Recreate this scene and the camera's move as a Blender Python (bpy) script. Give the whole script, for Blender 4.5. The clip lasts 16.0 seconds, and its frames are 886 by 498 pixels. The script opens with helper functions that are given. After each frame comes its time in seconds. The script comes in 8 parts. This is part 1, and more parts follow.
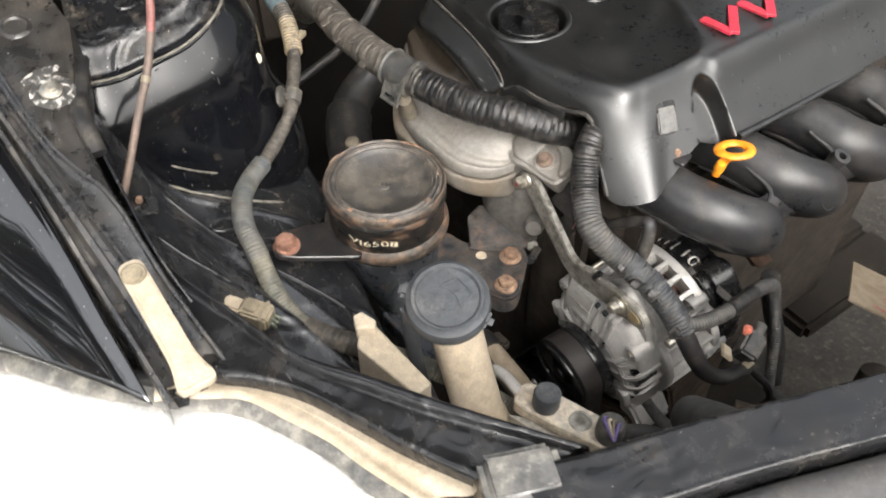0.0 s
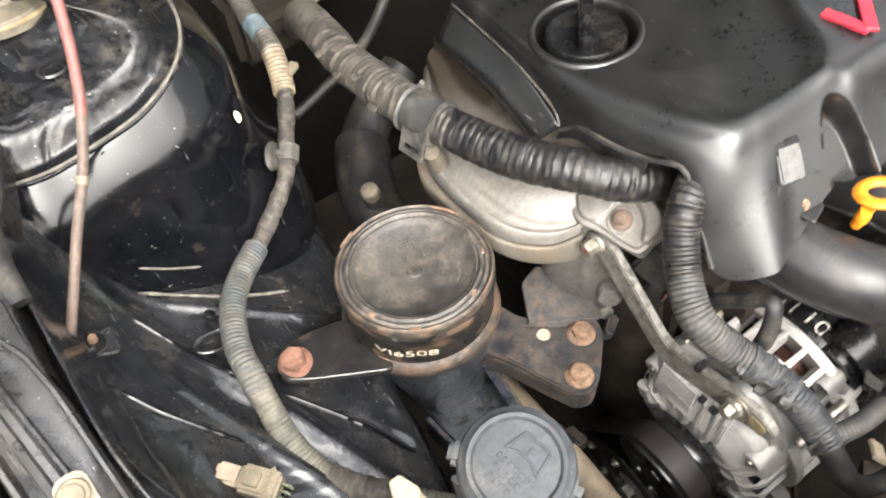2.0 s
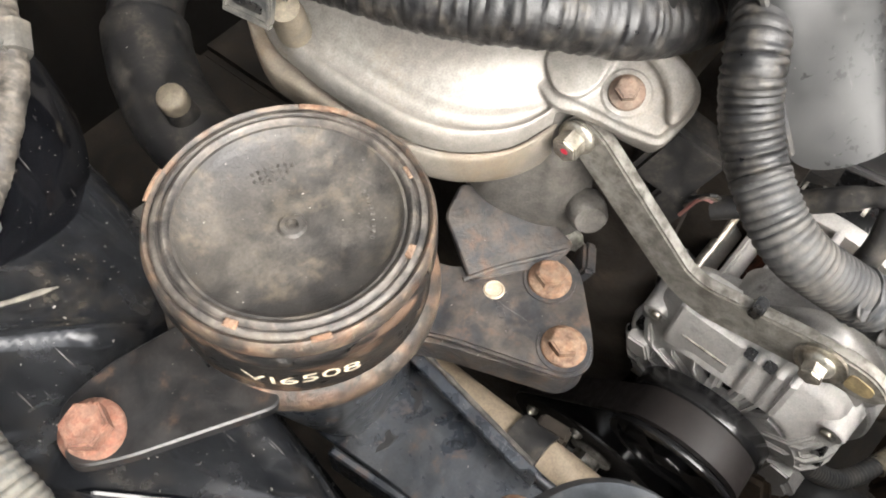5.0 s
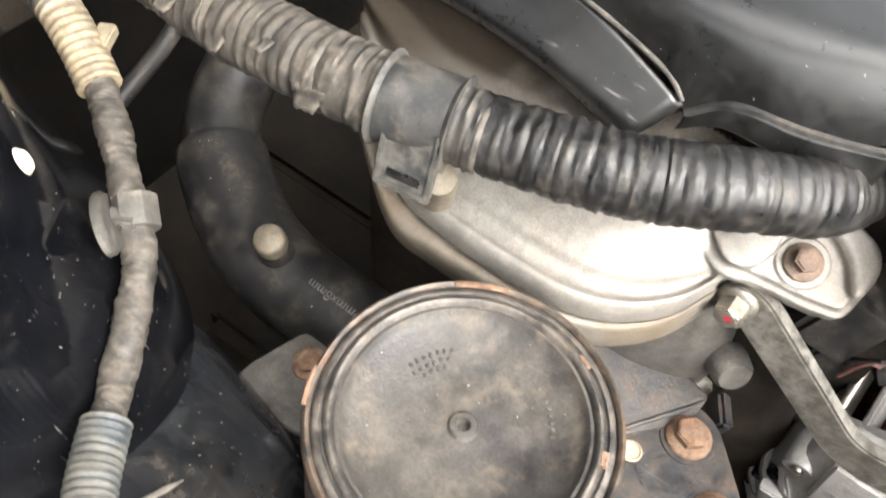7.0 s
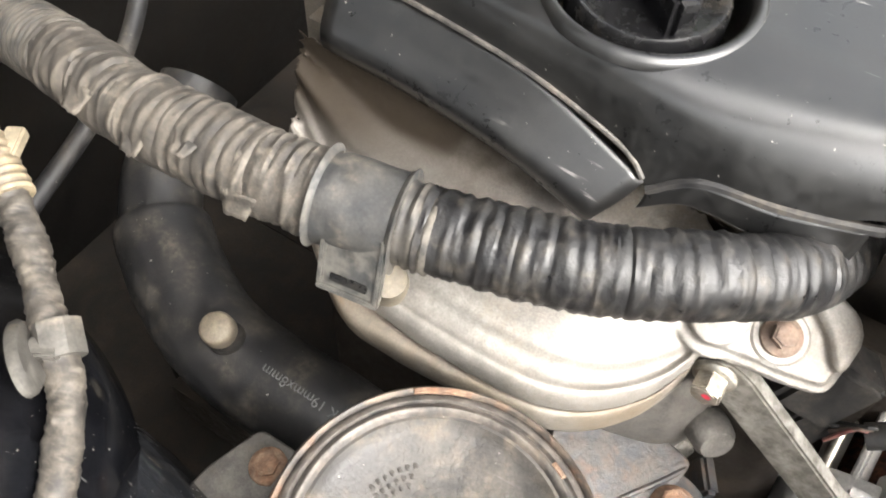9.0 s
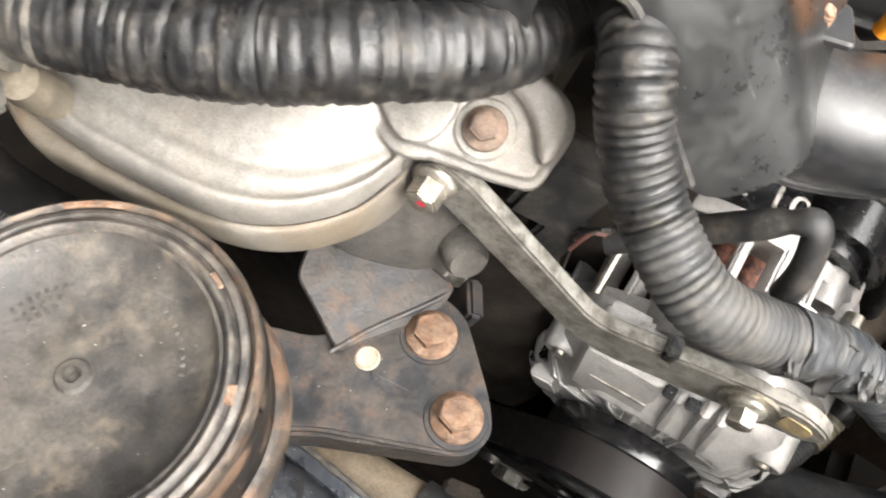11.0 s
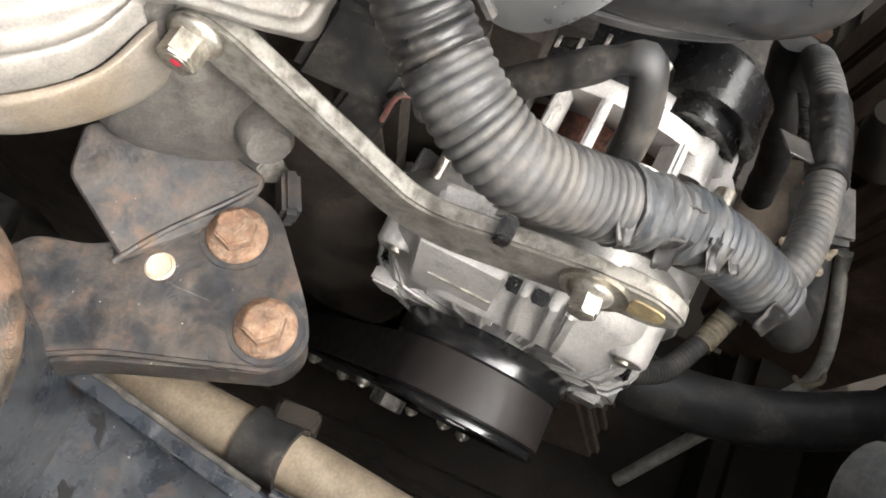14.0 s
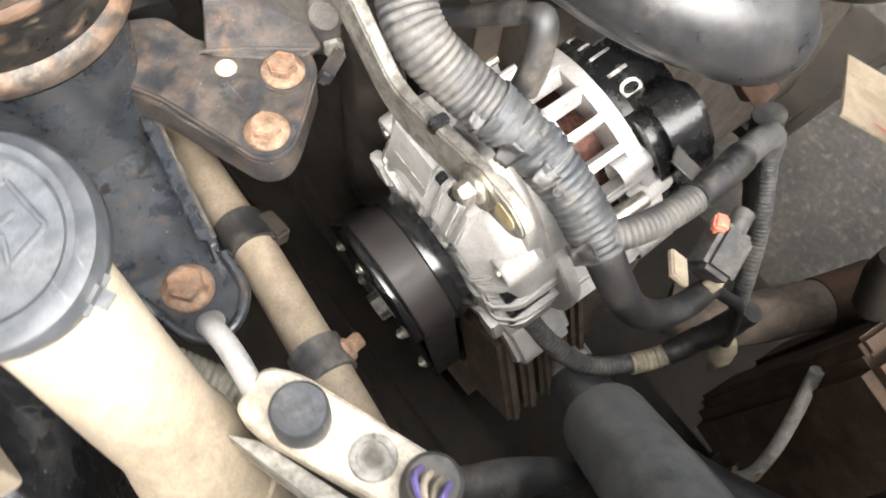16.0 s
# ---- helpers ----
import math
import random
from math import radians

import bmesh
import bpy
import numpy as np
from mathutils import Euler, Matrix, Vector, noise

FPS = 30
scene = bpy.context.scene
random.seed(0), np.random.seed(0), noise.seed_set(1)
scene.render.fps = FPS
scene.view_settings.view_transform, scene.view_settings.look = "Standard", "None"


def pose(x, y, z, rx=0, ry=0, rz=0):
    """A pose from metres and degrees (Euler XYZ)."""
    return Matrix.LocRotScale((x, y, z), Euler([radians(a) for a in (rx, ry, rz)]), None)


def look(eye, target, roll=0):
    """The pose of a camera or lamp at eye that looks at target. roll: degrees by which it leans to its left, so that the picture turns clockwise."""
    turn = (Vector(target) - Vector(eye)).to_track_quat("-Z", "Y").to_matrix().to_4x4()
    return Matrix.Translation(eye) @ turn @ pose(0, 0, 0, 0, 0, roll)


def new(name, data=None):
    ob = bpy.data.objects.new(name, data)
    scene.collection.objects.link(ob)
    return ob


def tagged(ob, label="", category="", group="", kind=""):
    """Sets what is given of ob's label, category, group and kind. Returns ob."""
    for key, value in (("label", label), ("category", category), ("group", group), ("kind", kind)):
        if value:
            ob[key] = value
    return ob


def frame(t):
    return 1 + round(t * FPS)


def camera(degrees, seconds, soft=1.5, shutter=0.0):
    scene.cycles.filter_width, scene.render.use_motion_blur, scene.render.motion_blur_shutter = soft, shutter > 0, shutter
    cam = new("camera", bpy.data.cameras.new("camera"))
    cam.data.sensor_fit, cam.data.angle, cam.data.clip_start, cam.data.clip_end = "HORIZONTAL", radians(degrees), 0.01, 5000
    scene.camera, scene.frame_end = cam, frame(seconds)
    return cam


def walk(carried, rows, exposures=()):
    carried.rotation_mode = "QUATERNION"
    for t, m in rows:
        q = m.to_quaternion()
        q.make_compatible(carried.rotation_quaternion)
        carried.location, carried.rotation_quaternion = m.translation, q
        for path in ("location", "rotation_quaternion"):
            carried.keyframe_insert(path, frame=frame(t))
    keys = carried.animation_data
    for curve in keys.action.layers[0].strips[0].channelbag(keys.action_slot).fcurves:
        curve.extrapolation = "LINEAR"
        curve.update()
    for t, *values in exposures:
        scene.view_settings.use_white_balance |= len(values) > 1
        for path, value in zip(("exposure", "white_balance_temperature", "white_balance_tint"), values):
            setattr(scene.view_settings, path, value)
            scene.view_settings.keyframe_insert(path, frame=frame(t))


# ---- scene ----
import collections

cam = camera(56.4, 16.0, 1.8, 0.35)
METRES, EYE, TILT, LEAN, TURN = 1.1, 1.36, -47.0, 0.0, -35.0
ROWS = [
    (0.0, 0.0, 0.0, 0.0, 0.0, 0.0, -0.0),
    (0.5, -0.0362, 0.032, 0.0319, -1.37, -0.26, 2.68),
    (1.0, -0.0104, 0.0703, 0.0813, 2.38, -0.21, -0.83),
    (1.5, 0.0135, 0.1019, 0.0979, 4.62, -1.88, -0.66),
    (2.0, -0.008, 0.1712, 0.1059, 2.06, -3.9, 4.7),
    (2.5, -0.0404, 0.2456, 0.0986, -1.77, -6.89, 8.67),
    (3.0, -0.0473, 0.292, 0.0932, -5.05, -8.91, 10.72),
    (5.5, -0.0624, 0.4279, 0.1113, -13.27, -12.36, 10.32),
    (6.0, -0.0759, 0.4389, 0.1235, -13.14, -11.67, 9.96),
    (6.5, -0.0916, 0.4479, 0.1364, -13.6, -10.96, 9.82),
    (7.0, -0.1033, 0.4618, 0.161, -14.58, -10.02, 11.03),
    (7.5, -0.103, 0.473, 0.1824, -15.84, -9.37, 12.79),
    (8.0, -0.0986, 0.4844, 0.197, -17.15, -9.2, 14.12),
    (10.5, -0.0327, 0.4776, 0.1442, -18.32, -16.43, 14.66),
    (11.0, -0.0012, 0.479, 0.1298, -20.62, -19.13, 16.88),
    (11.5, 0.0099, 0.4801, 0.1166, -21.93, -21.21, 17.77),
    (12.0, 0.0142, 0.4821, 0.1041, -22.51, -22.34, 17.68),
    (12.5, 0.0217, 0.4877, 0.0941, -23.43, -22.3, 17.63),
    (13.0, 0.032, 0.4967, 0.0867, -24.77, -22.47, 17.81),
    (13.5, 0.0362, 0.4981, 0.0829, -25.27, -23.63, 17.89),
    (14.0, 0.0445, 0.5007, 0.0802, -25.48, -24.54, 18.24),
    (14.5, 0.0538, 0.4987, 0.081, -24.94, -25.21, 18.07),
    (15.0, 0.0773, 0.475, 0.0675, -20.44, -24.17, 14.45),
    (15.5, 0.0835, 0.4279, 0.0528, -11.25, -21.0, 7.1),
    (16.0, 0.1047, 0.3684, 0.0267, -5.09, -16.69, -0.92),
]
walk(cam, [(t, pose(0, 0, EYE, TILT, LEAN, TURN) @ pose(METRES * x, METRES * y, METRES * z, 90 + pitch, roll, yaw)) for t, x, y, z, yaw, pitch, roll in ROWS],
     exposures=[(0.0, 1.4), (1.5, 1.97), (3.0, 2.03), (6.0, 2.05), (8.0, 2.35), (12.5, 2.1), (14.5, 2.25), (15.5, 2.72), (16.0, 2.72)])

# ---- world and light ----
world = bpy.data.worlds.new("sky")
scene.world = world
world.use_nodes = True
wn = world.node_tree.nodes
sky = wn.new("ShaderNodeTexSky")
sky.sky_type = "NISHITA"
sky.sun_disc = False
SUN_ELEV, SUN_ROT = 46.0, 198.0
sky.sun_elevation, sky.sun_rotation = radians(SUN_ELEV), radians(SUN_ROT)
sky.air_density, sky.dust_density, sky.ozone_density = 1.6, 9.0, 0.4
whiten = wn.new("ShaderNodeHueSaturation")
whiten.inputs["Saturation"].default_value = 0.22
world.node_tree.links.new(sky.outputs[0], whiten.inputs["Color"])
world.node_tree.links.new(whiten.outputs[0], wn["Background"].inputs["Color"])
wn["Background"].inputs["Strength"].default_value = 0.12
sun = new("sun", bpy.data.lights.new("sun", "SUN"))
sun.data.energy, sun.data.angle, sun.data.color = 1.4, radians(75), (1.0, 0.97, 0.93)
sun_way = Vector((math.sin(radians(SUN_ROT)) * math.cos(radians(SUN_ELEV)), math.cos(radians(SUN_ROT)) * math.cos(radians(SUN_ELEV)), math.sin(radians(SUN_ELEV))))
sun.matrix_world = look(Vector((0.3, 0.4, 0.8)) + sun_way * 6, (0.3, 0.4, 0.8))


# ---- mesh helpers ----
def mesh_of(verts, faces, angle=40):
    me = bpy.data.meshes.new("m")
    me.from_pydata([tuple(map(float, v)) for v in verts], [], faces)
    me.validate()
    bm = bmesh.new()
    bm.from_mesh(me)
    bmesh.ops.recalc_face_normals(bm, faces=bm.faces)
    bm.to_mesh(me)
    bm.free()
    me.polygons.foreach_set("use_smooth", [True] * len(me.polygons))
    me.set_sharp_from_angle(angle=radians(angle))
    return me


def mesh_from_bm(bm, angle=40):
    me = bpy.data.meshes.new("m")
    bmesh.ops.recalc_face_normals(bm, faces=bm.faces)
    bm.to_mesh(me)
    bm.free()
    me.polygons.foreach_set("use_smooth", [True] * len(me.polygons))
    me.set_sharp_from_angle(angle=radians(angle))
    return me


def part(name, geo, material, parent=None, label="", angle=40):
    """One mesh object under a thing or a part; geo: a bmesh, (verts, faces), a list of such pairs, or a mesh."""
    if isinstance(geo, bmesh.types.BMesh):
        geo = mesh_from_bm(geo, angle)
    elif isinstance(geo, list):
        vs, fs = [], []
        for v, f in geo:
            n = len(vs)
            vs += list(v)
            fs += [tuple(i + n for i in q) for q in f]
        geo = mesh_of(vs, fs, angle)
    elif isinstance(geo, tuple):
        geo = mesh_of(*geo, angle)
    ob = new(name, geo)
    geo.materials.append(material)
    ob.parent = parent
    if label:
        tagged(ob, label)
    return ob


def thing(name, label, category, group="", kind=""):
    return tagged(new(name), label, category, group, kind)


def place(geo, m):
    v, f = geo
    return [tuple(m @ Vector(p)) for p in v], f


def aim(origin, zdir, xdir=(1, 0, 0.01)):
    """A matrix whose z axis points along zdir."""
    z = Vector(zdir).normalized()
    x = Vector(xdir)
    x = (x - z * x.dot(z)).normalized()
    y = z.cross(x)
    m = Matrix((x, y, z)).transposed().to_4x4()
    m.translation = Vector(origin)
    return m


def lathe(profile, segs=32, close=False):
    """Turns (r, z) pairs about the z axis."""
    verts, faces = [], []
    n = len(profile)
    for i in range(segs):
        a = 2 * math.pi * i / segs
        for r, z in profile:
            verts.append((r * math.cos(a), r * math.sin(a), z))
    for i in range(segs):
        j = (i + 1) % segs
        for k in range(n if close else n - 1):
            l = (k + 1) % n
            faces.append((i * n + k, j * n + k, j * n + l, i * n + l))
    return verts, faces


def catmull(pts, per=8):
    p = [np.array(q, float) for q in pts]
    p = [2 * p[0] - p[1]] + p + [2 * p[-1] - p[-2]]
    out = []
    for i in range(1, len(p) - 2):
        for k in range(per):
            t = k / per
            out.append(0.5 * (2 * p[i] + (p[i + 1] - p[i - 1]) * t + (2 * p[i - 1] - 5 * p[i] + 4 * p[i + 1] - p[i + 2]) * t * t
                              + (3 * p[i] - p[i - 1] - 3 * p[i + 1] + p[i + 2]) * t ** 3))
    out.append(p[-2])
    return np.array(out)


def even(pts, step):
    c = catmull(pts, 12)
    d = np.r_[0, np.cumsum(np.linalg.norm(np.diff(c, axis=0), axis=1))]
    s = np.linspace(0, d[-1], max(3, int(d[-1] / step) + 1))
    return np.stack([np.interp(s, d, c[:, k]) for k in range(3)], 1), s


def tube(pts, r, step=0.004, segs=14, rfun=None, flat=1.0, up=(0, 0, 1), hollow=0.0):
    """A hose or rod swept along a smooth line. rfun(s, angle, whole length): the radius at each place. flat: its height over its width."""
    c, s = even(pts, step)
    tan = np.gradient(c, axis=0)
    tan /= np.linalg.norm(tan, axis=1)[:, None]
    u = np.array(up, float)
    u = u - tan[0] * (u @ tan[0])
    if np.linalg.norm(u) < 1e-3:
        u = np.array([1.0, 0.2, 0.1]) - tan[0] * tan[0][0]
    verts, faces = [], []
    n = len(c)
    for i in range(n):
        u = u - tan[i] * (u @ tan[i])
        u /= np.linalg.norm(u)
        w = np.cross(tan[i], u)
        for k in range(segs):
            a = 2 * math.pi * k / segs
            q = rfun(s[i], a, s[-1]) if rfun else r
            verts.append(c[i] + q * (math.cos(a) * w + flat * math.sin(a) * u))
    for i in range(n - 1):
        for k in range(segs):
            l = (k + 1) % segs
            faces.append((i * segs + k, i * segs + l, (i + 1) * segs + l, (i + 1) * segs + k))
    for i in (0, n - 1):
        if hollow:
            b = len(verts)
            inward = tan[i] * (0.02 if i == 0 else -0.02)
            for depth, q in ((0, hollow), (1, hollow)):
                for k in range(segs):
                    v = verts[i * segs + k]
                    verts.append(c[i] + (np.array(v) - c[i]) * q + inward * depth)
            for k in range(segs):
                l = (k + 1) % segs
                faces.append((i * segs + k, i * segs + l, b + l, b + k))
                faces.append((b + k, b + l, b + segs + l, b + segs + k))
        else:
            verts.append(c[i])
            for k in range(segs):
                faces.append((i * segs + k, i * segs + (k + 1) % segs, len(verts) - 1))
    return verts, faces


def ribbed(r, pitch=0.0045, amp=0.07, wobble=0.03, seed=0):
    """The radius of corrugated conduit."""
    def f(s, a, whole):
        ridge = 2 * math.sqrt(abs(math.cos(math.pi * s / pitch))) - 1
        return r * (1 + amp * ridge + wobble * noise.noise(Vector((s * 40, seed, math.cos(a) * 0.8))))
    return f


def taped(r, seed=0, rough=0.06, lap=0.009):
    """The radius of a loom wrapped in overlapping tape, with slanted laps and wrinkles."""
    def f(s, a, whole):
        x = (s + 0.0025 * math.sin(a + seed) + 0.004 * noise.noise(Vector((s * 70, seed, 1.0)))) / lap
        saw = x - math.floor(x)
        wrinkle = noise.noise(Vector((s * 420, math.cos(a) * 1.4 + seed, math.sin(a) * 1.4)))
        lump = noise.noise(Vector((s * 55, math.cos(a) + seed * 3, math.sin(a))))
        fold = 1 - abs(noise.noise(Vector((s * 260 + 1.2 * math.sin(a + seed), math.cos(a) * 0.9 + seed * 2, math.sin(a) * 0.9))))
        return r * (1 + 0.06 * saw + rough * wrinkle + 1.3 * rough * (fold ** 4 - 0.4) + 0.06 * lump)
    return f


def mixed(spans):
    """Joins radius rules by the share of the length up to which each holds."""
    def f(s, a, whole):
        for end, g in spans:
            if s <= end * whole:
                return g(s, a, whole)
        return spans[-1][1](s, a, whole)
    return f


def slab(outline, z0, z1, bevel=0.001, m=None, segs=1):
    """An outline in x and y, given thickness from z0 to z1 with rounded edges."""
    bm = bmesh.new()
    f = bm.faces.new([bm.verts.new((x, y, z0)) for x, y in outline])
    top = bmesh.ops.extrude_face_region(bm, geom=[f])["geom"]
    bmesh.ops.translate(bm, vec=(0, 0, z1 - z0), verts=[v for v in top if isinstance(v, bmesh.types.BMVert)])
    if bevel:
        edges = [e for e in bm.edges if len(e.link_faces) == 2 and (e.verts[0].co.z == e.verts[1].co.z)]
        bmesh.ops.bevel(bm, geom=edges, offset=bevel, segments=segs, affect="EDGES", clamp_overlap=True)
    if m:
        bmesh.ops.transform(bm, matrix=m, verts=bm.verts)
    bm.verts.ensure_lookup_table()
    bm.verts.index_update()
    geo = [v.co[:] for v in bm.verts], [tuple(v.index for v in q.verts) for q in bm.faces]
    bm.free()
    return geo


def box(x0, x1, y0, y1, z0, z1, bevel=0.002, m=None, segs=2):
    bm = bmesh.new()
    bmesh.ops.create_cube(bm, size=1, matrix=Matrix.Translation(((x0 + x1) / 2, (y0 + y1) / 2, (z0 + z1) / 2)) @ Matrix.Diagonal((x1 - x0, y1 - y0, z1 - z0, 1)))
    if bevel:
        bmesh.ops.bevel(bm, geom=list(bm.edges), offset=bevel, segments=segs, affect="EDGES", clamp_overlap=True)
    if m:
        bmesh.ops.transform(bm, matrix=m, verts=bm.verts)
    bm.verts.index_update()
    geo = [v.co[:] for v in bm.verts], [tuple(v.index for v in q.verts) for q in bm.faces]
    bm.free()
    return geo


def rounded(points, radius, per=5):
    """An outline with its corners rounded."""
    out = []
    n = len(points)
    for i in range(n):
        p, q, r = (np.array(points[(i + k) % n], float) for k in (-1, 0, 1))
        a, b = p - q, r - q
        d = min(radius, np.linalg.norm(a) * 0.48, np.linalg.norm(b) * 0.48)
        a, b = q + a / np.linalg.norm(a) * d, q + b / np.linalg.norm(b) * d
        for k in range(per + 1):
            t = k / per
            out.append(tuple((1 - t) ** 2 * a + 2 * t * (1 - t) * q + t * t * b))
    return out


def bolt_geo(m, hexr=0.0075, flange=0.0115, h=0.007, washer=0.002):
    """A flanged hex bolt head, standing on the origin of m."""
    hexo = [(hexr * math.cos(math.radians(60 * k + 11)), hexr * math.sin(math.radians(60 * k + 11))) for k in range(6)]
    head = slab(hexo, washer * 0.5, h, 0.0009, None, 2)
    ring = lathe([(0.0, 0.0), (flange, 0.0), (flange, washer * 0.6), (flange * 0.96, washer), (hexr * 0.95, washer * 1.7), (0.0, washer * 1.7)], 24)
    stamp = lathe([(hexr * 0.62, h), (hexr * 0.62, h + 0.0002), (0, h + 0.0002)], 16)
    return [place(g, m) for g in (head, ring, stamp)]


def surface(rows, nu=6, nv=6, fn=None):
    """A smooth sheet through rows of control points; fn may shift each point."""
    grid = np.array([catmull(r, nv) for r in rows])
    grid = np.array([catmull(grid[:, k], nu) for k in range(grid.shape[1])]).transpose(1, 0, 2)
    a, b, _ = grid.shape
    verts = [fn(p) if fn else p for p in grid.reshape(-1, 3)]
    faces = [(i * b + k, i * b + k + 1, (i + 1) * b + k + 1, (i + 1) * b + k) for i in range(a - 1) for k in range(b - 1)]
    return verts, faces


def thick(ob, depth, offset=-1.0, hard=False):
    mod = ob.modifiers.new("thickness", "SOLIDIFY")
    mod.thickness, mod.offset = depth, offset
    if hard:
        ob.modifiers.new("hard_edge", "EDGE_SPLIT").split_angle = radians(50)
    return ob


def letters(text, size):
    """The flat mesh of a word in the built-in font, centred."""
    cu = bpy.data.curves.new("t", "FONT")
    cu.body, cu.size, cu.extrude = text, size, 0.0
    cu.align_x, cu.align_y = "CENTER", "CENTER"
    ob = bpy.data.objects.new("t", cu)
    me = bpy.data.meshes.new_from_object(ob)
    geo = [v.co[:] for v in me.vertices], [tuple(p.vertices) for p in me.polygons]
    bpy.data.objects.remove(ob)
    bpy.data.meshes.remove(me)
    return geo


# ---- materials ----
def mat(name, base, second=None, rough=0.5, metal=0.0, scale=40, share=0.5, sharp=0.25, bump=0.15, grain=900, dust=None, dusty=0.0,
        dust_scale=25, coat=0.0, rough2=None, stretch=(1, 1, 1), spec=0.5, veil=0.4, specks=0.0, scratch=0.0, wear=None, worn=0.5, mottle=0.6, wave=0.0):
    """A surface of two tones in stains, fine grain, and dust that settles in patches."""
    m = bpy.data.materials.new(name)
    m.use_nodes = True
    nt = m.node_tree
    n, link = nt.nodes, nt.links
    b = n["Principled BSDF"]
    tc = n.new("ShaderNodeTexCoord")
    mp = n.new("ShaderNodeMapping")
    mp.inputs["Scale"].default_value = stretch
    link.new(tc.outputs["Object"], mp.inputs[0])

    def ns(sc, detail=6.0, dist=0.0):
        x = n.new("ShaderNodeTexNoise")
        x.inputs["Scale"].default_value, x.inputs["Detail"].default_value, x.inputs["Distortion"].default_value = sc, detail, dist
        x.inputs["Roughness"].default_value = 0.62
        link.new(mp.outputs[0], x.inputs["Vector"])
        return x.outputs["Fac"]

    def ramp(src, lo, hi):
        x = n.new("ShaderNodeMapRange")
        x.interpolation_type = "SMOOTHSTEP"
        x.inputs["From Min"].default_value, x.inputs["From Max"].default_value = lo, hi
        link.new(src, x.inputs["Value"])
        return x.outputs[0]

    def mix(fac, a, c, mode="MIX"):
        x = n.new("ShaderNodeMix")
        x.data_type, x.blend_type = "RGBA", mode
        for sock, val in ((x.inputs[0], fac), (x.inputs[6], a), (x.inputs[7], c)):
            if hasattr(val, "links"):
                link.new(val, sock)
            else:
                sock.default_value = val if isinstance(val, float) else (*val, 1)
        return x.outputs[2]

    second = second or tuple(v * 0.7 for v in base)
    stains = ramp(ns(scale, 8, 0.6), 0.56 - share * 0.2 - sharp * 0.3, 0.64 - share * 0.2 + sharp * 0.3)
    fine = ns(grain, 4)
    col = mix(stains, base, second)
    tone = ramp(fine, 0.25, 0.75)
    col = mix(0.35, col, mix(tone, (0.55, 0.55, 0.55), (1.45, 1.45, 1.45)), "MULTIPLY")
    cloud = ramp(ns(grain * 0.16, 9, 0.4), 0.30, 0.70)
    col = mix(mottle, col, mix(cloud, (0.50, 0.50, 0.50), (1.50, 1.47, 1.42)), "MULTIPLY")
    rough_out = n.new("ShaderNodeMapRange")
    rough_out.inputs["To Min"].default_value, rough_out.inputs["To Max"].default_value = rough, rough2 if rough2 is not None else min(1, rough * 1.25)
    link.new(stains, rough_out.inputs["Value"])
    ro = rough_out.outputs[0]
    gloss = n.new("ShaderNodeMapRange")
    gloss.inputs["To Min"].default_value, gloss.inputs["To Max"].default_value = 0.80, 1.25
    link.new(cloud, gloss.inputs["Value"])
    uneven = n.new("ShaderNodeMath")
    uneven.operation = "MULTIPLY"
    uneven.use_clamp = True
    link.new(ro, uneven.inputs[0])
    link.new(gloss.outputs[0], uneven.inputs[1])
    ro = uneven.outputs[0]
    mt = None
    if dust:
        d1 = ramp(ns(dust_scale, 8, 0.3), 0.66 - dusty * 0.42, 0.86 - dusty * 0.3)
        d2 = ramp(ns(grain * 0.35, 6), 0.3, 0.72)
        k = n.new("ShaderNodeMath")
        k.operation = "MULTIPLY"
        link.new(d1, k.inputs[0])
        link.new(d2, k.inputs[1])
        soft = n.new("ShaderNodeMath")
        soft.operation = "MULTIPLY"
        soft.inputs[1].default_value = veil
        link.new(k.outputs[0], soft.inputs[0])
        k = soft
        col = mix(k.outputs[0], col, dust)
        rx = n.new("ShaderNodeMix")
        link.new(k.outputs[0], rx.inputs[0])
        link.new(ro, rx.inputs[2])
        rx.inputs[3].default_value = 0.9
        ro = rx.outputs[0]
        if metal:
            mm = n.new("ShaderNodeMapRange")
            mm.inputs["To Min"].default_value, mm.inputs["To Max"].default_value = metal, 0.0
            link.new(k.outputs[0], mm.inputs["Value"])
            mt = mm.outputs[0]
    if specks:
        dots = ramp(ns(420, 2), 0.765 - specks * 0.05, 0.800 - specks * 0.05)
        col = mix(dots, col, (0.36, 0.34, 0.30))
    if wear:
        geo = n.new("ShaderNodeNewGeometry")
        crest = ramp(geo.outputs["Pointiness"], 0.505, 0.56)
        patch = ramp(ns(120, 4), 0.35, 0.65)
        crest_mul = n.new("ShaderNodeMath")
        crest_mul.operation = "MULTIPLY"
        link.new(crest, crest_mul.inputs[0])
        link.new(patch, crest_mul.inputs[1])
        crest_gain = n.new("ShaderNodeMath")
        crest_gain.operation = "MULTIPLY"
        crest_gain.inputs[1].default_value = worn
        link.new(crest_mul.outputs[0], crest_gain.inputs[0])
        col = mix(crest_gain.outputs[0], col, wear)
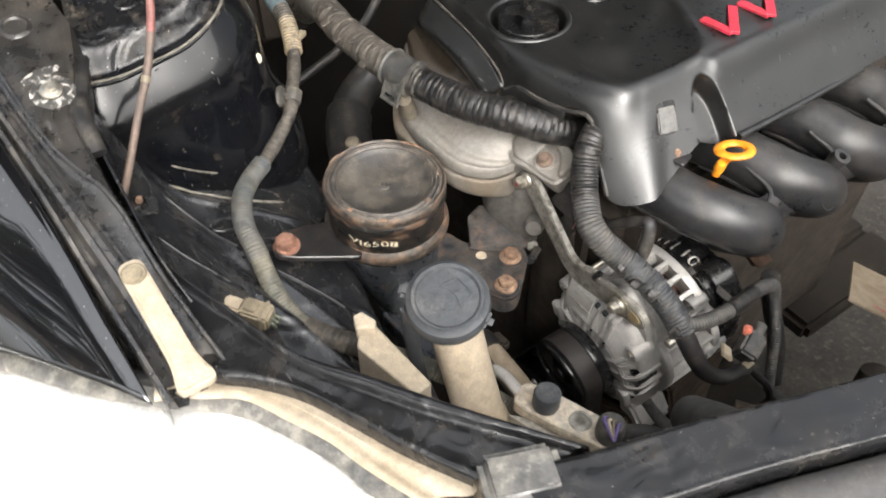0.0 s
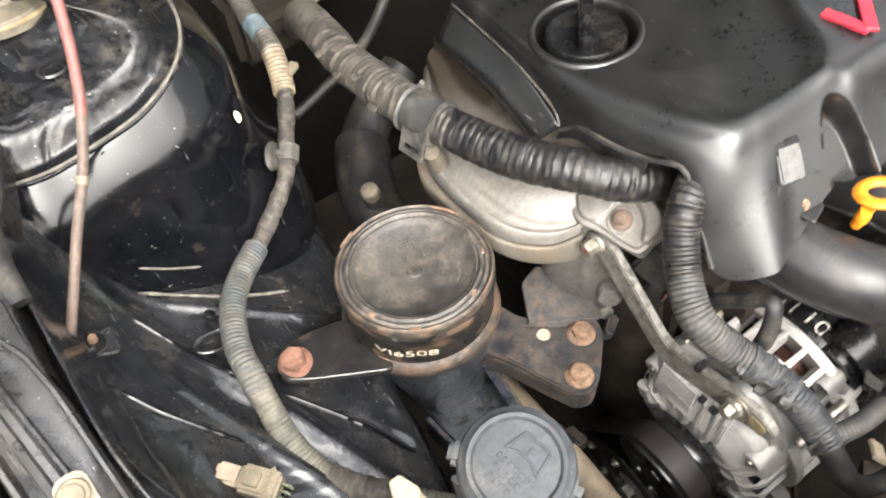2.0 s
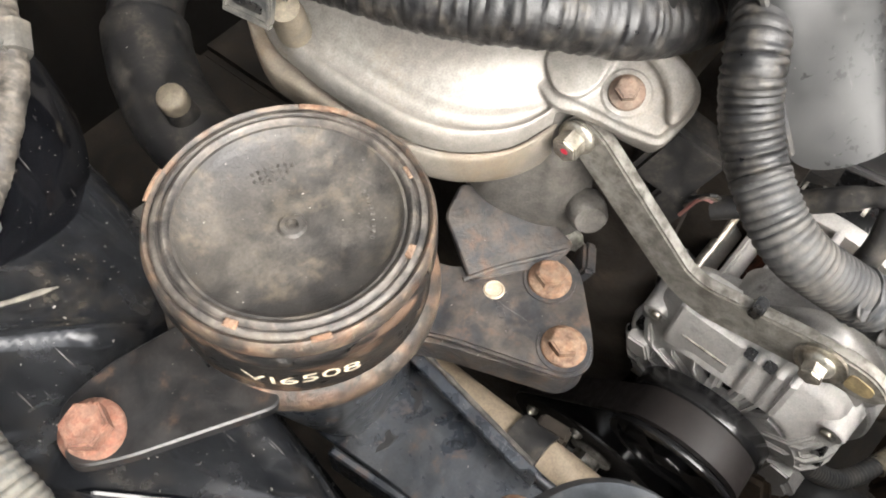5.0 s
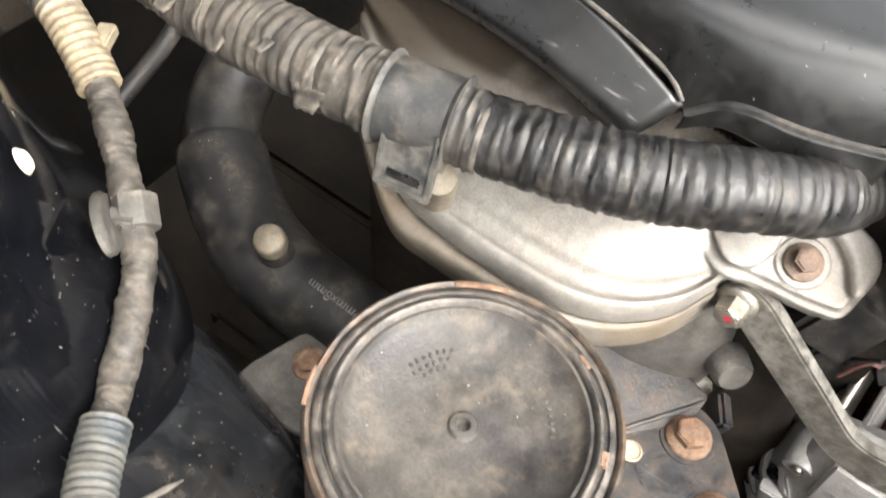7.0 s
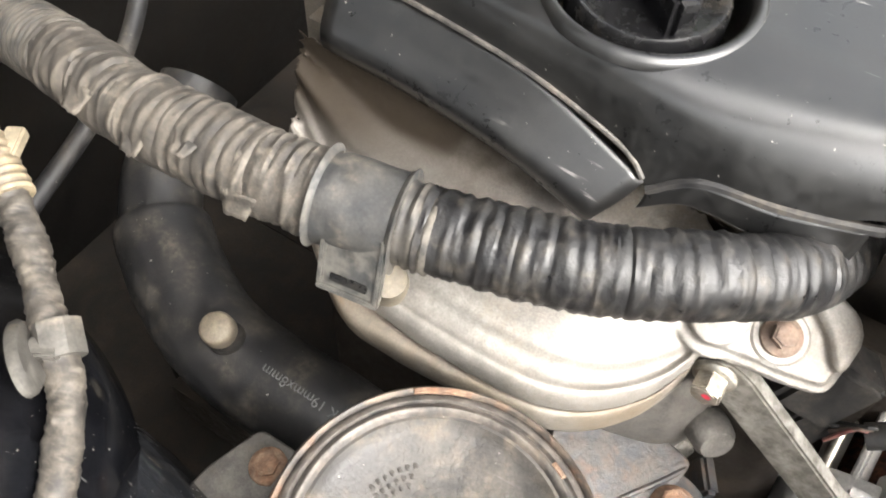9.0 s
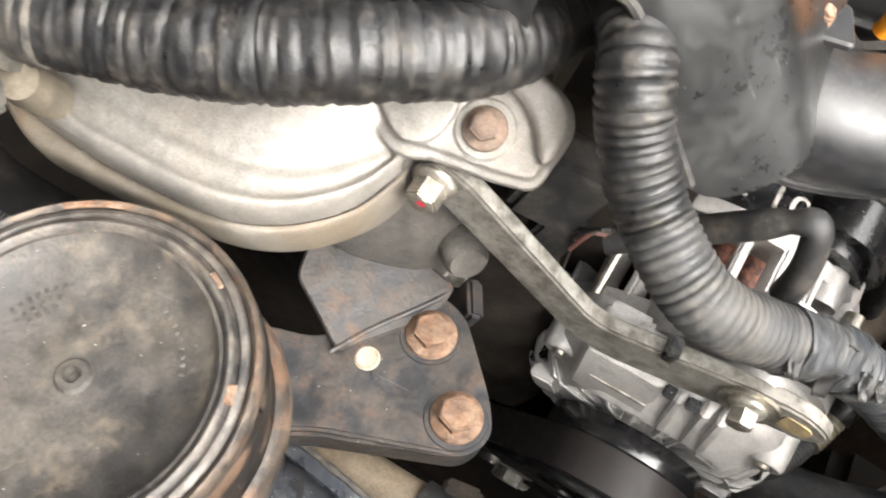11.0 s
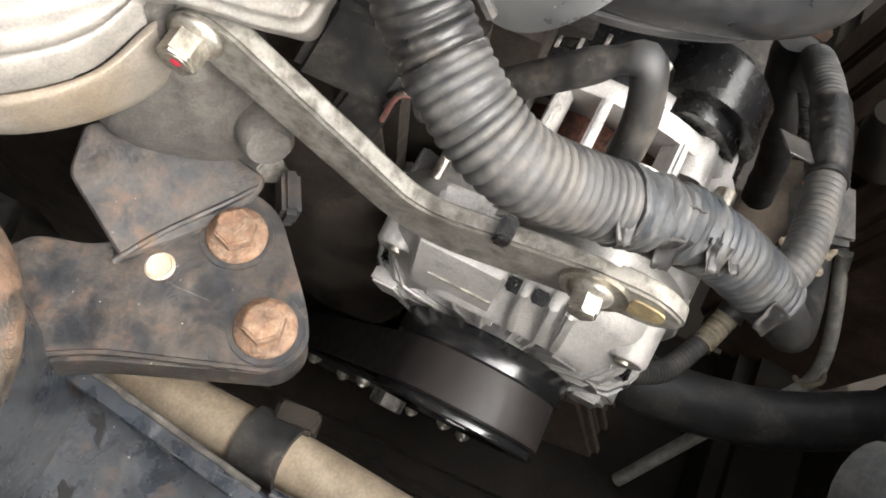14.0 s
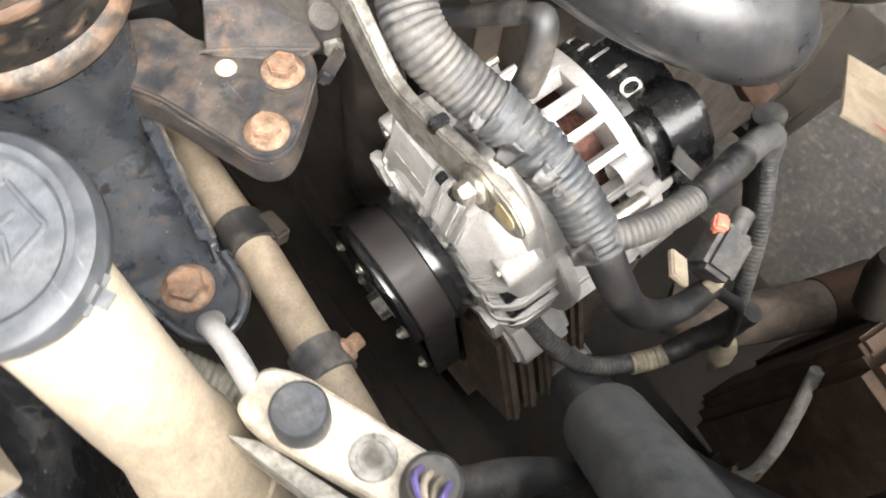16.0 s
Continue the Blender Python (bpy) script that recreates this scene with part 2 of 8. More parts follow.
    if scratch:
        turned = n.new("ShaderNodeMapping")
        turned.inputs["Rotation"].default_value, turned.inputs["Scale"].default_value = (0.4, 0.3, 0.7), (620, 34, 60)
        link.new(tc.outputs["Object"], turned.inputs[0])
        lines = n.new("ShaderNodeTexNoise")
        lines.inputs["Scale"].default_value, lines.inputs["Detail"].default_value = 1.0, 2.0
        link.new(turned.outputs[0], lines.inputs["Vector"])
        cut = n.new("ShaderNodeMath")
        cut.operation = "MULTIPLY"
        link.new(ramp(lines.outputs["Fac"], 0.68, 0.74), cut.inputs[0])
        link.new(ramp(ns(26, 4), 0.50, 0.66), cut.inputs[1])
        gain = n.new("ShaderNodeMath")
        gain.operation = "MULTIPLY"
        gain.inputs[1].default_value = scratch
        link.new(cut.outputs[0], gain.inputs[0])
        col = mix(gain.outputs[0], col, (0.20, 0.19, 0.18))
    link.new(col, b.inputs["Base Color"])
    link.new(ro, b.inputs["Roughness"])
    if mt:
        link.new(mt, b.inputs["Metallic"])
    else:
        b.inputs["Metallic"].default_value = metal
    b.inputs["Coat Weight"].default_value = coat
    b.inputs["Coat Roughness"].default_value = 0.08
    b.inputs["Specular IOR Level"].default_value = spec
    if bump:
        bp = n.new("ShaderNodeBump")
        bp.inputs["Strength"].default_value, bp.inputs["Distance"].default_value = bump, 0.001
        ad = n.new("ShaderNodeMath")
        ad.operation = "ADD"
        link.new(fine, ad.inputs[0])
        link.new(stains, ad.inputs[1])
        link.new(ad.outputs[0], bp.inputs["Height"])
        if wave:
            swell = n.new("ShaderNodeBump")
            swell.inputs["Strength"].default_value, swell.inputs["Distance"].default_value = 1.0, wave
            link.new(ns(24, 2, 0.8), swell.inputs["Height"])
            link.new(swell.outputs[0], bp.inputs["Normal"])
        link.new(bp.outputs[0], b.inputs["Normal"])
    return m


DUST = (0.27, 0.225, 0.17)
M_PAINT = mat("black_gloss_paint", (0.004, 0.0045, 0.006), (0.006, 0.006, 0.007), 0.07, 0, 12, 0.5, 0.5, 0.015, 300, DUST, 0.22, 40, 0.05, 0.16, spec=0.32, veil=0.16, specks=1.0, scratch=0.8)
M_APRON = mat("dusty_black_paint", (0.012, 0.0132, 0.0158), (0.022, 0.023, 0.0255), 0.12, 0, 18, 0.5, 0.5, 0.02, 400, DUST, 0.40, 34, 0.55, 0.30, spec=0.8, veil=0.26, specks=1.1, scratch=1.0, wave=0.0035)
M_RAIL = mat("weathered_black_paint", (0.019, 0.020, 0.023), (0.034, 0.033, 0.032), 0.20, 0, 25, 0.5, 0.5, 0.04, 500, DUST, 0.45, 30, 0.4, 0.34, spec=0.8, veil=0.30, specks=0.8, scratch=0.9, wave=0.0015)
M_RAILPLATE = mat("dusty_grey_black_plate", (0.014, 0.0142, 0.015), (0.030, 0.027, 0.024), 0.22, 0, 30, 0.5, 0.6, 0.05, 500, DUST, 0.42, 26, 0.3, 0.36, spec=0.6, veil=0.24, specks=1.0, scratch=0.6)
M_SEALER = mat("dusty_seam_sealer", (0.20, 0.185, 0.155), (0.11, 0.10, 0.088), 0.6, 0, 120, 0.5, 0.5, 0.2, 900)
M_FLAKED = mat("flaking_white_paint", (0.46, 0.44, 0.41), (0.035, 0.034, 0.032), 0.55, 0, 150, 0.75, 0.12, 0.3, 700)
M_RUBBER = mat("black_rubber", (0.012, 0.012, 0.013), (0.022, 0.021, 0.020), 0.48, 0, 50, 0.5, 0.4, 0.12, 900, DUST, 0.50, 50, veil=0.24, specks=0.5)
M_CONDUIT = mat("grey_black_conduit", (0.034, 0.035, 0.037), (0.052, 0.050, 0.048), 0.50, 0, 60, 0.5, 0.5, 0.12, 800, DUST, 0.5, 60, 0, 0.65, spec=0.4, veil=0.22, wear=(0.15, 0.14, 0.125), worn=0.5)
M_CONDUIT_DUST = mat("dusty_conduit", (0.017, 0.017, 0.017), (0.040, 0.036, 0.031), 0.5, 0, 70, 0.5, 0.5, 0.12, 800, DUST, 0.52, 80, 0, 0.65, veil=0.34, wear=(0.19, 0.17, 0.14), worn=0.5)
M_CONDUIT_BLUE = mat("faded_blue_grey_conduit", (0.050, 0.060, 0.070), (0.075, 0.072, 0.062), 0.5, 0, 45, 0.5, 0.5, 0.1, 800, DUST, 0.5, 30, 0, 0.65, veil=0.35, wear=(0.21, 0.20, 0.17), worn=0.6)
M_TAPE = mat("black_vinyl_tape", (0.007, 0.007, 0.008), (0.014, 0.0138, 0.0135), 0.30, 0, 90, 0.5, 0.5, 0.25, 700, DUST, 0.42, 120, 0, 0.5, veil=0.22, wear=(0.12, 0.108, 0.095), worn=0.22)
M_TAPE_DUST = mat("dusty_cloth_tape", (0.024, 0.022, 0.020), (0.062, 0.054, 0.045), 0.6, 0, 80, 0.45, 0.5, 0.25, 900, (0.26, 0.22, 0.17), 0.5, 110, veil=0.45, wear=(0.17, 0.148, 0.12), worn=0.5)
M_COVER = mat("matte_black_plastic", (0.006, 0.0062, 0.0066), (0.011, 0.0108, 0.0105), 0.28, 0, 22, 0.5, 0.5, 0.08, 1500, (0.20, 0.195, 0.18), 0.36, 30, 0.55, 0.42, spec=0.7, veil=0.12, specks=0.6, scratch=0.9, mottle=0.5)
M_CLIPFACE = mat("dusty_grey_plastic", (0.12, 0.12, 0.118), (0.085, 0.085, 0.082), 0.45, 0, 60, 0.5, 0.6, 0.08, 1200, DUST, 0.5, 60)
M_MANIFOLD = mat("grey_black_plastic", (0.016, 0.017, 0.019), (0.026, 0.025, 0.025), 0.30, 0, 16, 0.5, 0.5, 0.06, 1300, DUST, 0.5, 30, 0, 0.46, veil=0.15, specks=0.3, scratch=0.2)
M_BLACK = mat("black_plastic", (0.007, 0.007, 0.008), (0.012, 0.012, 0.012), 0.22, 0, 40, 0.5, 0.4, 0.04, 1200, DUST, 0.3, 40, veil=0.2, specks=0.35)
M_ALU = mat("cast_aluminium", (0.30, 0.288, 0.27), (0.20, 0.18, 0.158), 0.42, 0.35, 16, 0.5, 0.9, 0.2, 1100, (0.20, 0.142, 0.082), 0.42, 14, 0, 0.55, veil=0.7, mottle=0.3)
M_ALU_TAN = mat("stained_cast_aluminium", (0.25, 0.228, 0.198), (0.15, 0.12, 0.084), 0.5, 0.3, 22, 0.5, 0.8, 0.3, 1000, (0.20, 0.135, 0.075), 0.42, 22, 0, 0.6, veil=0.7, mottle=0.3)
M_ALT = mat("bright_cast_aluminium", (0.47, 0.46, 0.445), (0.42, 0.406, 0.385), 0.42, 0.35, 45, 0.4, 0.6, 0.35, 1300, (0.07, 0.056, 0.042), 0.28, 60, 0, 0.55, veil=0.85, mottle=0.2)
M_BAR = mat("tarnished_steel", (0.25, 0.237, 0.213), (0.125, 0.115, 0.098), 0.40, 0.5, 70, 0.45, 0.35, 0.3, 900, (0.055, 0.046, 0.036), 0.50, 55, 0, 0.6, veil=0.75, scratch=0.8, wear=(0.55, 0.53, 0.48), worn=0.6, mottle=0.3)
M_STEEL = mat("zinc_steel", (0.55, 0.53, 0.48), (0.36, 0.33, 0.27), 0.35, 0.9, 80, 0.5, 0.4, 0.15, 900)
M_RUST = mat("rusty_bolt", (0.22, 0.122, 0.074), (0.27, 0.19, 0.135), 0.72, 0.05, 160, 0.45, 0.4, 0.6, 900, (0.075, 0.038, 0.024), 0.56, 150, veil=0.9)
M_REDRUST = mat("red_rusty_bolt", (0.21, 0.088, 0.058), (0.25, 0.145, 0.105), 0.78, 0.05, 150, 0.5, 0.4, 0.6, 900, (0.075, 0.036, 0.024), 0.52, 130, veil=0.9)
M_BRACKET = mat("rusting_black_steel", (0.026, 0.028, 0.032), (0.066, 0.056, 0.048), 0.34, 0.0, 60, 0.4, 0.4, 0.35, 500, (0.150, 0.094, 0.060), 0.46, 75, 0, 0.54, veil=0.85, specks=0.35, scratch=0.35)
M_STRAP = mat("black_strap_steel", (0.011, 0.0115, 0.0125), (0.024, 0.022, 0.021), 0.30, 0.0, 50, 0.4, 0.6, 0.2, 500, (0.14, 0.08, 0.047), 0.30, 95, 0.3, 0.5, veil=0.8, specks=0.5, scratch=0.6)
M_BODYBRACKET = mat("blue_black_pressed_steel", (0.018, 0.023, 0.031), (0.040, 0.043, 0.047), 0.22, 0.0, 50, 0.4, 0.6, 0.25, 500, (0.14, 0.08, 0.047), 0.34, 95, 0.5, 0.42, veil=0.85, specks=1.0, scratch=1.2, wave=0.003)
M_MOUNT = mat("rust_streaked_black_shell", (0.012, 0.0118, 0.0115), (0.095, 0.058, 0.037), 0.32, 0.1, 40, 0.06, 0.14, 0.45, 600, (0.27, 0.20, 0.13), 0.32, 60, 0, 0.65, (1, 1, 2.2), veil=0.7, scratch=0.5)
M_MOUNT_TOP = mat("dusty_mount_top", (0.034, 0.032, 0.031), (0.082, 0.074, 0.064), 0.40, 0.0, 28, 0.45, 0.45, 0.45, 700, (0.19, 0.155, 0.11), 0.50, 60, 0, 0.55, veil=0.65, specks=0.6, scratch=0.4, mottle=0.5)
M_RIM = mat("rusty_rolled_rim", (0.042, 0.038, 0.035), (0.15, 0.090, 0.060), 0.38, 0.2, 55, 0.12, 0.2, 0.45, 900, (0.30, 0.245, 0.18), 0.40, 100, veil=0.7, wear=(0.30, 0.21, 0.14), worn=0.3, scratch=0.6)
M_SCUFFRIM = mat("scuffed_dark_steel", (0.036, 0.034, 0.033), (0.105, 0.090, 0.078), 0.34, 0.25, 50, 0.35, 0.35, 0.4, 800, (0.24, 0.19, 0.14), 0.42, 70, 0, 0.5, veil=0.6, scratch=0.9, wear=(0.30, 0.27, 0.23), worn=0.4)
M_CREAM = mat("aged_cream_plastic", (0.45, 0.39, 0.305), (0.36, 0.295, 0.21), 0.4, 0, 15, 0.4, 0.8, 0.05, 700, (0.20, 0.15, 0.10), 0.38, 20, veil=0.55, mottle=0.3)
M_TAN = mat("tan_plastic", (0.25, 0.215, 0.155), (0.19, 0.155, 0.105), 0.5, 0, 20, 0.5, 0.6, 0.1, 800, (0.14, 0.11, 0.08), 0.35, 25)
M_AIRBOX = mat("dull_tan_air_box", (0.135, 0.115, 0.080), (0.095, 0.080, 0.058), 0.6, 0, 20, 0.5, 0.6, 0.1, 800, (0.10, 0.082, 0.06), 0.4, 25)
M_CAPTAN = mat("dusty_tan_cap", (0.15, 0.13, 0.098), (0.11, 0.092, 0.068), 0.5, 0, 40, 0.5, 0.6, 0.1, 800, DUST, 0.4, 60)
M_PIPE = mat("dusty_tan_pipe", (0.32, 0.265, 0.20), (0.21, 0.165, 0.115), 0.5, 0.15, 22, 0.5, 0.6, 0.15, 700, (0.12, 0.085, 0.055), 0.36, 30, veil=0.7, mottle=0.3)
M_BLUECAP = mat("blue_grey_plastic_cap", (0.052, 0.058, 0.066), (0.040, 0.043, 0.048), 0.42, 0, 25, 0.5, 0.6, 0.08, 1100, (0.24, 0.225, 0.20), 0.4, 40, 0, 0.55, veil=0.35, scratch=0.6)
M_ORANGE = mat("orange_plastic", (0.84, 0.31, 0.02), (0.70, 0.23, 0.015), 0.35, 0, 40, 0.4, 0.5, 0.05, 900, (0.3, 0.18, 0.06), 0.15, 60)
M_RED = mat("red_badge", (0.46, 0.03, 0.055), (0.36, 0.025, 0.04), 0.4, 0, 60, 0.3, 0.4, 0.03, 900, DUST, 0.3, 60, veil=0.3)
M_SILVER = mat("grey_badge", (0.55, 0.55, 0.53), (0.4, 0.4, 0.38), 0.35, 0.5, 60, 0.4, 0.4, 0.03, 900)
M_MARK = mat("pale_paint_marker", (0.78, 0.72, 0.55), (0.6, 0.5, 0.36), 0.6, 0, 200, 0.4, 0.4, 0.05, 900)
M_CABLE = mat("brown_coated_cable", (0.15, 0.105, 0.085), (0.11, 0.085, 0.072), 0.55, 0, 60, 0.5, 0.6, 0.1, 900, DUST, 0.35, 50)
M_CABLE_RED = mat("red_coated_cable", (0.24, 0.085, 0.078), (0.18, 0.09, 0.075), 0.5, 0, 60, 0.5, 0.6, 0.1, 900, DUST, 0.3, 50)
M_COPPER = mat("copper_winding", (0.14, 0.055, 0.035), (0.03, 0.02, 0.018), 0.4, 0.6, 300, 0.5, 0.5, 0.3, 900)
M_GREYHOSE = mat("dusty_grey_hose", (0.075, 0.078, 0.080), (0.055, 0.055, 0.055), 0.38, 0, 30, 0.5, 0.5, 0.06, 900, DUST, 0.4, 30, 0, 0.5, veil=0.25)
M_RODGREY = mat("pale_grey_rod", (0.30, 0.29, 0.265), (0.20, 0.19, 0.17), 0.5, 0, 60, 0.5, 0.5, 0.1, 800, DUST, 0.4, 60)
M_BELT = mat("belt_rubber", (0.017, 0.0145, 0.014), (0.024, 0.020, 0.019), 0.50, 0, 40, 0.5, 0.5, 0.05, 1200, (0.08, 0.058, 0.05), 0.3, 30, 0, 0.55, mottle=0.3)
M_PULLEY = mat("black_pulley_steel", (0.009, 0.009, 0.010), (0.014, 0.014, 0.014), 0.16, 0.05, 40, 0.5, 0.5, 0.01, 900, spec=0.8, mottle=0.2)
M_ENGINE = mat("grimy_engine_casting", (0.045, 0.037, 0.030), (0.020, 0.016, 0.013), 0.65, 0.1, 20, 0.5, 0.6, 0.4, 500, (0.10, 0.07, 0.045), 0.42, 22, spec=0.35)
M_GREYCAST = mat("grey_casting", (0.17, 0.163, 0.152), (0.095, 0.088, 0.08), 0.5, 0.4, 25, 0.5, 0.6, 0.3, 800, (0.16, 0.125, 0.085), 0.4, 30, 0, 0.65)
M_GRIME = mat("oily_grime", (0.015, 0.013, 0.011), (0.030, 0.024, 0.019), 0.65, 0, 18, 0.5, 0.6, 0.3, 400, (0.07, 0.053, 0.036), 0.38, 18, spec=0.25)
M_BROWN = mat("brown_rusty_plate", (0.045, 0.027, 0.018), (0.024, 0.015, 0.011), 0.75, 0, 20, 0.5, 0.6, 0.3, 400, spec=0.15)
M_ASPHALT = mat("asphalt", (0.050, 0.045, 0.039), (0.031, 0.028, 0.025), 0.85, 0, 9, 0.5, 0.5, 0.8, 120, (0.14, 0.118, 0.094), 0.42, 60, veil=0.8)
M_TANRING = mat("gold_passivated_ring", (0.50, 0.40, 0.22), (0.36, 0.28, 0.16), 0.45, 0.4, 50, 0.5, 0.5, 0.1, 800, DUST, 0.3, 40)
M_WHITEPAINT = mat("white_paint", (0.55, 0.53, 0.49), (0.12, 0.11, 0.10), 0.6, 0, 90, 0.5, 0.2, 0.2, 700)
M_SMOKE = mat("smoky_plastic", (0.10, 0.10, 0.10), (0.20, 0.19, 0.17), 0.2, 0, 40, 0.5, 0.5, 0.05, 500, (0.4, 0.38, 0.34), 0.35, 50)
M_TAPE_BLUE = mat("blue_grey_tape", (0.022, 0.026, 0.032), (0.040, 0.041, 0.042), 0.46, 0, 70, 0.5, 0.5, 0.2, 700, DUST, 0.4, 45, 0, 0.6, spec=0.4, veil=0.3, wear=(0.15, 0.145, 0.135), worn=0.5)
M_CONDUIT_GREEN = mat("green_grey_conduit", (0.085, 0.088, 0.072), (0.13, 0.12, 0.095), 0.55, 0, 45, 0.5, 0.5, 0.1, 800, DUST, 0.55, 30, 0, 0.65, wear=(0.22, 0.20, 0.155), worn=0.6)
M_TANCONDUIT = mat("tan_stained_conduit", (0.20, 0.16, 0.10), (0.10, 0.085, 0.07), 0.55, 0, 90, 0.5, 0.5, 0.15, 800, (0.40, 0.31, 0.2), 0.4, 60, wear=(0.42, 0.34, 0.22), worn=0.7)
M_CLIPGREY = mat("grey_clip", (0.085, 0.080, 0.072), (0.05, 0.047, 0.042), 0.5, 0, 60, 0.5, 0.5, 0.1, 800, DUST, 0.45, 60, veil=0.6)
M_BLUETAPE = mat("pale_blue_tape", (0.11, 0.155, 0.18), (0.085, 0.11, 0.12), 0.5, 0, 60, 0.5, 0.5, 0.1, 800, DUST, 0.4, 50)
M_WIREGREEN = mat("green_wire", (0.16, 0.18, 0.12), (0.1, 0.1, 0.08), 0.5, 0, 60, 0.5, 0.5, 0.1, 800)
M_PRINT = mat("faded_print", (0.22, 0.22, 0.22), (0.1, 0.1, 0.1), 0.6, 0, 300, 0.5, 0.5, 0.0, 800)
M_PALEALU = mat("pale_aluminium_block", (0.66, 0.60, 0.50), (0.50, 0.43, 0.34), 0.45, 0.4, 40, 0.4, 0.6, 0.1, 900, (0.35, 0.27, 0.18), 0.25, 40)
M_PURPLE = mat("purple_wire", (0.16, 0.12, 0.35), (0.1, 0.08, 0.2), 0.5, 0, 60, 0.5, 0.5, 0.1, 800)
M_CORAL = mat("coral_plastic", (0.75, 0.22, 0.15), (0.6, 0.18, 0.12), 0.45, 0, 60, 0.4, 0.5, 0.05, 800)
M_BRAID = mat("brown_braid", (0.085, 0.065, 0.047), (0.045, 0.034, 0.025), 0.7, 0, 60, 0.5, 0.5, 0.4, 500)
M_CHROME = mat("headlight_reflector", (0.88, 0.88, 0.88), (0.84, 0.84, 0.83), 0.42, 0.35, 10, 0.3, 0.6, 0.0, 500)
M_CLEAR = bpy.data.materials.new("clear_polycarbonate")
M_CLEAR.use_nodes = True
_b = M_CLEAR.node_tree.nodes["Principled BSDF"]
_b.inputs["Transmission Weight"].default_value, _b.inputs["Roughness"].default_value, _b.inputs["IOR"].default_value = 0.92, 0.06, 1.5
_b.inputs["Base Color"].default_value = (0.95, 0.95, 0.93, 1)

# Far upper end darkened in the colour: tan grime plus shade under the cover flange.
M_HEADCOVER = M_ALU.copy()
M_HEADCOVER.name = "silver_casting_with_grime_and_shade"
_n, _l = M_HEADCOVER.node_tree.nodes, M_HEADCOVER.node_tree.links
_p = _n["Principled BSDF"]
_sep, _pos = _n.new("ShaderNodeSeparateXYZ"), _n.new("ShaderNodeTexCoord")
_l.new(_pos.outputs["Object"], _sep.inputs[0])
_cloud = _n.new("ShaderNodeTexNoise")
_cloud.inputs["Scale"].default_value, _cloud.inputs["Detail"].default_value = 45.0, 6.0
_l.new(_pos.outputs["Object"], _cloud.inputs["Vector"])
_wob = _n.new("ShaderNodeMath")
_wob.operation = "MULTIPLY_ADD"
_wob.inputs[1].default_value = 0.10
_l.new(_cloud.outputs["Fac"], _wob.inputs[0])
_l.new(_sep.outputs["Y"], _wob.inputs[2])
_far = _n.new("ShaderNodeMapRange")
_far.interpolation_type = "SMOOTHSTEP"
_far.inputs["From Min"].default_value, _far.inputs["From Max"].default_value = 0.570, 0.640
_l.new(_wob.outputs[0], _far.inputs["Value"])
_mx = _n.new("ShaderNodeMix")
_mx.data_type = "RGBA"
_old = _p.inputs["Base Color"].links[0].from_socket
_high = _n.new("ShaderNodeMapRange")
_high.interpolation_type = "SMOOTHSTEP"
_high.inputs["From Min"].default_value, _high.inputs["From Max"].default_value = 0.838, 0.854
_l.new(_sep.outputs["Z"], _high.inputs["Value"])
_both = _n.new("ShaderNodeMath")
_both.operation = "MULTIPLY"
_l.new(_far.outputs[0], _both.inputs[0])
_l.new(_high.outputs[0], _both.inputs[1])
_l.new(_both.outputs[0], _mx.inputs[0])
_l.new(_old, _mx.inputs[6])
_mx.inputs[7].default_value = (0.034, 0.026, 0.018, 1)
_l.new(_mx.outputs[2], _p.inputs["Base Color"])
M_PAINT.node_tree.nodes["Principled BSDF"].inputs["Coat IOR"].default_value = 1.5
M_LEAF = mat("dark_leaves", (0.045, 0.07, 0.025), (0.03, 0.05, 0.02), 0.5, 0, 8, 0.5, 0.5, 0.0, 100)
M_BARK = mat("grey_bark", (0.10, 0.085, 0.07), (0.06, 0.05, 0.042), 0.85, 0, 6, 0.5, 0.5, 0.3, 60)
M_FENDER = M_PAINT.copy()
M_FENDER.name = "polished_black_fender_paint"
_f = M_FENDER.node_tree.nodes["Principled BSDF"]
_f.inputs["Coat Weight"].default_value, _f.inputs["Coat IOR"].default_value, _f.inputs["Coat Roughness"].default_value = 1.0, 2.6, 0.03
M_SCUFF = mat("scuffed_plastic_edge", (0.10, 0.092, 0.082), (0.035, 0.033, 0.031), 0.5, 0, 90, 0.5, 0.4, 0.15, 900, (0.26, 0.21, 0.16), 0.4, 70)
M_PANBROWN = mat("brown_crusted_casting", (0.085, 0.064, 0.047), (0.042, 0.032, 0.025), 0.75, 0, 30, 0.5, 0.6, 0.35, 500, (0.15, 0.11, 0.072), 0.42, 40, spec=0.25)
M_FIREWALL = mat("dark_sound_matting", (0.006, 0.0055, 0.005), (0.010, 0.0085, 0.007), 0.75, 0, 18, 0.5, 0.6, 0.3, 400, (0.025, 0.02, 0.014), 0.3, 18, spec=0.12)
M_COVER.node_tree.nodes["Principled BSDF"].inputs["Coat Roughness"].default_value = 0.28
M_COVER.node_tree.nodes["Principled BSDF"].inputs["Coat IOR"].default_value = 1.62
M_BROWNBOLT = mat("dark_brown_bolt", (0.15, 0.10, 0.075), (0.20, 0.155, 0.12), 0.6, 0.2, 160, 0.45, 0.5, 0.4, 900, (0.06, 0.04, 0.03), 0.42, 150, veil=0.8)
M_TOWERTOP = mat("dusty_black_tower_paint", (0.006, 0.0068, 0.0085), (0.012, 0.012, 0.013), 0.12, 0, 22, 0.5, 0.5, 0.03, 500, DUST, 0.42, 34, 0.1, 0.26, spec=0.32, veil=0.28, specks=1.0, scratch=0.8, wave=0.006)
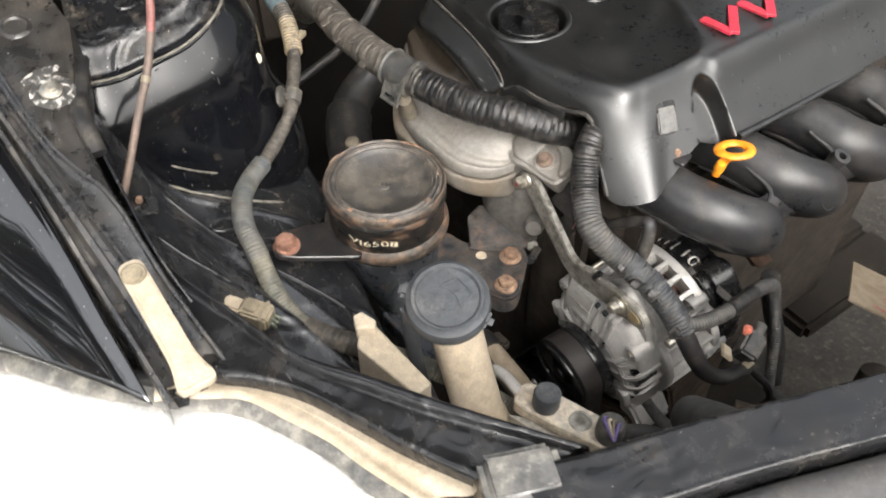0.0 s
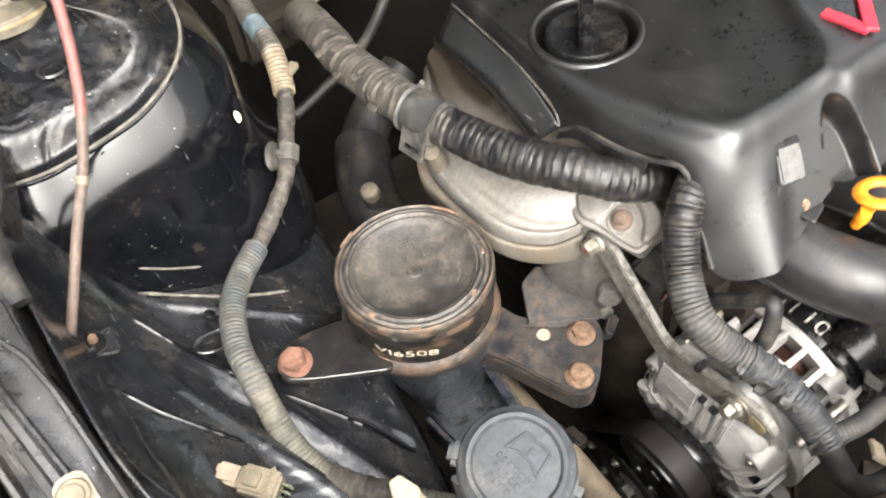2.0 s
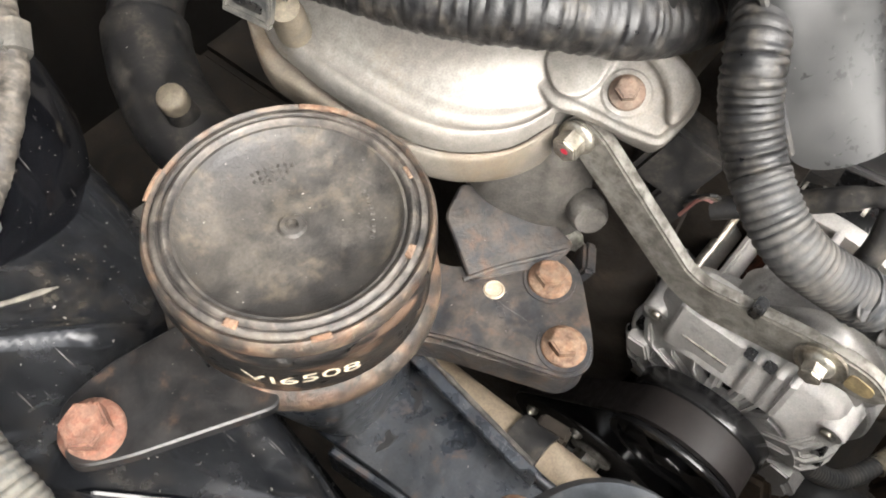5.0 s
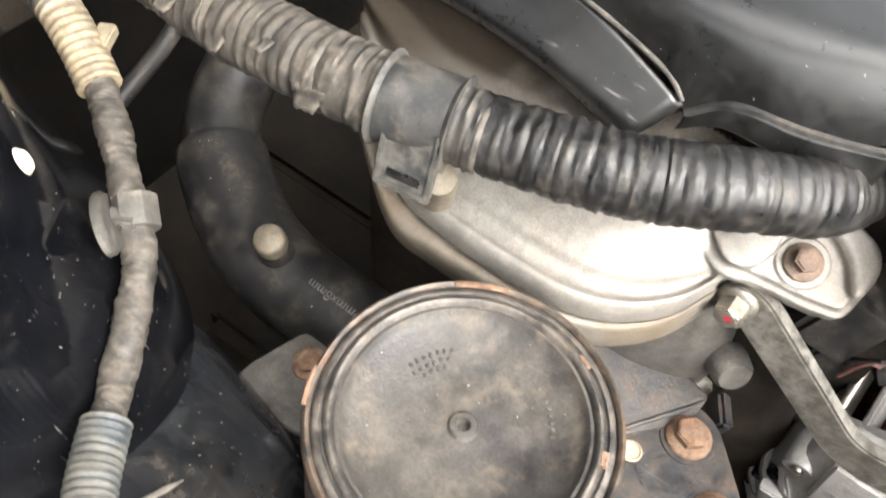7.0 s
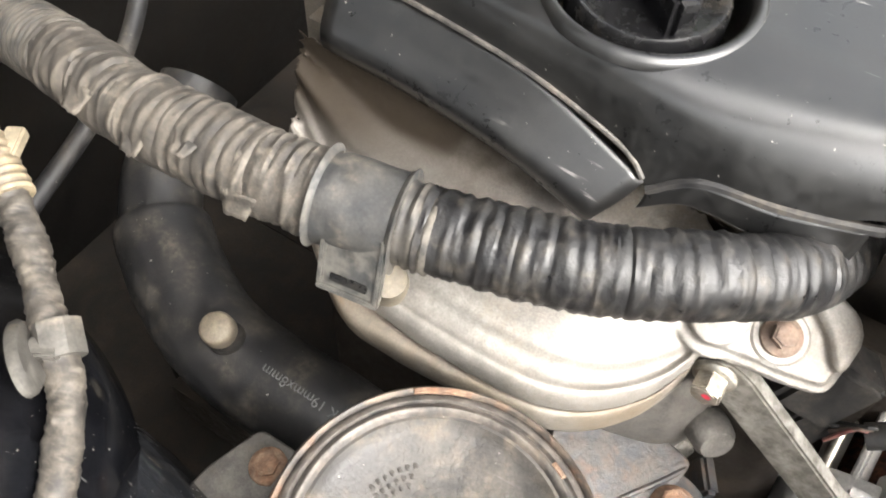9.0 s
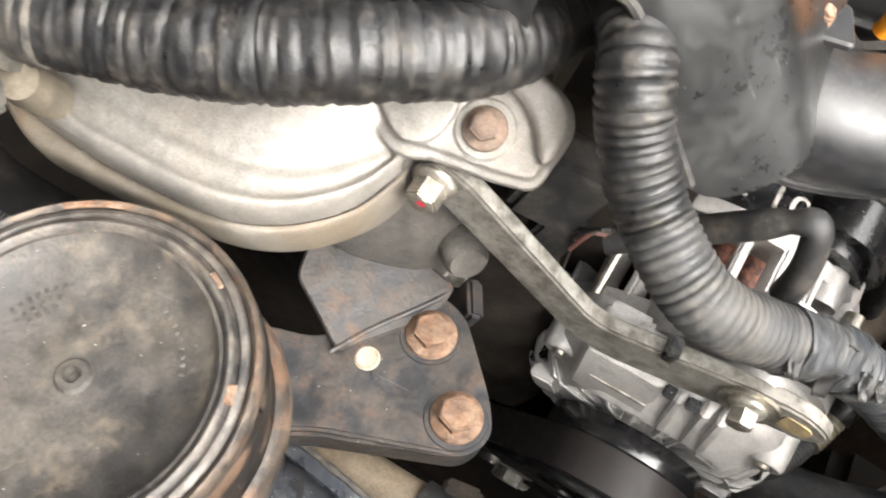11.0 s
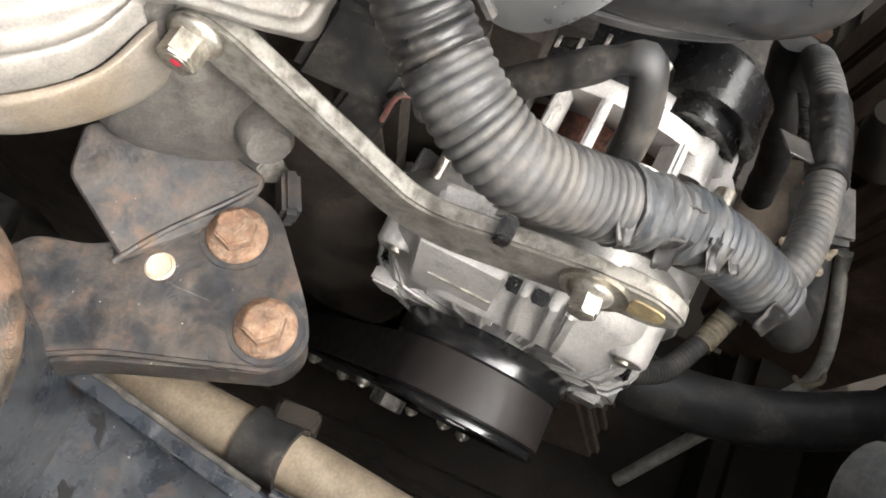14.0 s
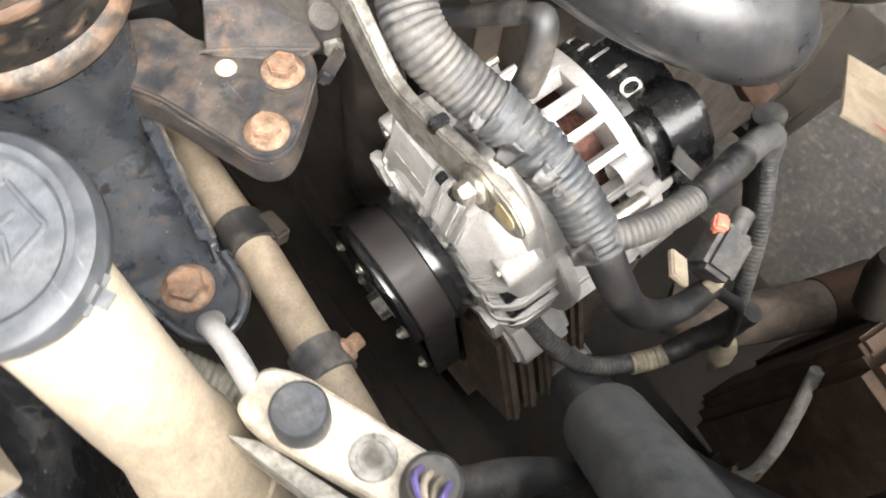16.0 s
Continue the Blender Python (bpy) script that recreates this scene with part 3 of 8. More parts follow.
M_CLIPDARK = mat("dusty_dark_clip", (0.024, 0.026, 0.028), (0.042, 0.041, 0.039), 0.45, 0, 60, 0.5, 0.5, 0.1, 800, DUST, 0.45, 70, veil=0.4, wear=(0.16, 0.15, 0.13), worn=0.5)
M_BEAM = mat("smooth_black_beam_plastic", (0.009, 0.0095, 0.011), (0.016, 0.016, 0.017), 0.17, 0, 25, 0.5, 0.5, 0.04, 500, DUST, 0.35, 30, 0.3, 0.30, spec=0.6, veil=0.2, specks=0.6, scratch=0.6, wave=0.004)
M_SHROUD = mat("dusty_brown_shroud", (0.070, 0.046, 0.032), (0.040, 0.028, 0.021), 0.72, 0, 20, 0.5, 0.6, 0.3, 400, (0.14, 0.11, 0.08), 0.42, 30, spec=0.2)


def stretch(pts, a, b):
    """The part of a smooth line between two shares of its length."""
    c, s = even(pts, 0.001)
    want = np.linspace(a * s[-1], b * s[-1], max(3, int((b - a) * s[-1] / 0.006) + 1))
    return [tuple(np.interp(v, s, c[:, k]) for k in range(3)) for v in want]


def loft(rings, cap=True):
    n = len(rings[0])
    verts = [p for r in rings for p in r]
    faces = [(i * n + k, i * n + (k + 1) % n, (i + 1) * n + (k + 1) % n, (i + 1) * n + k) for i in range(len(rings) - 1) for k in range(n)]
    if cap:
        faces.append(tuple(range(n)))
        faces.append(tuple(range(len(verts) - n, len(verts))))
    return verts, faces


def ring(z, corners, r, per=7):
    return [(x, y, z) for x, y in rounded(corners, r, per)]


# ---- ground and closing body ----
def grid_sheet(x0, x1, y0, y1, n, fn):
    verts = [(x0 + (x1 - x0) * i / n, y0 + (y1 - y0) * k / n, 0) for i in range(n + 1) for k in range(n + 1)]
    verts = [(x, y, fn(x, y)) for x, y, _ in verts]
    faces = [(i * (n + 1) + k, (i + 1) * (n + 1) + k, (i + 1) * (n + 1) + k + 1, i * (n + 1) + k + 1) for i in range(n) for k in range(n)]
    return verts, faces


ground = part("ground", grid_sheet(-400, 400, -400, 400, 4, lambda x, y: 0.0), M_ASPHALT)
tagged(ground, "worn grey asphalt ground beneath the car", "ground", kind="structure")

tray = thing("splash_tray", "dark grimy splash tray below the engine", "splash tray", kind="structure")
part("tray_panel", [box(-0.25, 0.66, -0.05, 1.2, 0.20, 0.24, 0.01), box(-0.30, -0.26, 0.3, 1.2, 0.2, 0.8, 0.01)], M_GRIME, tray)
part("tray_panel", box(0.661, 1.3, 0.44, 1.2, 0.20, 0.24, 0.01), M_GRIME, tray)

bumper = part("front_bumper", box(-0.32, 1.62, -0.30, -0.26, 0.34, 0.80, 0.015), M_PAINT)
tagged(bumper, "black painted front bumper closing the nose of the car", "bumper", kind="structure")
part("tray_panel", box(0.661, 0.955, -0.25, 0.439, 0.08, 0.10, 0.008), M_GRIME, tray)
part("tray_panel", box(1.0, 1.3, 0.345, 0.439, 0.20, 0.24, 0.01), M_GRIME, tray)

# inner fender apron: falls away from the rail toward the engine, with a pressed step
APRON = [
    (0.30, [(0.104, 0.835), (0.108, 0.800), (0.110, 0.772), (0.150, 0.752), (0.185, 0.726), (0.200, 0.695), (0.205, 0.560)]),
    (0.38, [(0.080, 0.866), (0.090, 0.830), (0.115, 0.800), (0.160, 0.778), (0.205, 0.748), (0.226, 0.706), (0.232, 0.560)]),
    (0.45, [(0.066, 0.905), (0.080, 0.850), (0.120, 0.818), (0.165, 0.796), (0.216, 0.762), (0.240, 0.725), (0.246, 0.560)]),
    (0.52, [(0.066, 0.925), (0.076, 0.866), (0.118, 0.830), (0.165, 0.808), (0.225, 0.778), (0.252, 0.745), (0.258, 0.560)]),
    (0.58, [(0.068, 0.940), (0.078, 0.872), (0.115, 0.836), (0.160, 0.818), (0.235, 0.786), (0.268, 0.748), (0.276, 0.560)]),
    (0.66, [(0.070, 0.960), (0.090, 0.890), (0.120, 0.846), (0.165, 0.824), (0.240, 0.788), (0.282, 0.745), (0.290, 0.560)]),
    (0.80, [(0.070, 0.965), (0.096, 0.890), (0.120, 0.846), (0.165, 0.824), (0.245, 0.788), (0.288, 0.740), (0.296, 0.560)]),
]
STEP = [(0.094, 0.70), (0.097, 0.655), (0.105, 0.618), (0.132, 0.566), (0.148, 0.535), (0.173, 0.480), (0.199, 0.420), (0.220, 0.364), (0.235, 0.28)]


def apron_shape(p):
    x, y, z = p
    if z <= 0.7:
        return p
    edge = float(np.interp(-y, [-b for _, b in STEP], [a for a, _ in STEP]))
    s = 1 / (1 + math.exp(max(-30, min(30, (x - edge) / 0.0028))))
    ridge = math.exp(-((x - edge + 0.0065) / 0.0040) ** 2)
    lip = math.exp(-((y - float(np.interp(x, [0.096, 0.111, 0.157, 0.235], [0.66, 0.632, 0.603, 0.556]))) / 0.0050) ** 2) * max(0, min(1, (0.245 - x) / 0.03)) if x > 0.1 else 0
    second = math.exp(-((x - edge + 0.040) / 0.0060) ** 2) * max(0, min(1, (0.56 - y) / 0.05))
    groove = math.exp(-((x - edge + 0.024) / 0.0080) ** 2) * max(0, min(1, (0.57 - y) / 0.06))
    rib = math.exp(-((x - edge - 0.034 - 0.25 * max(0, 0.48 - y)) / 0.006) ** 2) * max(0, min(1, (0.50 - y) / 0.04))
    dip = 0.014 * max(0, min(1, (x - 0.10) / 0.03)) * max(0, min(1, (0.285 - x) / 0.03))
    return (x, y, z - 0.011 - dip + 0.013 * s + 0.0030 * ridge + 0.0036 * lip + 0.0036 * second - 0.0050 * groove + 0.0030 * rib + 0.0010 * noise.noise(Vector((x * 30, y * 30, 0))) + 0.0016 * noise.noise(Vector((x * 12, y * 10, 5))))


apron = thing("inner_fender", "dusty black painted inner fender apron with pressed creases", "inner fender", kind="structure")
thick(part("apron_pressing", surface([[(x, y, z) for x, z in r] for y, r in APRON], 34, 20, apron_shape), M_APRON, apron), 0.002)
MCB = Matrix.Translation((0.0775, 0.5685, 0.868)) @ pose(0, 0, 0, 8, 14, -12)
part("clip_bracket", [slab(rounded([(-0.022, -0.009), (0.017, -0.011), (0.018, 0.009), (-0.020, 0.012)], 0.005), -0.002, 0.001, 0.0008, MCB, 2), place(box(-0.024, -0.021, -0.012, 0.006, -0.016, 0.0, 0.001), MCB), place(box(-0.016, 0.004, -0.022, -0.008, -0.010, -0.007, 0.001), MCB)], M_RAIL, apron)
part("clip_nut", place(lathe([(0.0, 0.004), (0.0060, 0.004), (0.0072, 0.0025), (0.0078, 0.0)], 20), MCB @ Matrix.Translation((0.002, 0.0, 0.001))), M_BLACK, apron)
part("clip_screw", place(lathe([(0.0, 0.009), (0.0024, 0.0085), (0.0030, 0.006), (0.0034, 0.003)], 14), MCB @ Matrix.Translation((0.002, 0.0, 0.001))), M_RUST, apron, "rusty screw")
part("drain_hole", place(lathe([(0.0, 0.0006), (0.0035, 0.0006), (0.0045, 0.0)], 16), aim((0.1545, 0.592, 0.8045), (0.3, 0, 1))), M_BLACK, apron)
part("stamped_boss", place(lathe([(0.011, 0.0), (0.0115, 0.0016), (0.0105, 0.0022), (0.009, 0.0016), (0.0085, 0.0)], 24), aim((0.146, 0.563, 0.8085), (0.25, -0.1, 1)) @ Matrix.Diagonal((1.5, 0.8, 1, 1))), M_APRON, apron)

def bead(name, pts, r, material, seed, label=""):
    """A pressed fold or a line of sealer that lies on the sheet."""
    return part(name, tube(pts, r, 0.003, 8, lambda s, a, w: r * (1 + 0.3 * noise.noise(Vector((s * 150, seed, 2)))) * min(1.0, 0.25 + 12 * min(s, w - s) / w)), material, apron, label)


bead("seam_sealer", [(0.1196, 0.6277, 0.8246), (0.1409, 0.6250, 0.8056), (0.1637, 0.6134, 0.7957), (0.1919, 0.6017, 0.7843), (0.2183, 0.5964, 0.7722)], 0.0014, M_SEALER, 1, "pale dusty seam sealer")
bead("seam_sealer", [(0.1291, 0.6362, 0.8381), (0.1485, 0.6332, 0.8241), (0.1691, 0.6295, 0.8128)], 0.0009, M_SEALER, 2, "pale dusty seam sealer")
bead("pressed_fold", [(0.1652, 0.5111, 0.7827), (0.1800, 0.4935, 0.7717), (0.1952, 0.4757, 0.7592), (0.2097, 0.4563, 0.7448), (0.2245, 0.4362, 0.7268)], 0.0019, M_PAINT, 3)
bead("pressed_fold", [(0.1056, 0.5943, 0.8444), (0.1181, 0.5744, 0.8275), (0.1311, 0.5499, 0.8149), (0.1439, 0.5308, 0.8080)], 0.0018, M_PAINT, 4)
bead("pressed_fold", [(0.0788, 0.5259, 0.8639), (0.0905, 0.5098, 0.8495), (0.1044, 0.4947, 0.8352), (0.1246, 0.4776, 0.8107)], 0.0018, M_PAINT, 5)

# strut tower
tower = thing("strut_tower", "glossy black strut tower with a welded top flange", "strut tower", kind="structure")
SEAM = [(0.084, 0.672, 0.929), (0.100, 0.668, 0.928), (0.119, 0.667, 0.927), (0.140, 0.667, 0.929), (0.162, 0.667, 0.932), (0.184, 0.669, 0.936), (0.208, 0.675, 0.944), (0.226, 0.687, 0.951), (0.238, 0.706, 0.955), (0.246, 0.735, 0.957), (0.250, 0.79, 0.958), (0.252, 0.90, 0.958), (0.252, 1.0, 0.958)]
seam_line = catmull(SEAM, 6)
seam_way = np.gradient(seam_line, axis=0)
seam_out = np.stack([seam_way[:, 1], -seam_way[:, 0], 0 * seam_way[:, 0]], 1)
seam_out /= np.linalg.norm(seam_out, axis=1)[:, None]


def seam_sheet(steps, fn=None):
    """A sheet that follows the tower's seam: steps of (outward, upward)."""
    verts = [tuple(np.array(p) + n * o + (0, 0, u)) for p, n in zip(seam_line, seam_out) for o, u in steps]
    k = len(steps)
    return [fn(v) if fn else v for v in verts], [(i * k + j, i * k + j + 1, (i + 1) * k + j + 1, (i + 1) * k + j) for i in range(len(seam_line) - 1) for j in range(k - 1)]


def fine(steps, per=5):
    return [tuple(q[:2]) for q in catmull([(o, u, 0) for o, u in steps], per)]


def tower_dent(p):
    x, y, z = p
    bow = 0.004 * math.exp(-((x - 0.15) / 0.05) ** 2 - ((z - 0.87) / 0.04) ** 2)
    return (x, y + bow + 0.0012 * noise.noise(Vector((x * 14, z * 14, 2))), z)


part("tower_wall", seam_sheet(fine([(-0.001, -0.001), (0.0045, -0.007), (0.0185, -0.026), (0.0260, -0.045), (0.0300, -0.075), (0.034, -0.105), (0.042, -0.132), (0.054, -0.165), (0.058, -0.20)]), tower_dent), M_PAINT, tower, "", 60)
part("top_plate", seam_sheet(fine([(0.0035, -0.0015), (0.0030, 0.0006), (-0.002, 0.0012), (-0.0085, 0.0020), (-0.0125, 0.0070), (-0.0185, 0.0185), (-0.0240, 0.0235), (-0.040, 0.0300), (-0.060, 0.0380), (-0.080, 0.0480), (-0.095, 0.0500)]),
                            lambda p: (p[0], p[1], p[2] + 0.0016 * noise.noise(Vector((p[0] * 22, p[1] * 22, 8))))), M_TOWERTOP, tower, "", 60)
part("seam_sealer", tube([tuple(p + n * 0.0012 + np.array((0, 0, 0.0012))) for p, n in zip(seam_line[::3], seam_out[::3])], 0.0013, 0.004, 8, lambda s, a, w: 0.0013 * (1 + 0.35 * noise.noise(Vector((s * 160, 3, 1))))), M_SEALER, tower, "grey dusty seam sealer")
part("flange_hole", place(lathe([(0.0, -0.0015), (0.0055, -0.0012), (0.0068, 0.0010), (0.0085, 0.0)], 20), aim((0.150, 0.712, 0.9665), (0.05, -0.35, 1)) @ Matrix.Diagonal((1.3, 0.8, 1, 1))), M_BLACK, tower)
part("pressed_letter", [place(box(-0.0075, -0.0060, -0.006, 0.006, -0.001, 0.0010, 0.0004), aim((0.118, 0.706, 0.9600), (0.0, -0.4, 1))), place(box(-0.0020, -0.0005, -0.006, 0.006, -0.001, 0.0010, 0.0004), aim((0.118, 0.706, 0.9600), (0.0, -0.4, 1))), place(lathe([(0.0035, -0.001), (0.0037, 0.001), (0.0050, 0.001), (0.0052, -0.001)], 16), aim((0.124, 0.706, 0.9600), (0.0, -0.4, 1)))], M_TOWERTOP, tower)
part("bearing_ring", place(lathe([(0.030, 0.0), (0.045, -0.004), (0.0445, 0.003), (0.0415, 0.006), (0.0410, 0.016), (0.0380, 0.018), (0.030, 0.012)], 48), Matrix.Translation((0.146, 0.792, 0.9830))), M_CAPTAN, tower, "dusty strut bearing ring")
part("bearing_edge", place(lathe([(0.0440, 0.0020), (0.0452, 0.0030), (0.0452, 0.0042), (0.0438, 0.0046)], 48), Matrix.Translation((0.146, 0.792, 0.9822))), M_TANRING, tower, "gold passivated edge")
part("bearing_cap", place(lathe([(0.0, 0.022), (0.020, 0.020), (0.034, 0.012), (0.036, 0.004)], 32), Matrix.Translation((0.146, 0.792, 0.9860))), M_GREYCAST, tower)
part("body_plug", place(lathe([(0.0, 0.002), (0.003, 0.002), (0.0042, 0.0)], 16), aim((0.2445, 0.6605, 0.9005), (0.75, -0.65, 0.3)) @ Matrix.Diagonal((0.8, 1.2, 1, 1))), M_MARK, tower, "pale oval plug")
# Two pressed holes; the third ring, at x 0.186, stands in for a dark reflection.
for cx, cz, r in ((0.224, 0.932, 0.0050), (0.150, 0.919, 0.0046), (0.186, 0.921, 0.0040)):
    k = int(np.argmin(abs(seam_line[:, 0] - cx) + 5 * (seam_line[:, 1] > 0.72)))
    q, n = seam_line[k], seam_out[k]
    part("hole_and_reflection", place(lathe([(0.0, -0.0010), (r * 0.75, -0.0008), (r, 0.0012), (r * 1.25, 0.0006), (r * 1.45, -0.0006)], 20), aim((cx, q[1] + n[1] * 0.004, cz), (n[0], n[1], 0.3))), M_PAINT, tower)
for cx, cy, cz, r in ((0.232, 0.722, 0.9805, 0.0030), (0.219, 0.712, 0.9765, 0.0026), (0.214, 0.708, 0.9745, 0.0022), (0.196, 0.706, 0.9730, 0.0028), (0.226, 0.742, 0.9855, 0.0036)):
    part("pressed_dimple", place(lathe([(0.0, 0.0006), (r * 0.7, 0.0008), (r, 0.0018), (r * 1.35, 0.0)], 18), aim((cx, cy, cz), (0.2, -0.4, 1))), M_TOWERTOP, tower)

# fender rail with its gutter
def rail_line(y, pairs):
    return float(np.interp(y, [a for a, _ in pairs], [b for _, b in pairs]))


LIP = ((0.352, 0.0215), (0.43, 0.0165), (0.53, 0.0100), (0.60, 0.0040), (0.70, -0.004), (1.0, -0.02))
RIDGE = ((0.352, 0.0535), (0.376, 0.0510), (0.446, 0.0430), (0.521, 0.0325), (0.597, 0.0220), (0.70, 0.0130), (1.0, 0.0))
SEAL = ((0.352, 0.0700), (0.437, 0.0605), (0.495, 0.0575), (0.520, 0.0535), (0.540, 0.0450), (0.565, 0.0370), (0.60, 0.0310), (0.70, 0.0235), (1.0, 0.012))


def rail_height(y):
    return 0.969 + (min(y, 0.72) - 0.622) * 0.28 - 0.008 * max(0, min(1, (0.50 - y) / 0.06))


def rail_at(y):
    a, b, c = rail_line(y, LIP), rail_line(y, RIDGE), rail_line(y, SEAL)
    z0, g, h = rail_height(y), b - a, c - b
    prof = [(a - 0.001, -0.05), (a, -0.002), (a + 0.0012, 0.0), (a + 0.0038, 0.0004), (a + 0.0050, -0.002), (a + 0.0056, -0.011), (a + g * 0.40, -0.0125), (a + g * 0.46, -0.0050), (a + g * 0.50, -0.0032), (a + g * 0.66, -0.0024), (a + g * 0.72, -0.0050), (a + g * 0.88, -0.0055),
            (b - 0.0014, -0.0008), (b, 0.0008), (b + 0.0018, 0.0004), (b + 0.0032, -0.0022), (b + h * 0.45, -0.0040), (b + h * 0.72, -0.0034), (c - 0.0030, -0.0026), (c - 0.0020, -0.0006), (c, -0.0004), (c + 0.0016, -0.0030), (c + 0.0022, -0.012), (c + 0.003, -0.05)]
    return [(x + 0.0006 * noise.noise(Vector((x * 30, y * 9, 0))), y, z0 + z + 0.0012 * noise.noise(Vector((y * 14, x * 45, 3)))) for x, z in prof]


def crisp(rows):
    k = len(rows[0])
    return [p for r in rows for p in r], [(i * k + j, i * k + j + 1, (i + 1) * k + j + 1, (i + 1) * k + j) for i in range(len(rows) - 1) for j in range(k - 1)]


def plate_at(y):
    a = rail_line(y, SEAL) - 0.002
    b = rail_line(y, ((0.505, 0.0570), (0.535, 0.0570), (0.592, 0.0600), (0.645, 0.0820), (0.680, 0.0935), (0.75, 0.0880), (0.90, 0.080)))
    z0 = rail_height(y) - 0.0022
    row = []
    for k in range(25):
        u = k / 24
        x = a + (b - a) * u
        dent = -0.0030 * math.exp(-((x - 0.054) / 0.010) ** 2 - ((y - 0.694) / 0.016) ** 2) - 0.0040 * math.exp(-((x - 0.040) / 0.0025) ** 2 - ((y - 0.585) / 0.004) ** 2)
        row.append((x, y, z0 + dent - 0.0015 * (u > 0.9) + 0.0010 * noise.noise(Vector((x * 60, y * 30, 6)))))
    return row + [(b + 0.0015, y, z0 - 0.006), (b + 0.0025, y, z0 - 0.05)]


rail = thing("fender_rail", "weathered black painted fender rail with a sealing gutter", "fender rail", kind="structure")
part("rail_pressing", crisp([rail_at(y) for y in np.linspace(0.352, 1.0, 110)]), M_RAIL, rail, "", 35)
part("rail_plate", crisp([plate_at(y) for y in np.linspace(0.508, 0.96, 120)]), M_RAILPLATE, rail, "dusty grey-black plate", 50)
part("fender_bolt", bolt_geo(aim((0.0545, 0.618, 0.9668), (0.0, -0.28, 1)), 0.0050, 0.0092, 0.006), M_STEEL, rail, "bolt with worn white paint")
part("plate_plug", place(lathe([(0.0, -0.0008), (0.0085, -0.0006), (0.0100, 0.0012), (0.0125, 0.0006), (0.0140, -0.0006)], 28), aim((0.054, 0.694, 0.9865), (0.0, -0.25, 1))), M_RAILPLATE, rail)
part("paint_patch", place(lathe([(0.0095, 0.0012), (0.0130, 0.0011), (0.0165, 0.0002), (0.018, -0.001)], 28), aim((0.0545, 0.618, 0.9662), (0.0, -0.28, 1))), M_FLAKED, rail, "flaking white paint round the bolt")
part("paint_patch", slab(rounded([(-0.016, 0.012), (0.012, 0.017), (0.016, 0.024), (-0.004, 0.026), (-0.018, 0.020)], 0.005), 0.0002, 0.0010, 0.0003, aim((0.0545, 0.618, 0.9662), (0.0, -0.28, 1))), M_FLAKED, rail)
part("rail_seal", tube([(0.0885, 0.656, 0.962), (0.0790, 0.632, 0.960), (0.0680, 0.605, 0.957), (0.0640, 0.580, 0.952), (0.0625, 0.556, 0.941)], 0.0065, 0.003, 14, lambda s, a, w: 0.0062 + 0.0012 * math.cos(2 * a)), M_RUBBER, rail, "black rubber strip")
# outer fender skin
FEND = [(0.0, 0.0), (-0.02, 0.001), (-0.08, -0.012), (-0.16, -0.055), (-0.22, -0.135), (-0.25, -0.27), (-0.26, -0.45)]
fender = part("fender", surface([[(0.010 + (0.5 - y) * 0.07 + x - 0.05 * max(0, 0.5 - y), y + max(0, -x) * 1.6 * max(0, (0.62 - y) / 0.27), 0.968 + (y - 0.622) * 0.28 + z) for x, z in FEND] for y in (0.352, 0.40, 0.5, 0.65, 0.85, 1.2)], 6, 6), M_FENDER)
thick(fender, 0.002)
tagged(fender, "glossy black painted outer fender panel", "fender", kind="structure")

# diagonal headlamp beam and radiator support
beam = thing("headlamp_beam", "black painted diagonal beam above the headlamp", "body beam", kind="structure")
BU = [(0.068, 0.490, 0.905), (0.070, 0.455, 0.898), (0.088, 0.399, 0.895), (0.110, 0.336, 0.893), (0.141, 0.290, 0.893), (0.171, 0.244, 0.893), (0.227, 0.165, 0.893)]
BL = [(0.050, 0.400, 0.890), (0.054, 0.362, 0.888), (0.078, 0.338, 0.888), (0.101, 0.310, 0.886), (0.122, 0.266, 0.886), (0.136, 0.235, 0.886), (0.160, 0.190, 0.886)]
rows = []
for u, l in zip(BU, BL):
    u, l = np.array(u), np.array(l)
    w = (u - l) / np.linalg.norm(u - l)
    rows.append([u + w * 0.004 + (0, 0, -0.06), u + w * 0.003 + (0, 0, -0.012), u + (0, 0, 0.0), u - w * 0.006 + (0, 0, 0.001), u - w * 0.010 + (0, 0, -0.004), u * 0.6 + l * 0.4 + (0, 0, -0.003),
                 u * 0.2 + l * 0.8 + (0, 0, -0.002), l, l - w * 0.003 + (0, 0, -0.012), l + (0, 0, -0.06)])
part("beam_pressing", surface(rows, 8, 4), M_BEAM, beam, "", 60)
support = thing("radiator_support", "black painted upper radiator support across the front", "radiator support", kind="structure")
SUP = [(0.176, 0.186), (0.213, 0.166), (0.304, 0.137), (0.431, 0.092), (0.56, 0.058), (0.75, 0.035), (1.2, 0.03)]
part("support_pressing", surface([[(x, y + o, 0.895 + dz) for o, dz in ((-0.050, -0.06), (-0.048, -0.006), (-0.042, 0.0), (-0.03, 0.001), (-0.012, 0.002), (-0.004, 0.002), (0.0, -0.004), (0.002, -0.012), (0.003, -0.05))] for x, y in SUP], 8, 4), M_BEAM, support, "", 60)
part("grille_lip", surface([[(x, y + o, 0.885 + dz) for o, dz in ((-0.10, -0.03), (-0.075, -0.006), (-0.055, 0.0), (-0.051, -0.012))] for x, y in SUP], 6, 4), M_MANIFOLD, support)

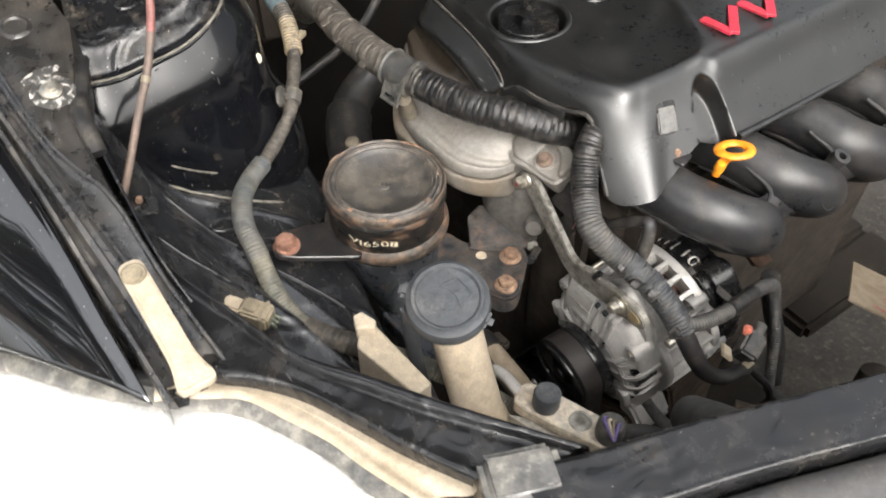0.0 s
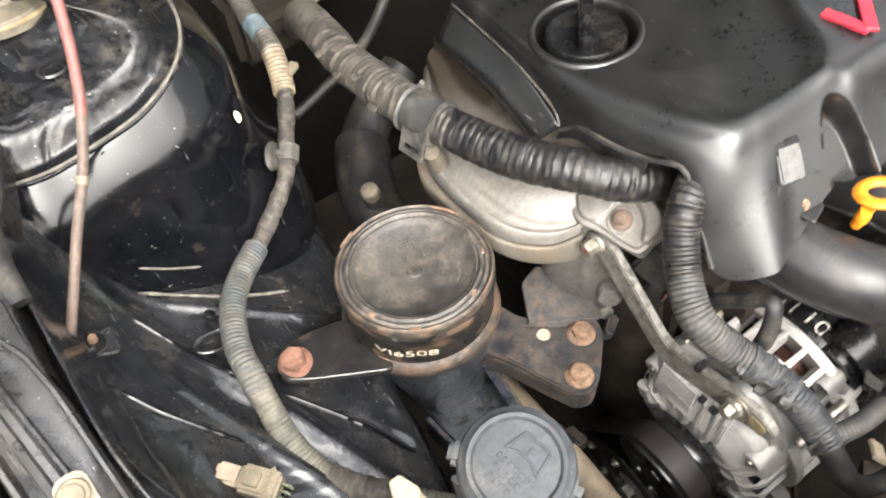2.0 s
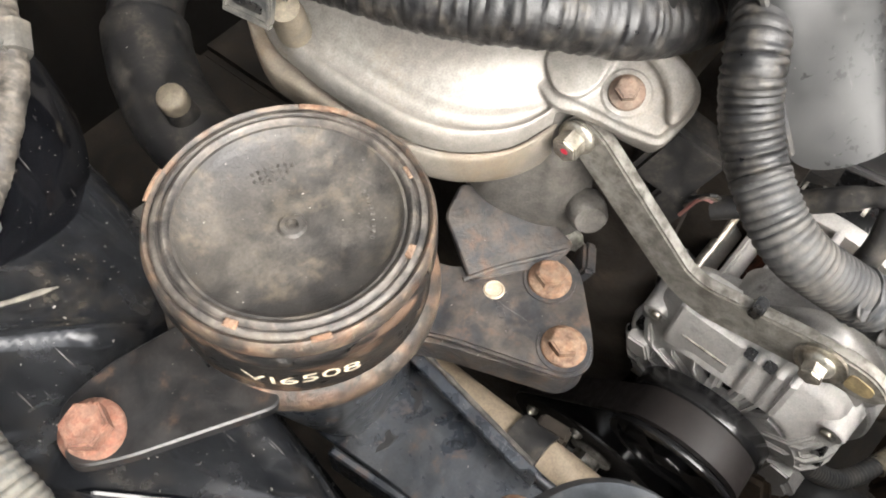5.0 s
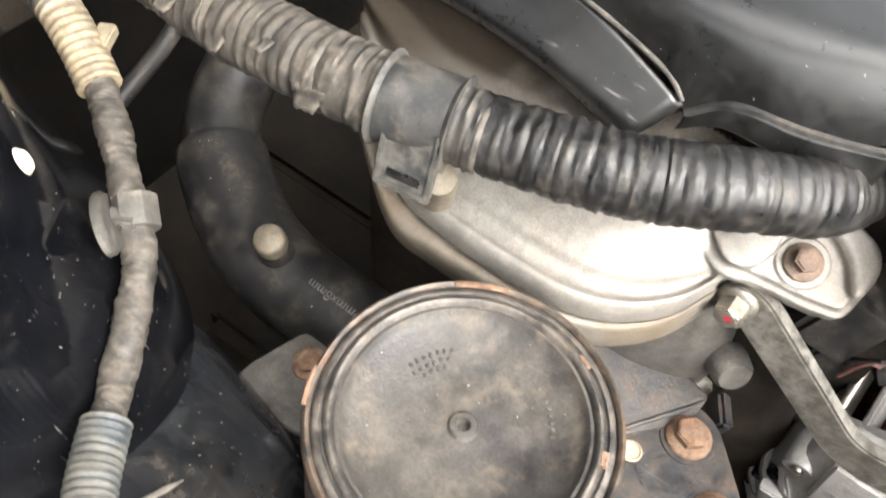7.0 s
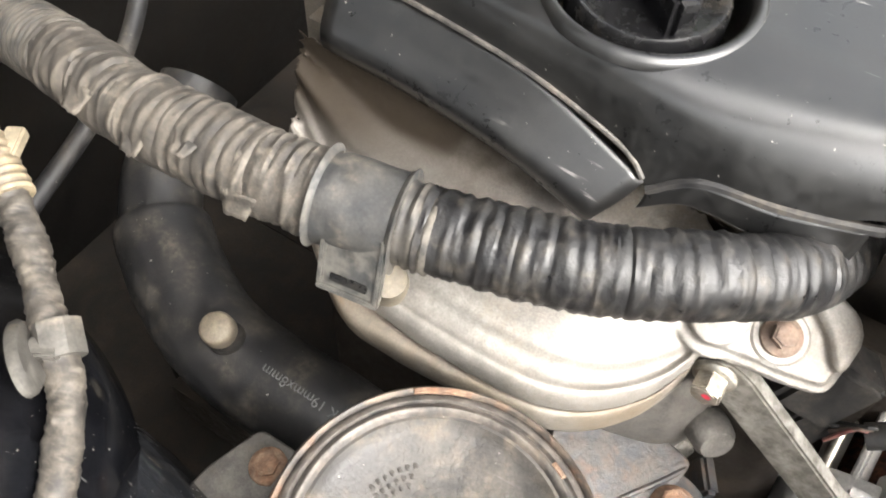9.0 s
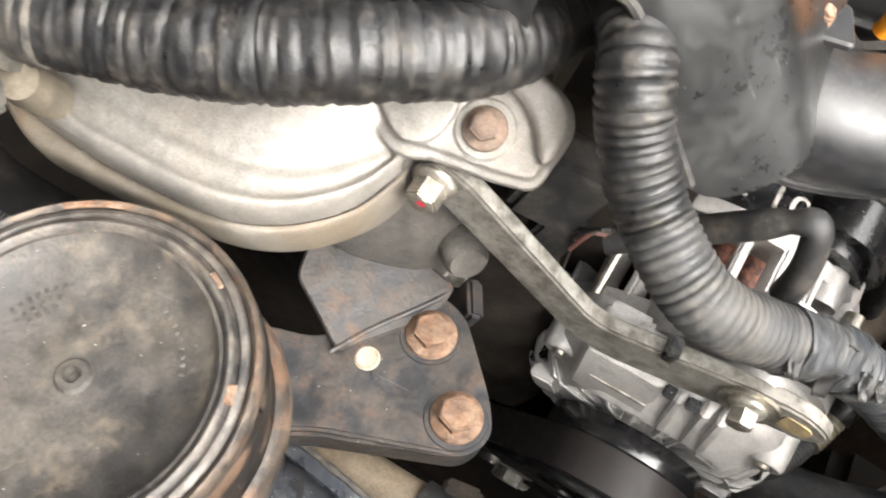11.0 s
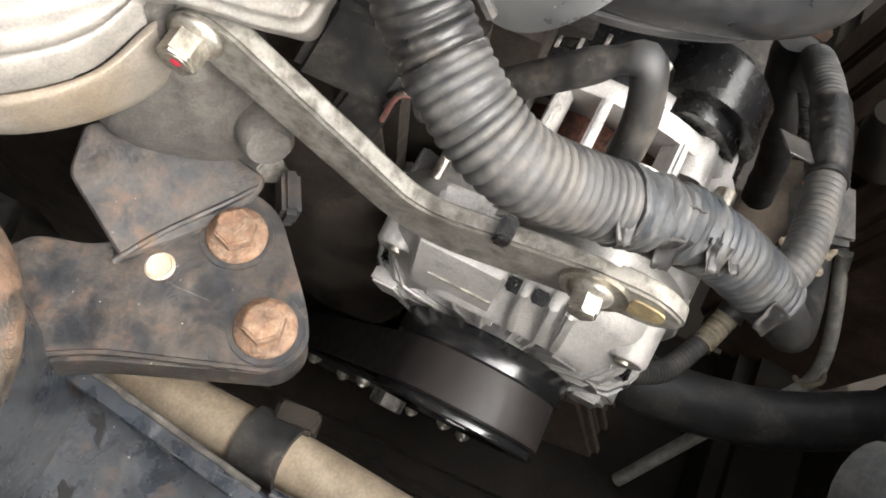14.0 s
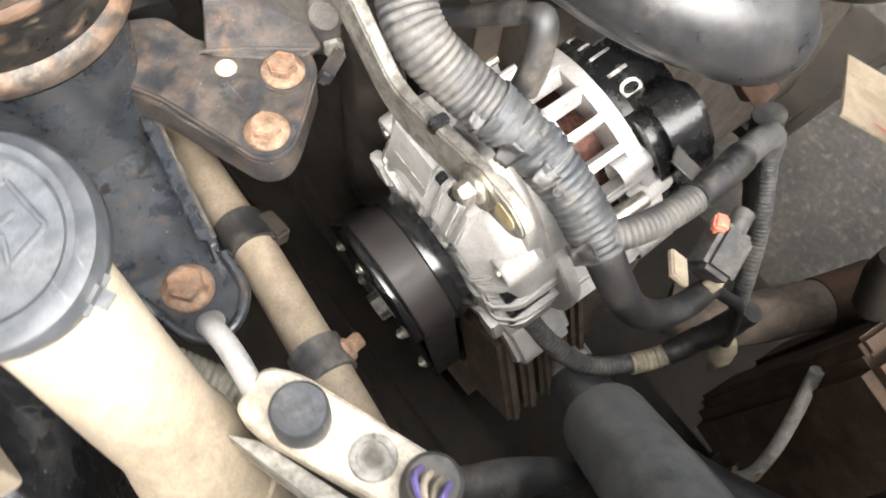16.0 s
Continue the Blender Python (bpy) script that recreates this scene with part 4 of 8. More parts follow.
# headlamp at the corner
lamp = thing("headlamp", "clear headlamp with a bright reflector and a cream housing rim", "headlamp")
EDGE = [(-0.16, 0.60, 0.840), (-0.060, 0.477, 0.868), (-0.014, 0.416, 0.872), (0.026, 0.373, 0.874), (0.068, 0.335, 0.874), (0.098, 0.278, 0.874), (0.115, 0.222, 0.874), (0.140, 0.165, 0.872)]
def lens_rows(drop, back):
    rows = []
    for x, y, z in EDGE:
        q = np.array((x, y, z))
        d = np.array((-0.62, -0.78, 0.0))
        rows.append([q + d * a + (0, 0, -b - drop) for a, b in ((back, 0.004), (0.015, 0.006), (0.06, 0.020), (0.12, 0.052), (0.18, 0.11), (0.22, 0.20))])
    return rows


lens = part("lens", surface(lens_rows(0.0, 0.0), 6, 6), M_CLEAR, lamp, "clear plastic lens")
lens.visible_shadow = False
part("reflector", surface(lens_rows(0.020, 0.004), 6, 6, lambda p: (p[0], p[1], p[2] + 0.0015 * math.sin(p[0] * 90) * math.sin(p[1] * 60))), M_CHROME, lamp, "bright reflector")
part("housing_rim", surface([[np.array(l) + (0.008, 0.010, -0.014), np.array(l) + (-0.006, -0.004, -0.006), np.array(e) + (0.006, 0.008, -0.001), np.array(e) + (0.0, 0.0, 0.001), np.array(e) + (-0.004, -0.006, -0.008)]
                             for l, e in zip([(0.030, 0.372, 0.886), (0.054, 0.362, 0.884), (0.078, 0.338, 0.884), (0.101, 0.310, 0.882), (0.122, 0.266, 0.882), (0.136, 0.235, 0.882), (0.160, 0.190, 0.882)],
                                             [(0.018, 0.372, 0.876), (0.046, 0.352, 0.876), (0.068, 0.335, 0.876), (0.084, 0.305, 0.876), (0.100, 0.272, 0.876), (0.110, 0.240, 0.876), (0.130, 0.190, 0.874)])], 6, 4), M_CREAM, lamp)
part("lens_flange", surface([[np.array(e) + np.array((-0.62, -0.78, 0)) * a + (0, 0, u) for a, u in ((-0.002, 0.0005), (0.005, 0.0005), (0.011, -0.0016), (0.0135, -0.0042))] for e in EDGE], 6, 4), M_SMOKE, lamp, "smoky edge of the lens")
part("rim_seal", tube([(x + 0.002, y + 0.003, z + 0.003) for x, y, z in EDGE[:4]], 0.005, 0.005, 12), M_RUBBER, lamp)
ARMO = rounded([(-0.008, 0.012), (0.010, 0.012), (0.0115, -0.075), (0.018, -0.098), (-0.012, -0.098), (-0.007, -0.075)], 0.008)
part("mounting_arm", slab(ARMO, -0.006, 0.006, 0.0025, Matrix.Translation((0.041, 0.440, 0.9185)) @ pose(0, 0, 0, 15, 0, 0), 2), M_CREAM, lamp, "cream plastic mounting arm")
part("arm_washer", place(lathe([(0.0, 0.0012), (0.0055, 0.0012), (0.006, 0.0), (0.0078, 0.0), (0.0082, 0.001), (0.009, 0.0)], 24), Matrix.Translation((0.0415, 0.438, 0.9242)) @ pose(0, 0, 0, 15, 0, 0)), M_TAN, lamp)
TAB = rounded([(0.187, 0.385), (0.194, 0.378), (0.200, 0.300), (0.184, 0.300), (0.170, 0.364)], 0.003)
part("rear_tab", slab(TAB, 0.770, 0.820, 0.001), M_CREAM, lamp, "cream plastic tab")
part("tab_point", slab(rounded([(0.181, 0.387), (0.189, 0.387), (0.194, 0.372), (0.190, 0.366), (0.176, 0.374)], 0.002), 0.815, 0.829, 0.001), M_CREAM, lamp)
part("corner_block", place(box(-0.026, 0.026, -0.018, 0.018, -0.02, 0.006, 0.006, None, 3), Matrix.Translation((0.180, 0.172, 0.895)) @ pose(0, 0, 0, 0, 0, -22)), M_SMOKE, lamp, "smoky plastic corner block")

# far walls that close the bay
bulk = thing("firewall", "dark grimy firewall behind the engine", "firewall", kind="structure")
part("firewall_panel", box(-0.3, 1.6, 1.15, 1.20, 0.20, 1.10, 0.01), M_FIREWALL, bulk)
far = part("far_inner_fender", box(1.30, 1.36, -0.1, 1.2, 0.45, 0.95, 0.01), M_APRON)
tagged(far, "black inner fender on the far side of the bay", "inner fender", kind="structure")
hood = part("hood", place(box(0.02, 1.5, 0.0, 1.08, 0.0, 0.02, 0.008), pose(0, 1.20, 1.08, 121, 0, 0)), M_FIREWALL)
tagged(hood, "raised black hood", "hood", kind="structure")

# air cleaner box at the back
air = thing("air_cleaner_box", "dusty tan ribbed plastic air cleaner box", "air cleaner")
MAIR = Matrix.Translation((0.42, 0.93, 0.762)) @ pose(0, 0, 0, -12, 0, 9)
part("body", place(box(0.0, 0.21, 0.0, 0.16, 0.0, 0.22, 0.006), MAIR), M_AIRBOX, air)
for k in range(6):
    part("rib", place(box(0.004 + 0.0385 * k, 0.0075 + 0.0385 * k, -0.006, 0.004, 0.004, 0.215, 0.001), MAIR), M_AIRBOX, air)
for k in range(5):
    part("rib", place(box(0.004, 0.206, -0.006, 0.004, 0.004 + 0.042 * k, 0.0075 + 0.042 * k, 0.001), MAIR), M_AIRBOX, air)
part("clasp", place(box(0.193, 0.203, -0.012, -0.004, 0.10, 0.13, 0.002), MAIR), M_TANRING, air)
duct = thing("breather_pipe", "thin black rubber pipe behind the engine", "breather pipe")
part("pipe", tube([(0.335, 0.79, 0.76), (0.40, 0.80, 0.775), (0.463, 0.828, 0.788), (0.52, 0.862, 0.83), (0.57, 0.90, 0.90)], 0.0055, 0.006, 12), M_RUBBER, duct)
blk = thing("cleaner_bracket", "dark bracket beside the air cleaner", "bracket")
part("bracket_body", [box(0.33, 0.415, 0.88, 0.93, 0.76, 0.84, 0.01), box(0.36, 0.40, 0.862, 0.885, 0.80, 0.815, 0.004)], M_GRIME, blk)

# ---- engine ----
engine = thing("engine_block", "grimy engine block and timing case below the cover", "engine")
part("block", box(0.475, 1.0, 0.36, 0.70, 0.33, 0.79, 0.02), M_ENGINE, engine)
part("timing_case", box(0.445, 0.48, 0.40, 0.70, 0.34, 0.80, 0.012), M_ENGINE, engine)
part("head", box(0.452, 0.98, 0.43, 0.70, 0.785, 0.872, 0.015), M_ALU_TAN, engine)
part("boss", loft([ring(0.690, [(0.414, 0.490), (0.424, 0.462), (0.440, 0.450), (0.475, 0.452), (0.475, 0.510), (0.425, 0.512)], 0.010, 4), ring(0.706, [(0.406, 0.490), (0.418, 0.456), (0.436, 0.443), (0.475, 0.446), (0.475, 0.512), (0.418, 0.514)], 0.012, 4), ring(0.745, [(0.400, 0.492), (0.412, 0.455), (0.430, 0.442), (0.475, 0.446), (0.475, 0.515), (0.410, 0.516)], 0.014, 4), ring(0.800, [(0.404, 0.492), (0.414, 0.462), (0.432, 0.450), (0.475, 0.452), (0.475, 0.515), (0.412, 0.516)], 0.012, 4), ring(0.822, [(0.408, 0.492), (0.420, 0.466), (0.436, 0.456), (0.475, 0.458), (0.475, 0.515), (0.416, 0.516)], 0.010, 4)]), M_GREYCAST, engine, "smooth grey cast boss", 50)
part("boss_stub", place(lathe([(0.0, 0.014), (0.008, 0.014), (0.010, 0.011), (0.011, 0.0)], 24), aim((0.428, 0.443, 0.748), (-0.7, -0.6, 0.3))), M_GREYCAST, engine)
part("boss_bolt", bolt_geo(aim((0.4365, 0.4515, 0.7045), (-0.55, -0.60, 0.45)), 0.0072, 0.0095, 0.013), M_BAR, engine)
part("stub_boss", place(lathe([(0.0, 0.012), (0.009, 0.012), (0.012, 0.008), (0.013, -0.01)], 24), aim((0.441, 0.456, 0.701), (-0.55, -0.60, 0.45))), M_GREYCAST, engine)
part("pump_case", loft([ring(z, [(0.447, y0), (0.433, y0 + 0.012), (0.431, 0.430), (0.436, 0.452), (0.452, 0.455)], 0.006, 4) for z, y0 in ((0.560, 0.384), (0.600, 0.378), (0.660, 0.386), (0.715, 0.396), (0.770, 0.402))]), M_ENGINE, engine, "", 60)
part("oil_pan", box(0.46, 0.62, 0.28, 0.38, 0.33, 0.60, 0.02), M_PANBROWN, engine)
for k in range(5):
    part("pan_rib", place(box(-0.006, 0.006, -0.02, 0.03, -0.05, 0.05, 0.004), Matrix.Translation((0.44 + 0.016 * k, 0.275, 0.53)) @ pose(0, 0, 0, -20, 0, 0)), M_PANBROWN, engine)

# silver end of the cylinder head cover, beside the mount
hc = thing("head_cover", "dull silver cast aluminium timing cover with tan stains", "timing cover")
W = [(0.434, 0.676, 0.868), (0.428, 0.620, 0.872), (0.430, 0.575, 0.872), (0.434, 0.535, 0.872), (0.440, 0.505, 0.868), (0.446, 0.485, 0.862), (0.447, 0.470, 0.856), (0.448, 0.458, 0.850)]
Rg = [(0.404, 0.660, 0.845), (0.371, 0.608, 0.826), (0.3635, 0.575, 0.823), (0.3625, 0.540, 0.822), (0.366, 0.510, 0.820), (0.377, 0.489, 0.818), (0.395, 0.4725, 0.818), (0.414, 0.4625, 0.825)]
FLARE = [0.011, 0.011, 0.008, 0.005, 0.004, 0.004, 0.003, 0.002]
rows = []
for i, (w, g) in enumerate(zip(W, Rg)):
    w, g = np.array(w), np.array(g)
    out = (g - w)
    out[2] = 0
    out /= np.linalg.norm(out)
    k = 0.16 if i < 6 else 0.10
    swell = 0.006 if 0 < i < 6 else 0.003
    f = FLARE[i]
    u = w * (1 - k) + g * k
    u[2] = w[2] * 0.36 + g[2] * 0.64 + 0.004
    edge = g + (0, 0, 0.0015)
    rows.append([w, w + out * 0.003 + (0, 0, -0.012), u + (0, 0, 0.004), u * 0.66 + g * 0.34 + (0, 0, swell + 0.003), g - out * 0.019 + (0, 0, 0.0095), g - out * 0.013 + (0, 0, 0.0065), g - out * 0.0095 + (0, 0, 0.0015), g - out * 0.004, edge, g + out * 0.003 + (0, 0, -0.003), g + out * 0.0035 + (0, 0, -0.012),
                 g + out * 0.001 + (0, 0, -0.0132), g + out * 0.001 + (0, 0, -0.0150), g + out * f + (0, 0, -0.0175), g + out * f + (0, 0, -0.028), g + out * (f - 0.004) + (0, 0, -0.037), g - out * 0.012 + (0, 0, -0.043), g - out * 0.05 + (0, 0, -0.044)])
def closed(geo, core):
    """Closes an open sheet to one inner point."""
    verts, faces = list(geo[0]), list(geo[1])
    count = collections.Counter(frozenset((q[k], q[(k + 1) % len(q)])) for q in faces for k in range(len(q)))
    n = len(verts)
    return verts + [core], faces + [(*sorted(e), n) for e, c in count.items() if c == 1]


def fused(ob, voxel, rounds):
    """Melts the overlapping pieces of a casting into one skin with soft fillets."""
    melt = ob.modifiers.new("fuse", "REMESH")
    melt.mode, melt.voxel_size, melt.use_smooth_shade = "VOXEL", voxel, True
    soft = ob.modifiers.new("fillet", "SMOOTH")
    soft.factor, soft.iterations = 0.5, rounds
    return ob


part("lower_case", surface([r[10:] for r in rows], 9, 5), M_ALU_TAN, hc, "tan stained lower casting", 70)
MLUG = aim((0.428, 0.440, 0.8355), (-0.45, -0.12, 0.88))
LUG = rounded([(-0.022, 0.030), (-0.0195, 0.0165), (-0.0165, 0.005), (-0.0145, -0.0105), (-0.0100, -0.0265), (0.0010, -0.0275), (0.0150, -0.0285), (0.0240, -0.0225), (0.0280, -0.0080), (0.0275, 0.006), (0.0250, 0.030)], 0.006, 4)
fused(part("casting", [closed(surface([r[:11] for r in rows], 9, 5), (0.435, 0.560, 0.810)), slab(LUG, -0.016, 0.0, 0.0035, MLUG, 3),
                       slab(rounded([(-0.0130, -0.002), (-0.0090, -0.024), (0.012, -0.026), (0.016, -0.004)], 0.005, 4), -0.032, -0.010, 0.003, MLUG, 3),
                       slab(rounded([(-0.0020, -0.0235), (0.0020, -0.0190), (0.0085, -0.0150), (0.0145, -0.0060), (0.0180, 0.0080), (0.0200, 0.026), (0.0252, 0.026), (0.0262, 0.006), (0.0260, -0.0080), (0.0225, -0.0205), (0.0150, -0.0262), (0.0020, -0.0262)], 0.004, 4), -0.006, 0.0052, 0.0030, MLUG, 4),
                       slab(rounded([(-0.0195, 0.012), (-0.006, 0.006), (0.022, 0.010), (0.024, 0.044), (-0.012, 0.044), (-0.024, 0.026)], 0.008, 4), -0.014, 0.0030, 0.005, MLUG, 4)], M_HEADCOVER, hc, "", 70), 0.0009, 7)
part("spot_face", place(lathe([(0.0, 0.0010), (0.0105, 0.0010), (0.0110, 0.0004), (0.0125, -0.0006)], 28), MLUG), M_ALU, hc)
part("bolt", bolt_geo(MLUG @ Matrix.Translation((0.0, 0.0, 0.0008)), 0.0052, 0.0082, 0.0085), M_BROWNBOLT, hc, "dull brown bolt")

# ---- mount ----
mount = thing("engine_mount", "round rust-streaked black engine mount with a dished dusty top", "engine mount")
MC = Matrix.Translation((0.289, 0.510, 0.0))
part("shell", place(lathe([(0.040, 0.765), (0.056, 0.770), (0.0595, 0.773)], 96), MC), M_MOUNT, mount)
part("crimp_flange", place(lathe([(0.0555, 0.772), (0.0605, 0.775), (0.0618, 0.779), (0.0612, 0.784), (0.0590, 0.787), (0.0570, 0.7885)], 96), MC), M_RIM, mount, "rusty crimped flange")
part("band", place(lathe([(0.0568, 0.786), (0.0566, 0.795), (0.0570, 0.810), (0.0580, 0.8135), (0.0592, 0.816), (0.0592, 0.820), (0.0580, 0.8225)], 96), MC), M_MOUNT, mount)
part("rim", place(lathe([(0.0575, 0.8215), (0.0588, 0.8250), (0.0589, 0.8288), (0.0581, 0.8317), (0.0570, 0.8327), (0.0559, 0.8320), (0.0553, 0.8306)], 96), MC), M_RIM, mount, "rusty rolled steel rim")
part("rim_band", place(lathe([(0.0556, 0.8300), (0.0549, 0.8312), (0.0538, 0.8322), (0.0524, 0.8324), (0.0516, 0.8315), (0.0511, 0.8315), (0.0503, 0.8329), (0.0490, 0.8334), (0.0480, 0.8329), (0.0472, 0.8316), (0.0464, 0.8308)], 96), MC), M_SCUFFRIM, mount, "scuffed dark steel band")
for a0, a1, r0, r1 in ((197, 203, 0.0500, 0.0535), (286, 293, 0.0495, 0.0525), (108, 124, 0.0572, 0.0588), (18, 40, 0.0548, 0.0572), (232, 240, 0.0555, 0.0580), (330, 337, 0.0500, 0.0520)):
    part("rust_flake", place(slab([(r0 * math.cos(radians(q)), r0 * math.sin(radians(q))) for q in np.linspace(a0, a1, 7)] + [(r1 * math.cos(radians(q)), r1 * math.sin(radians(q))) for q in np.linspace(a1, a0, 7)], 0.8318, 0.8333, 0.0004), MC), M_RUST, mount)
part("top_dish", place(lathe([(0.0468, 0.8312), (0.0456, 0.8312), (0.0440, 0.8290), (0.0415, 0.8268), (0.036, 0.8258), (0.0335, 0.8240), (0.015, 0.8230), (0.006, 0.8232), (0.0050, 0.8246), (0.0028, 0.8248), (0.0020, 0.8222), (0.0, 0.8222)], 96), MC), M_MOUNT_TOP, mount, "dished top coated in dust")
# raised part code on the dish: unreadable, as small bars
for r0, a0, n, w in ((0.031, 62, 7, 0.0022), (0.0275, 66, 6, 0.0020), (0.0245, 70, 4, 0.0020), (0.033, -42, 9, 0.0020)):
    for k in range(n):
        a = radians(a0 + k * math.degrees(0.0029 / r0) - 18)
        part("raised_code", place(box(-0.0007, 0.0007, -w / 2, w / 2, -0.0003, 0.0004, 0.0002, None, 1), Matrix.Translation((0.289 + r0 * math.cos(a), 0.510 + r0 * math.sin(a), 0.8240)) @ pose(0, 0, 0, 0, 0, math.degrees(a) + 90)), M_MOUNT_TOP, mount)
word = letters("VI6508", 0.0150)
wv = []
for i, (x, y, _) in enumerate(word[0]):
    a = radians(-134.5) + x * 1.12 / 0.057
    z = 0.801 + y * 0.62 + 0.0012 * math.sin(x * 190)
    r = 0.0584 if z > 0.81 else 0.0576
    wv.append((0.289 + r * math.cos(a), 0.510 + r * math.sin(a), z))
part("painted_marking", (wv, word[1]), M_MARK, mount, "pale hand-painted number")

arm = thing("engine_bracket", "black steel engine bracket flecked with rust", "bracket")
ARM = rounded([(0.322, 0.524), (0.359, 0.508), (0.366, 0.481), (0.398, 0.458), (0.413, 0.445), (0.409, 0.428), (0.378, 0.3995), (0.365, 0.3915), (0.3515, 0.397), (0.330, 0.460), (0.312, 0.490)], 0.009)
part("plate", slab(ARM, 0.7175, 0.7225, 0.0015, None, 2), M_BRACKET, arm)
wall = [(0.366, 0.481), (0.359, 0.508), (0.322, 0.524), (0.312, 0.490), (0.328, 0.462), (0.3518, 0.399), (0.365, 0.3935), (0.378, 0.4015), (0.409, 0.430), (0.411, 0.444), (0.398, 0.456)]
part("skirt", slab(rounded(wall, 0.009), 0.694, 0.7180, 0.003, None, 2), M_BRACKET, arm)
part("weld_pad", place(lathe([(0.0145, -0.001), (0.0140, 0.0012), (0.0, 0.0012)], 28), Matrix.Translation((0.392, 0.437, 0.7222))), M_BRACKET, arm)
part("weld_pad", place(lathe([(0.0145, -0.001), (0.0140, 0.0012), (0.0, 0.0012)], 28), Matrix.Translation((0.364, 0.409, 0.7222))), M_BRACKET, arm)
part("bolt", bolt_geo(aim((0.392, 0.437, 0.7232), (0, 0, 1)), 0.0082, 0.0118, 0.0085), M_RUST, arm, "rusty flanged bolt")
part("bolt", bolt_geo(aim((0.364, 0.409, 0.7232), (0, 0, 1)), 0.0082, 0.0118, 0.0085), M_RUST, arm, "rusty flanged bolt")
part("locating_hole", place(lathe([(0.0, 0.0004), (0.0042, 0.0004), (0.0048, 0.0010), (0.0058, 0.0)], 24), Matrix.Translation((0.3685, 0.4565, 0.7226))), M_CREAM, arm, "round locating hole with a pale plug")
UP = rounded([(0.364, 0.470), (0.384, 0.503), (0.404, 0.508), (0.424, 0.480), (0.418, 0.438), (0.400, 0.440)], 0.004)
part("rear_flange", slab(UP, -0.003, 0.003, 0.001, Matrix.Translation((0.39, 0.47, 0.7255)) @ pose(0, 0, 0, 14, -8, 0) @ Matrix.Translation((-0.39, -0.47, 0))), M_BRACKET, arm)
part("crease", tube([(0.362, 0.472, 0.7245), (0.380, 0.462, 0.7250), (0.400, 0.448, 0.7250), (0.414, 0.440, 0.7235)], 0.0014, 0.004, 8), M_BRACKET, arm)
for k, (a, b, c, d) in enumerate(((0.000, 0.0030, -0.0014, 0.0014), (0.0040, 0.0052, -0.0018, 0.0018), (0.0068, 0.0098, -0.0016, 0.0016))):
    part("stamped_mark", place(box(a, b, c, d, -0.0002, 0.0004, 0.0002, None, 1), Matrix.Translation((0.3640, 0.4505, 0.7226)) @ pose(0, 0, 0, 0, 0, -128)), M_BRACKET, arm)
part("bent_ear", place(box(-0.010, 0.010, -0.004, 0.004, -0.007, 0.007, 0.002), Matrix.Translation((0.418, 0.430, 0.716)) @ pose(0, 0, 0, 20, 0, 30)), M_BRACKET, arm)

low = thing("body_bracket", "black pressed steel bracket bolted to the body", "bracket")
part("pan", slab(rounded([(0.262, 0.500), (0.334, 0.525), (0.322, 0.420), (0.315, 0.384), (0.313, 0.358), (0.296, 0.345), (0.276, 0.352), (0.266, 0.386), (0.266, 0.440)], 0.012), 0.669, 0.674, 0.001), M_BODYBRACKET, low)
part("flange", slab(rounded([(0.3290, 0.512), (0.3330, 0.511), (0.3140, 0.384), (0.3100, 0.384)], 0.001, 2), 0.664, 0.694, 0.0012), M_BODYBRACKET, low)
part("flange_lip", slab(rounded([(0.3240, 0.503), (0.3330, 0.503), (0.3145, 0.386), (0.3070, 0.392)], 0.002, 2), 0.6915, 0.6940, 0.0008), M_BODYBRACKET, low, "bent lip with bare rusty edge")
part("flange_edge", tube([(0.3325, 0.502, 0.6945), (0.3245, 0.452, 0.6942), (0.3145, 0.388, 0.6935)], 0.0016, 0.004, 8, lambda s, a, w: 0.0016 * (1 + 0.4 * noise.noise(Vector((s * 120, 5, 1))))), M_SCUFF, low, "scuffed pale edge")
part("flange", slab(rounded([(0.2540, 0.474), (0.2590, 0.474), (0.2665, 0.388), (0.2625, 0.388)], 0.001, 2), 0.664, 0.690, 0.0012), M_BODYBRACKET, low)
part("bolt", bolt_geo(aim((0.2905, 0.380, 0.674), (0, 0, 1)), 0.0098, 0.0140, 0.010), M_RUST, low, "rusty flanged bolt")
part("neck", loft([ring(0.668, [(0.262, 0.56), (0.268, 0.470), (0.326, 0.470), (0.34, 0.56)], 0.02), ring(0.700, [(0.250, 0.56), (0.256, 0.468), (0.330, 0.472), (0.345, 0.56)], 0.03), ring(0.735, [(0.240, 0.565), (0.244, 0.462), (0.336, 0.464), (0.345, 0.565)], 0.045),
                   ring(0.772, [(0.236, 0.562), (0.240, 0.460), (0.338, 0.462), (0.342, 0.562)], 0.05)]), M_BODYBRACKET, low, "", 60)
TORN = [(-0.0075, -0.0010), (-0.0030, 0.0015), (0.0005, 0.0008), (0.0030, 0.0048), (0.0062, 0.0056), (0.0054, 0.0014), (0.0078, -0.0008), (0.0010, -0.0024)]
for x, y, turn in ((0.3095, 0.4600, 25), (0.2805, 0.4580, -15)):
    part("torn_hole", slab(TORN, -0.001, 0.0006, 0.0002, Matrix.Translation((x, y, 0.6740)) @ pose(0, 0, 0, 0, 0, turn)), M_RUBBER, low, "torn hole with ragged edges")
part("edge_bead", tube([(0.3160, 0.386, 0.677), (0.314, 0.362, 0.675), (0.298, 0.3475, 0.675), (0.279, 0.353, 0.675), (0.2670, 0.388, 0.677)], 0.0032, 0.004, 10), M_BODYBRACKET, low)
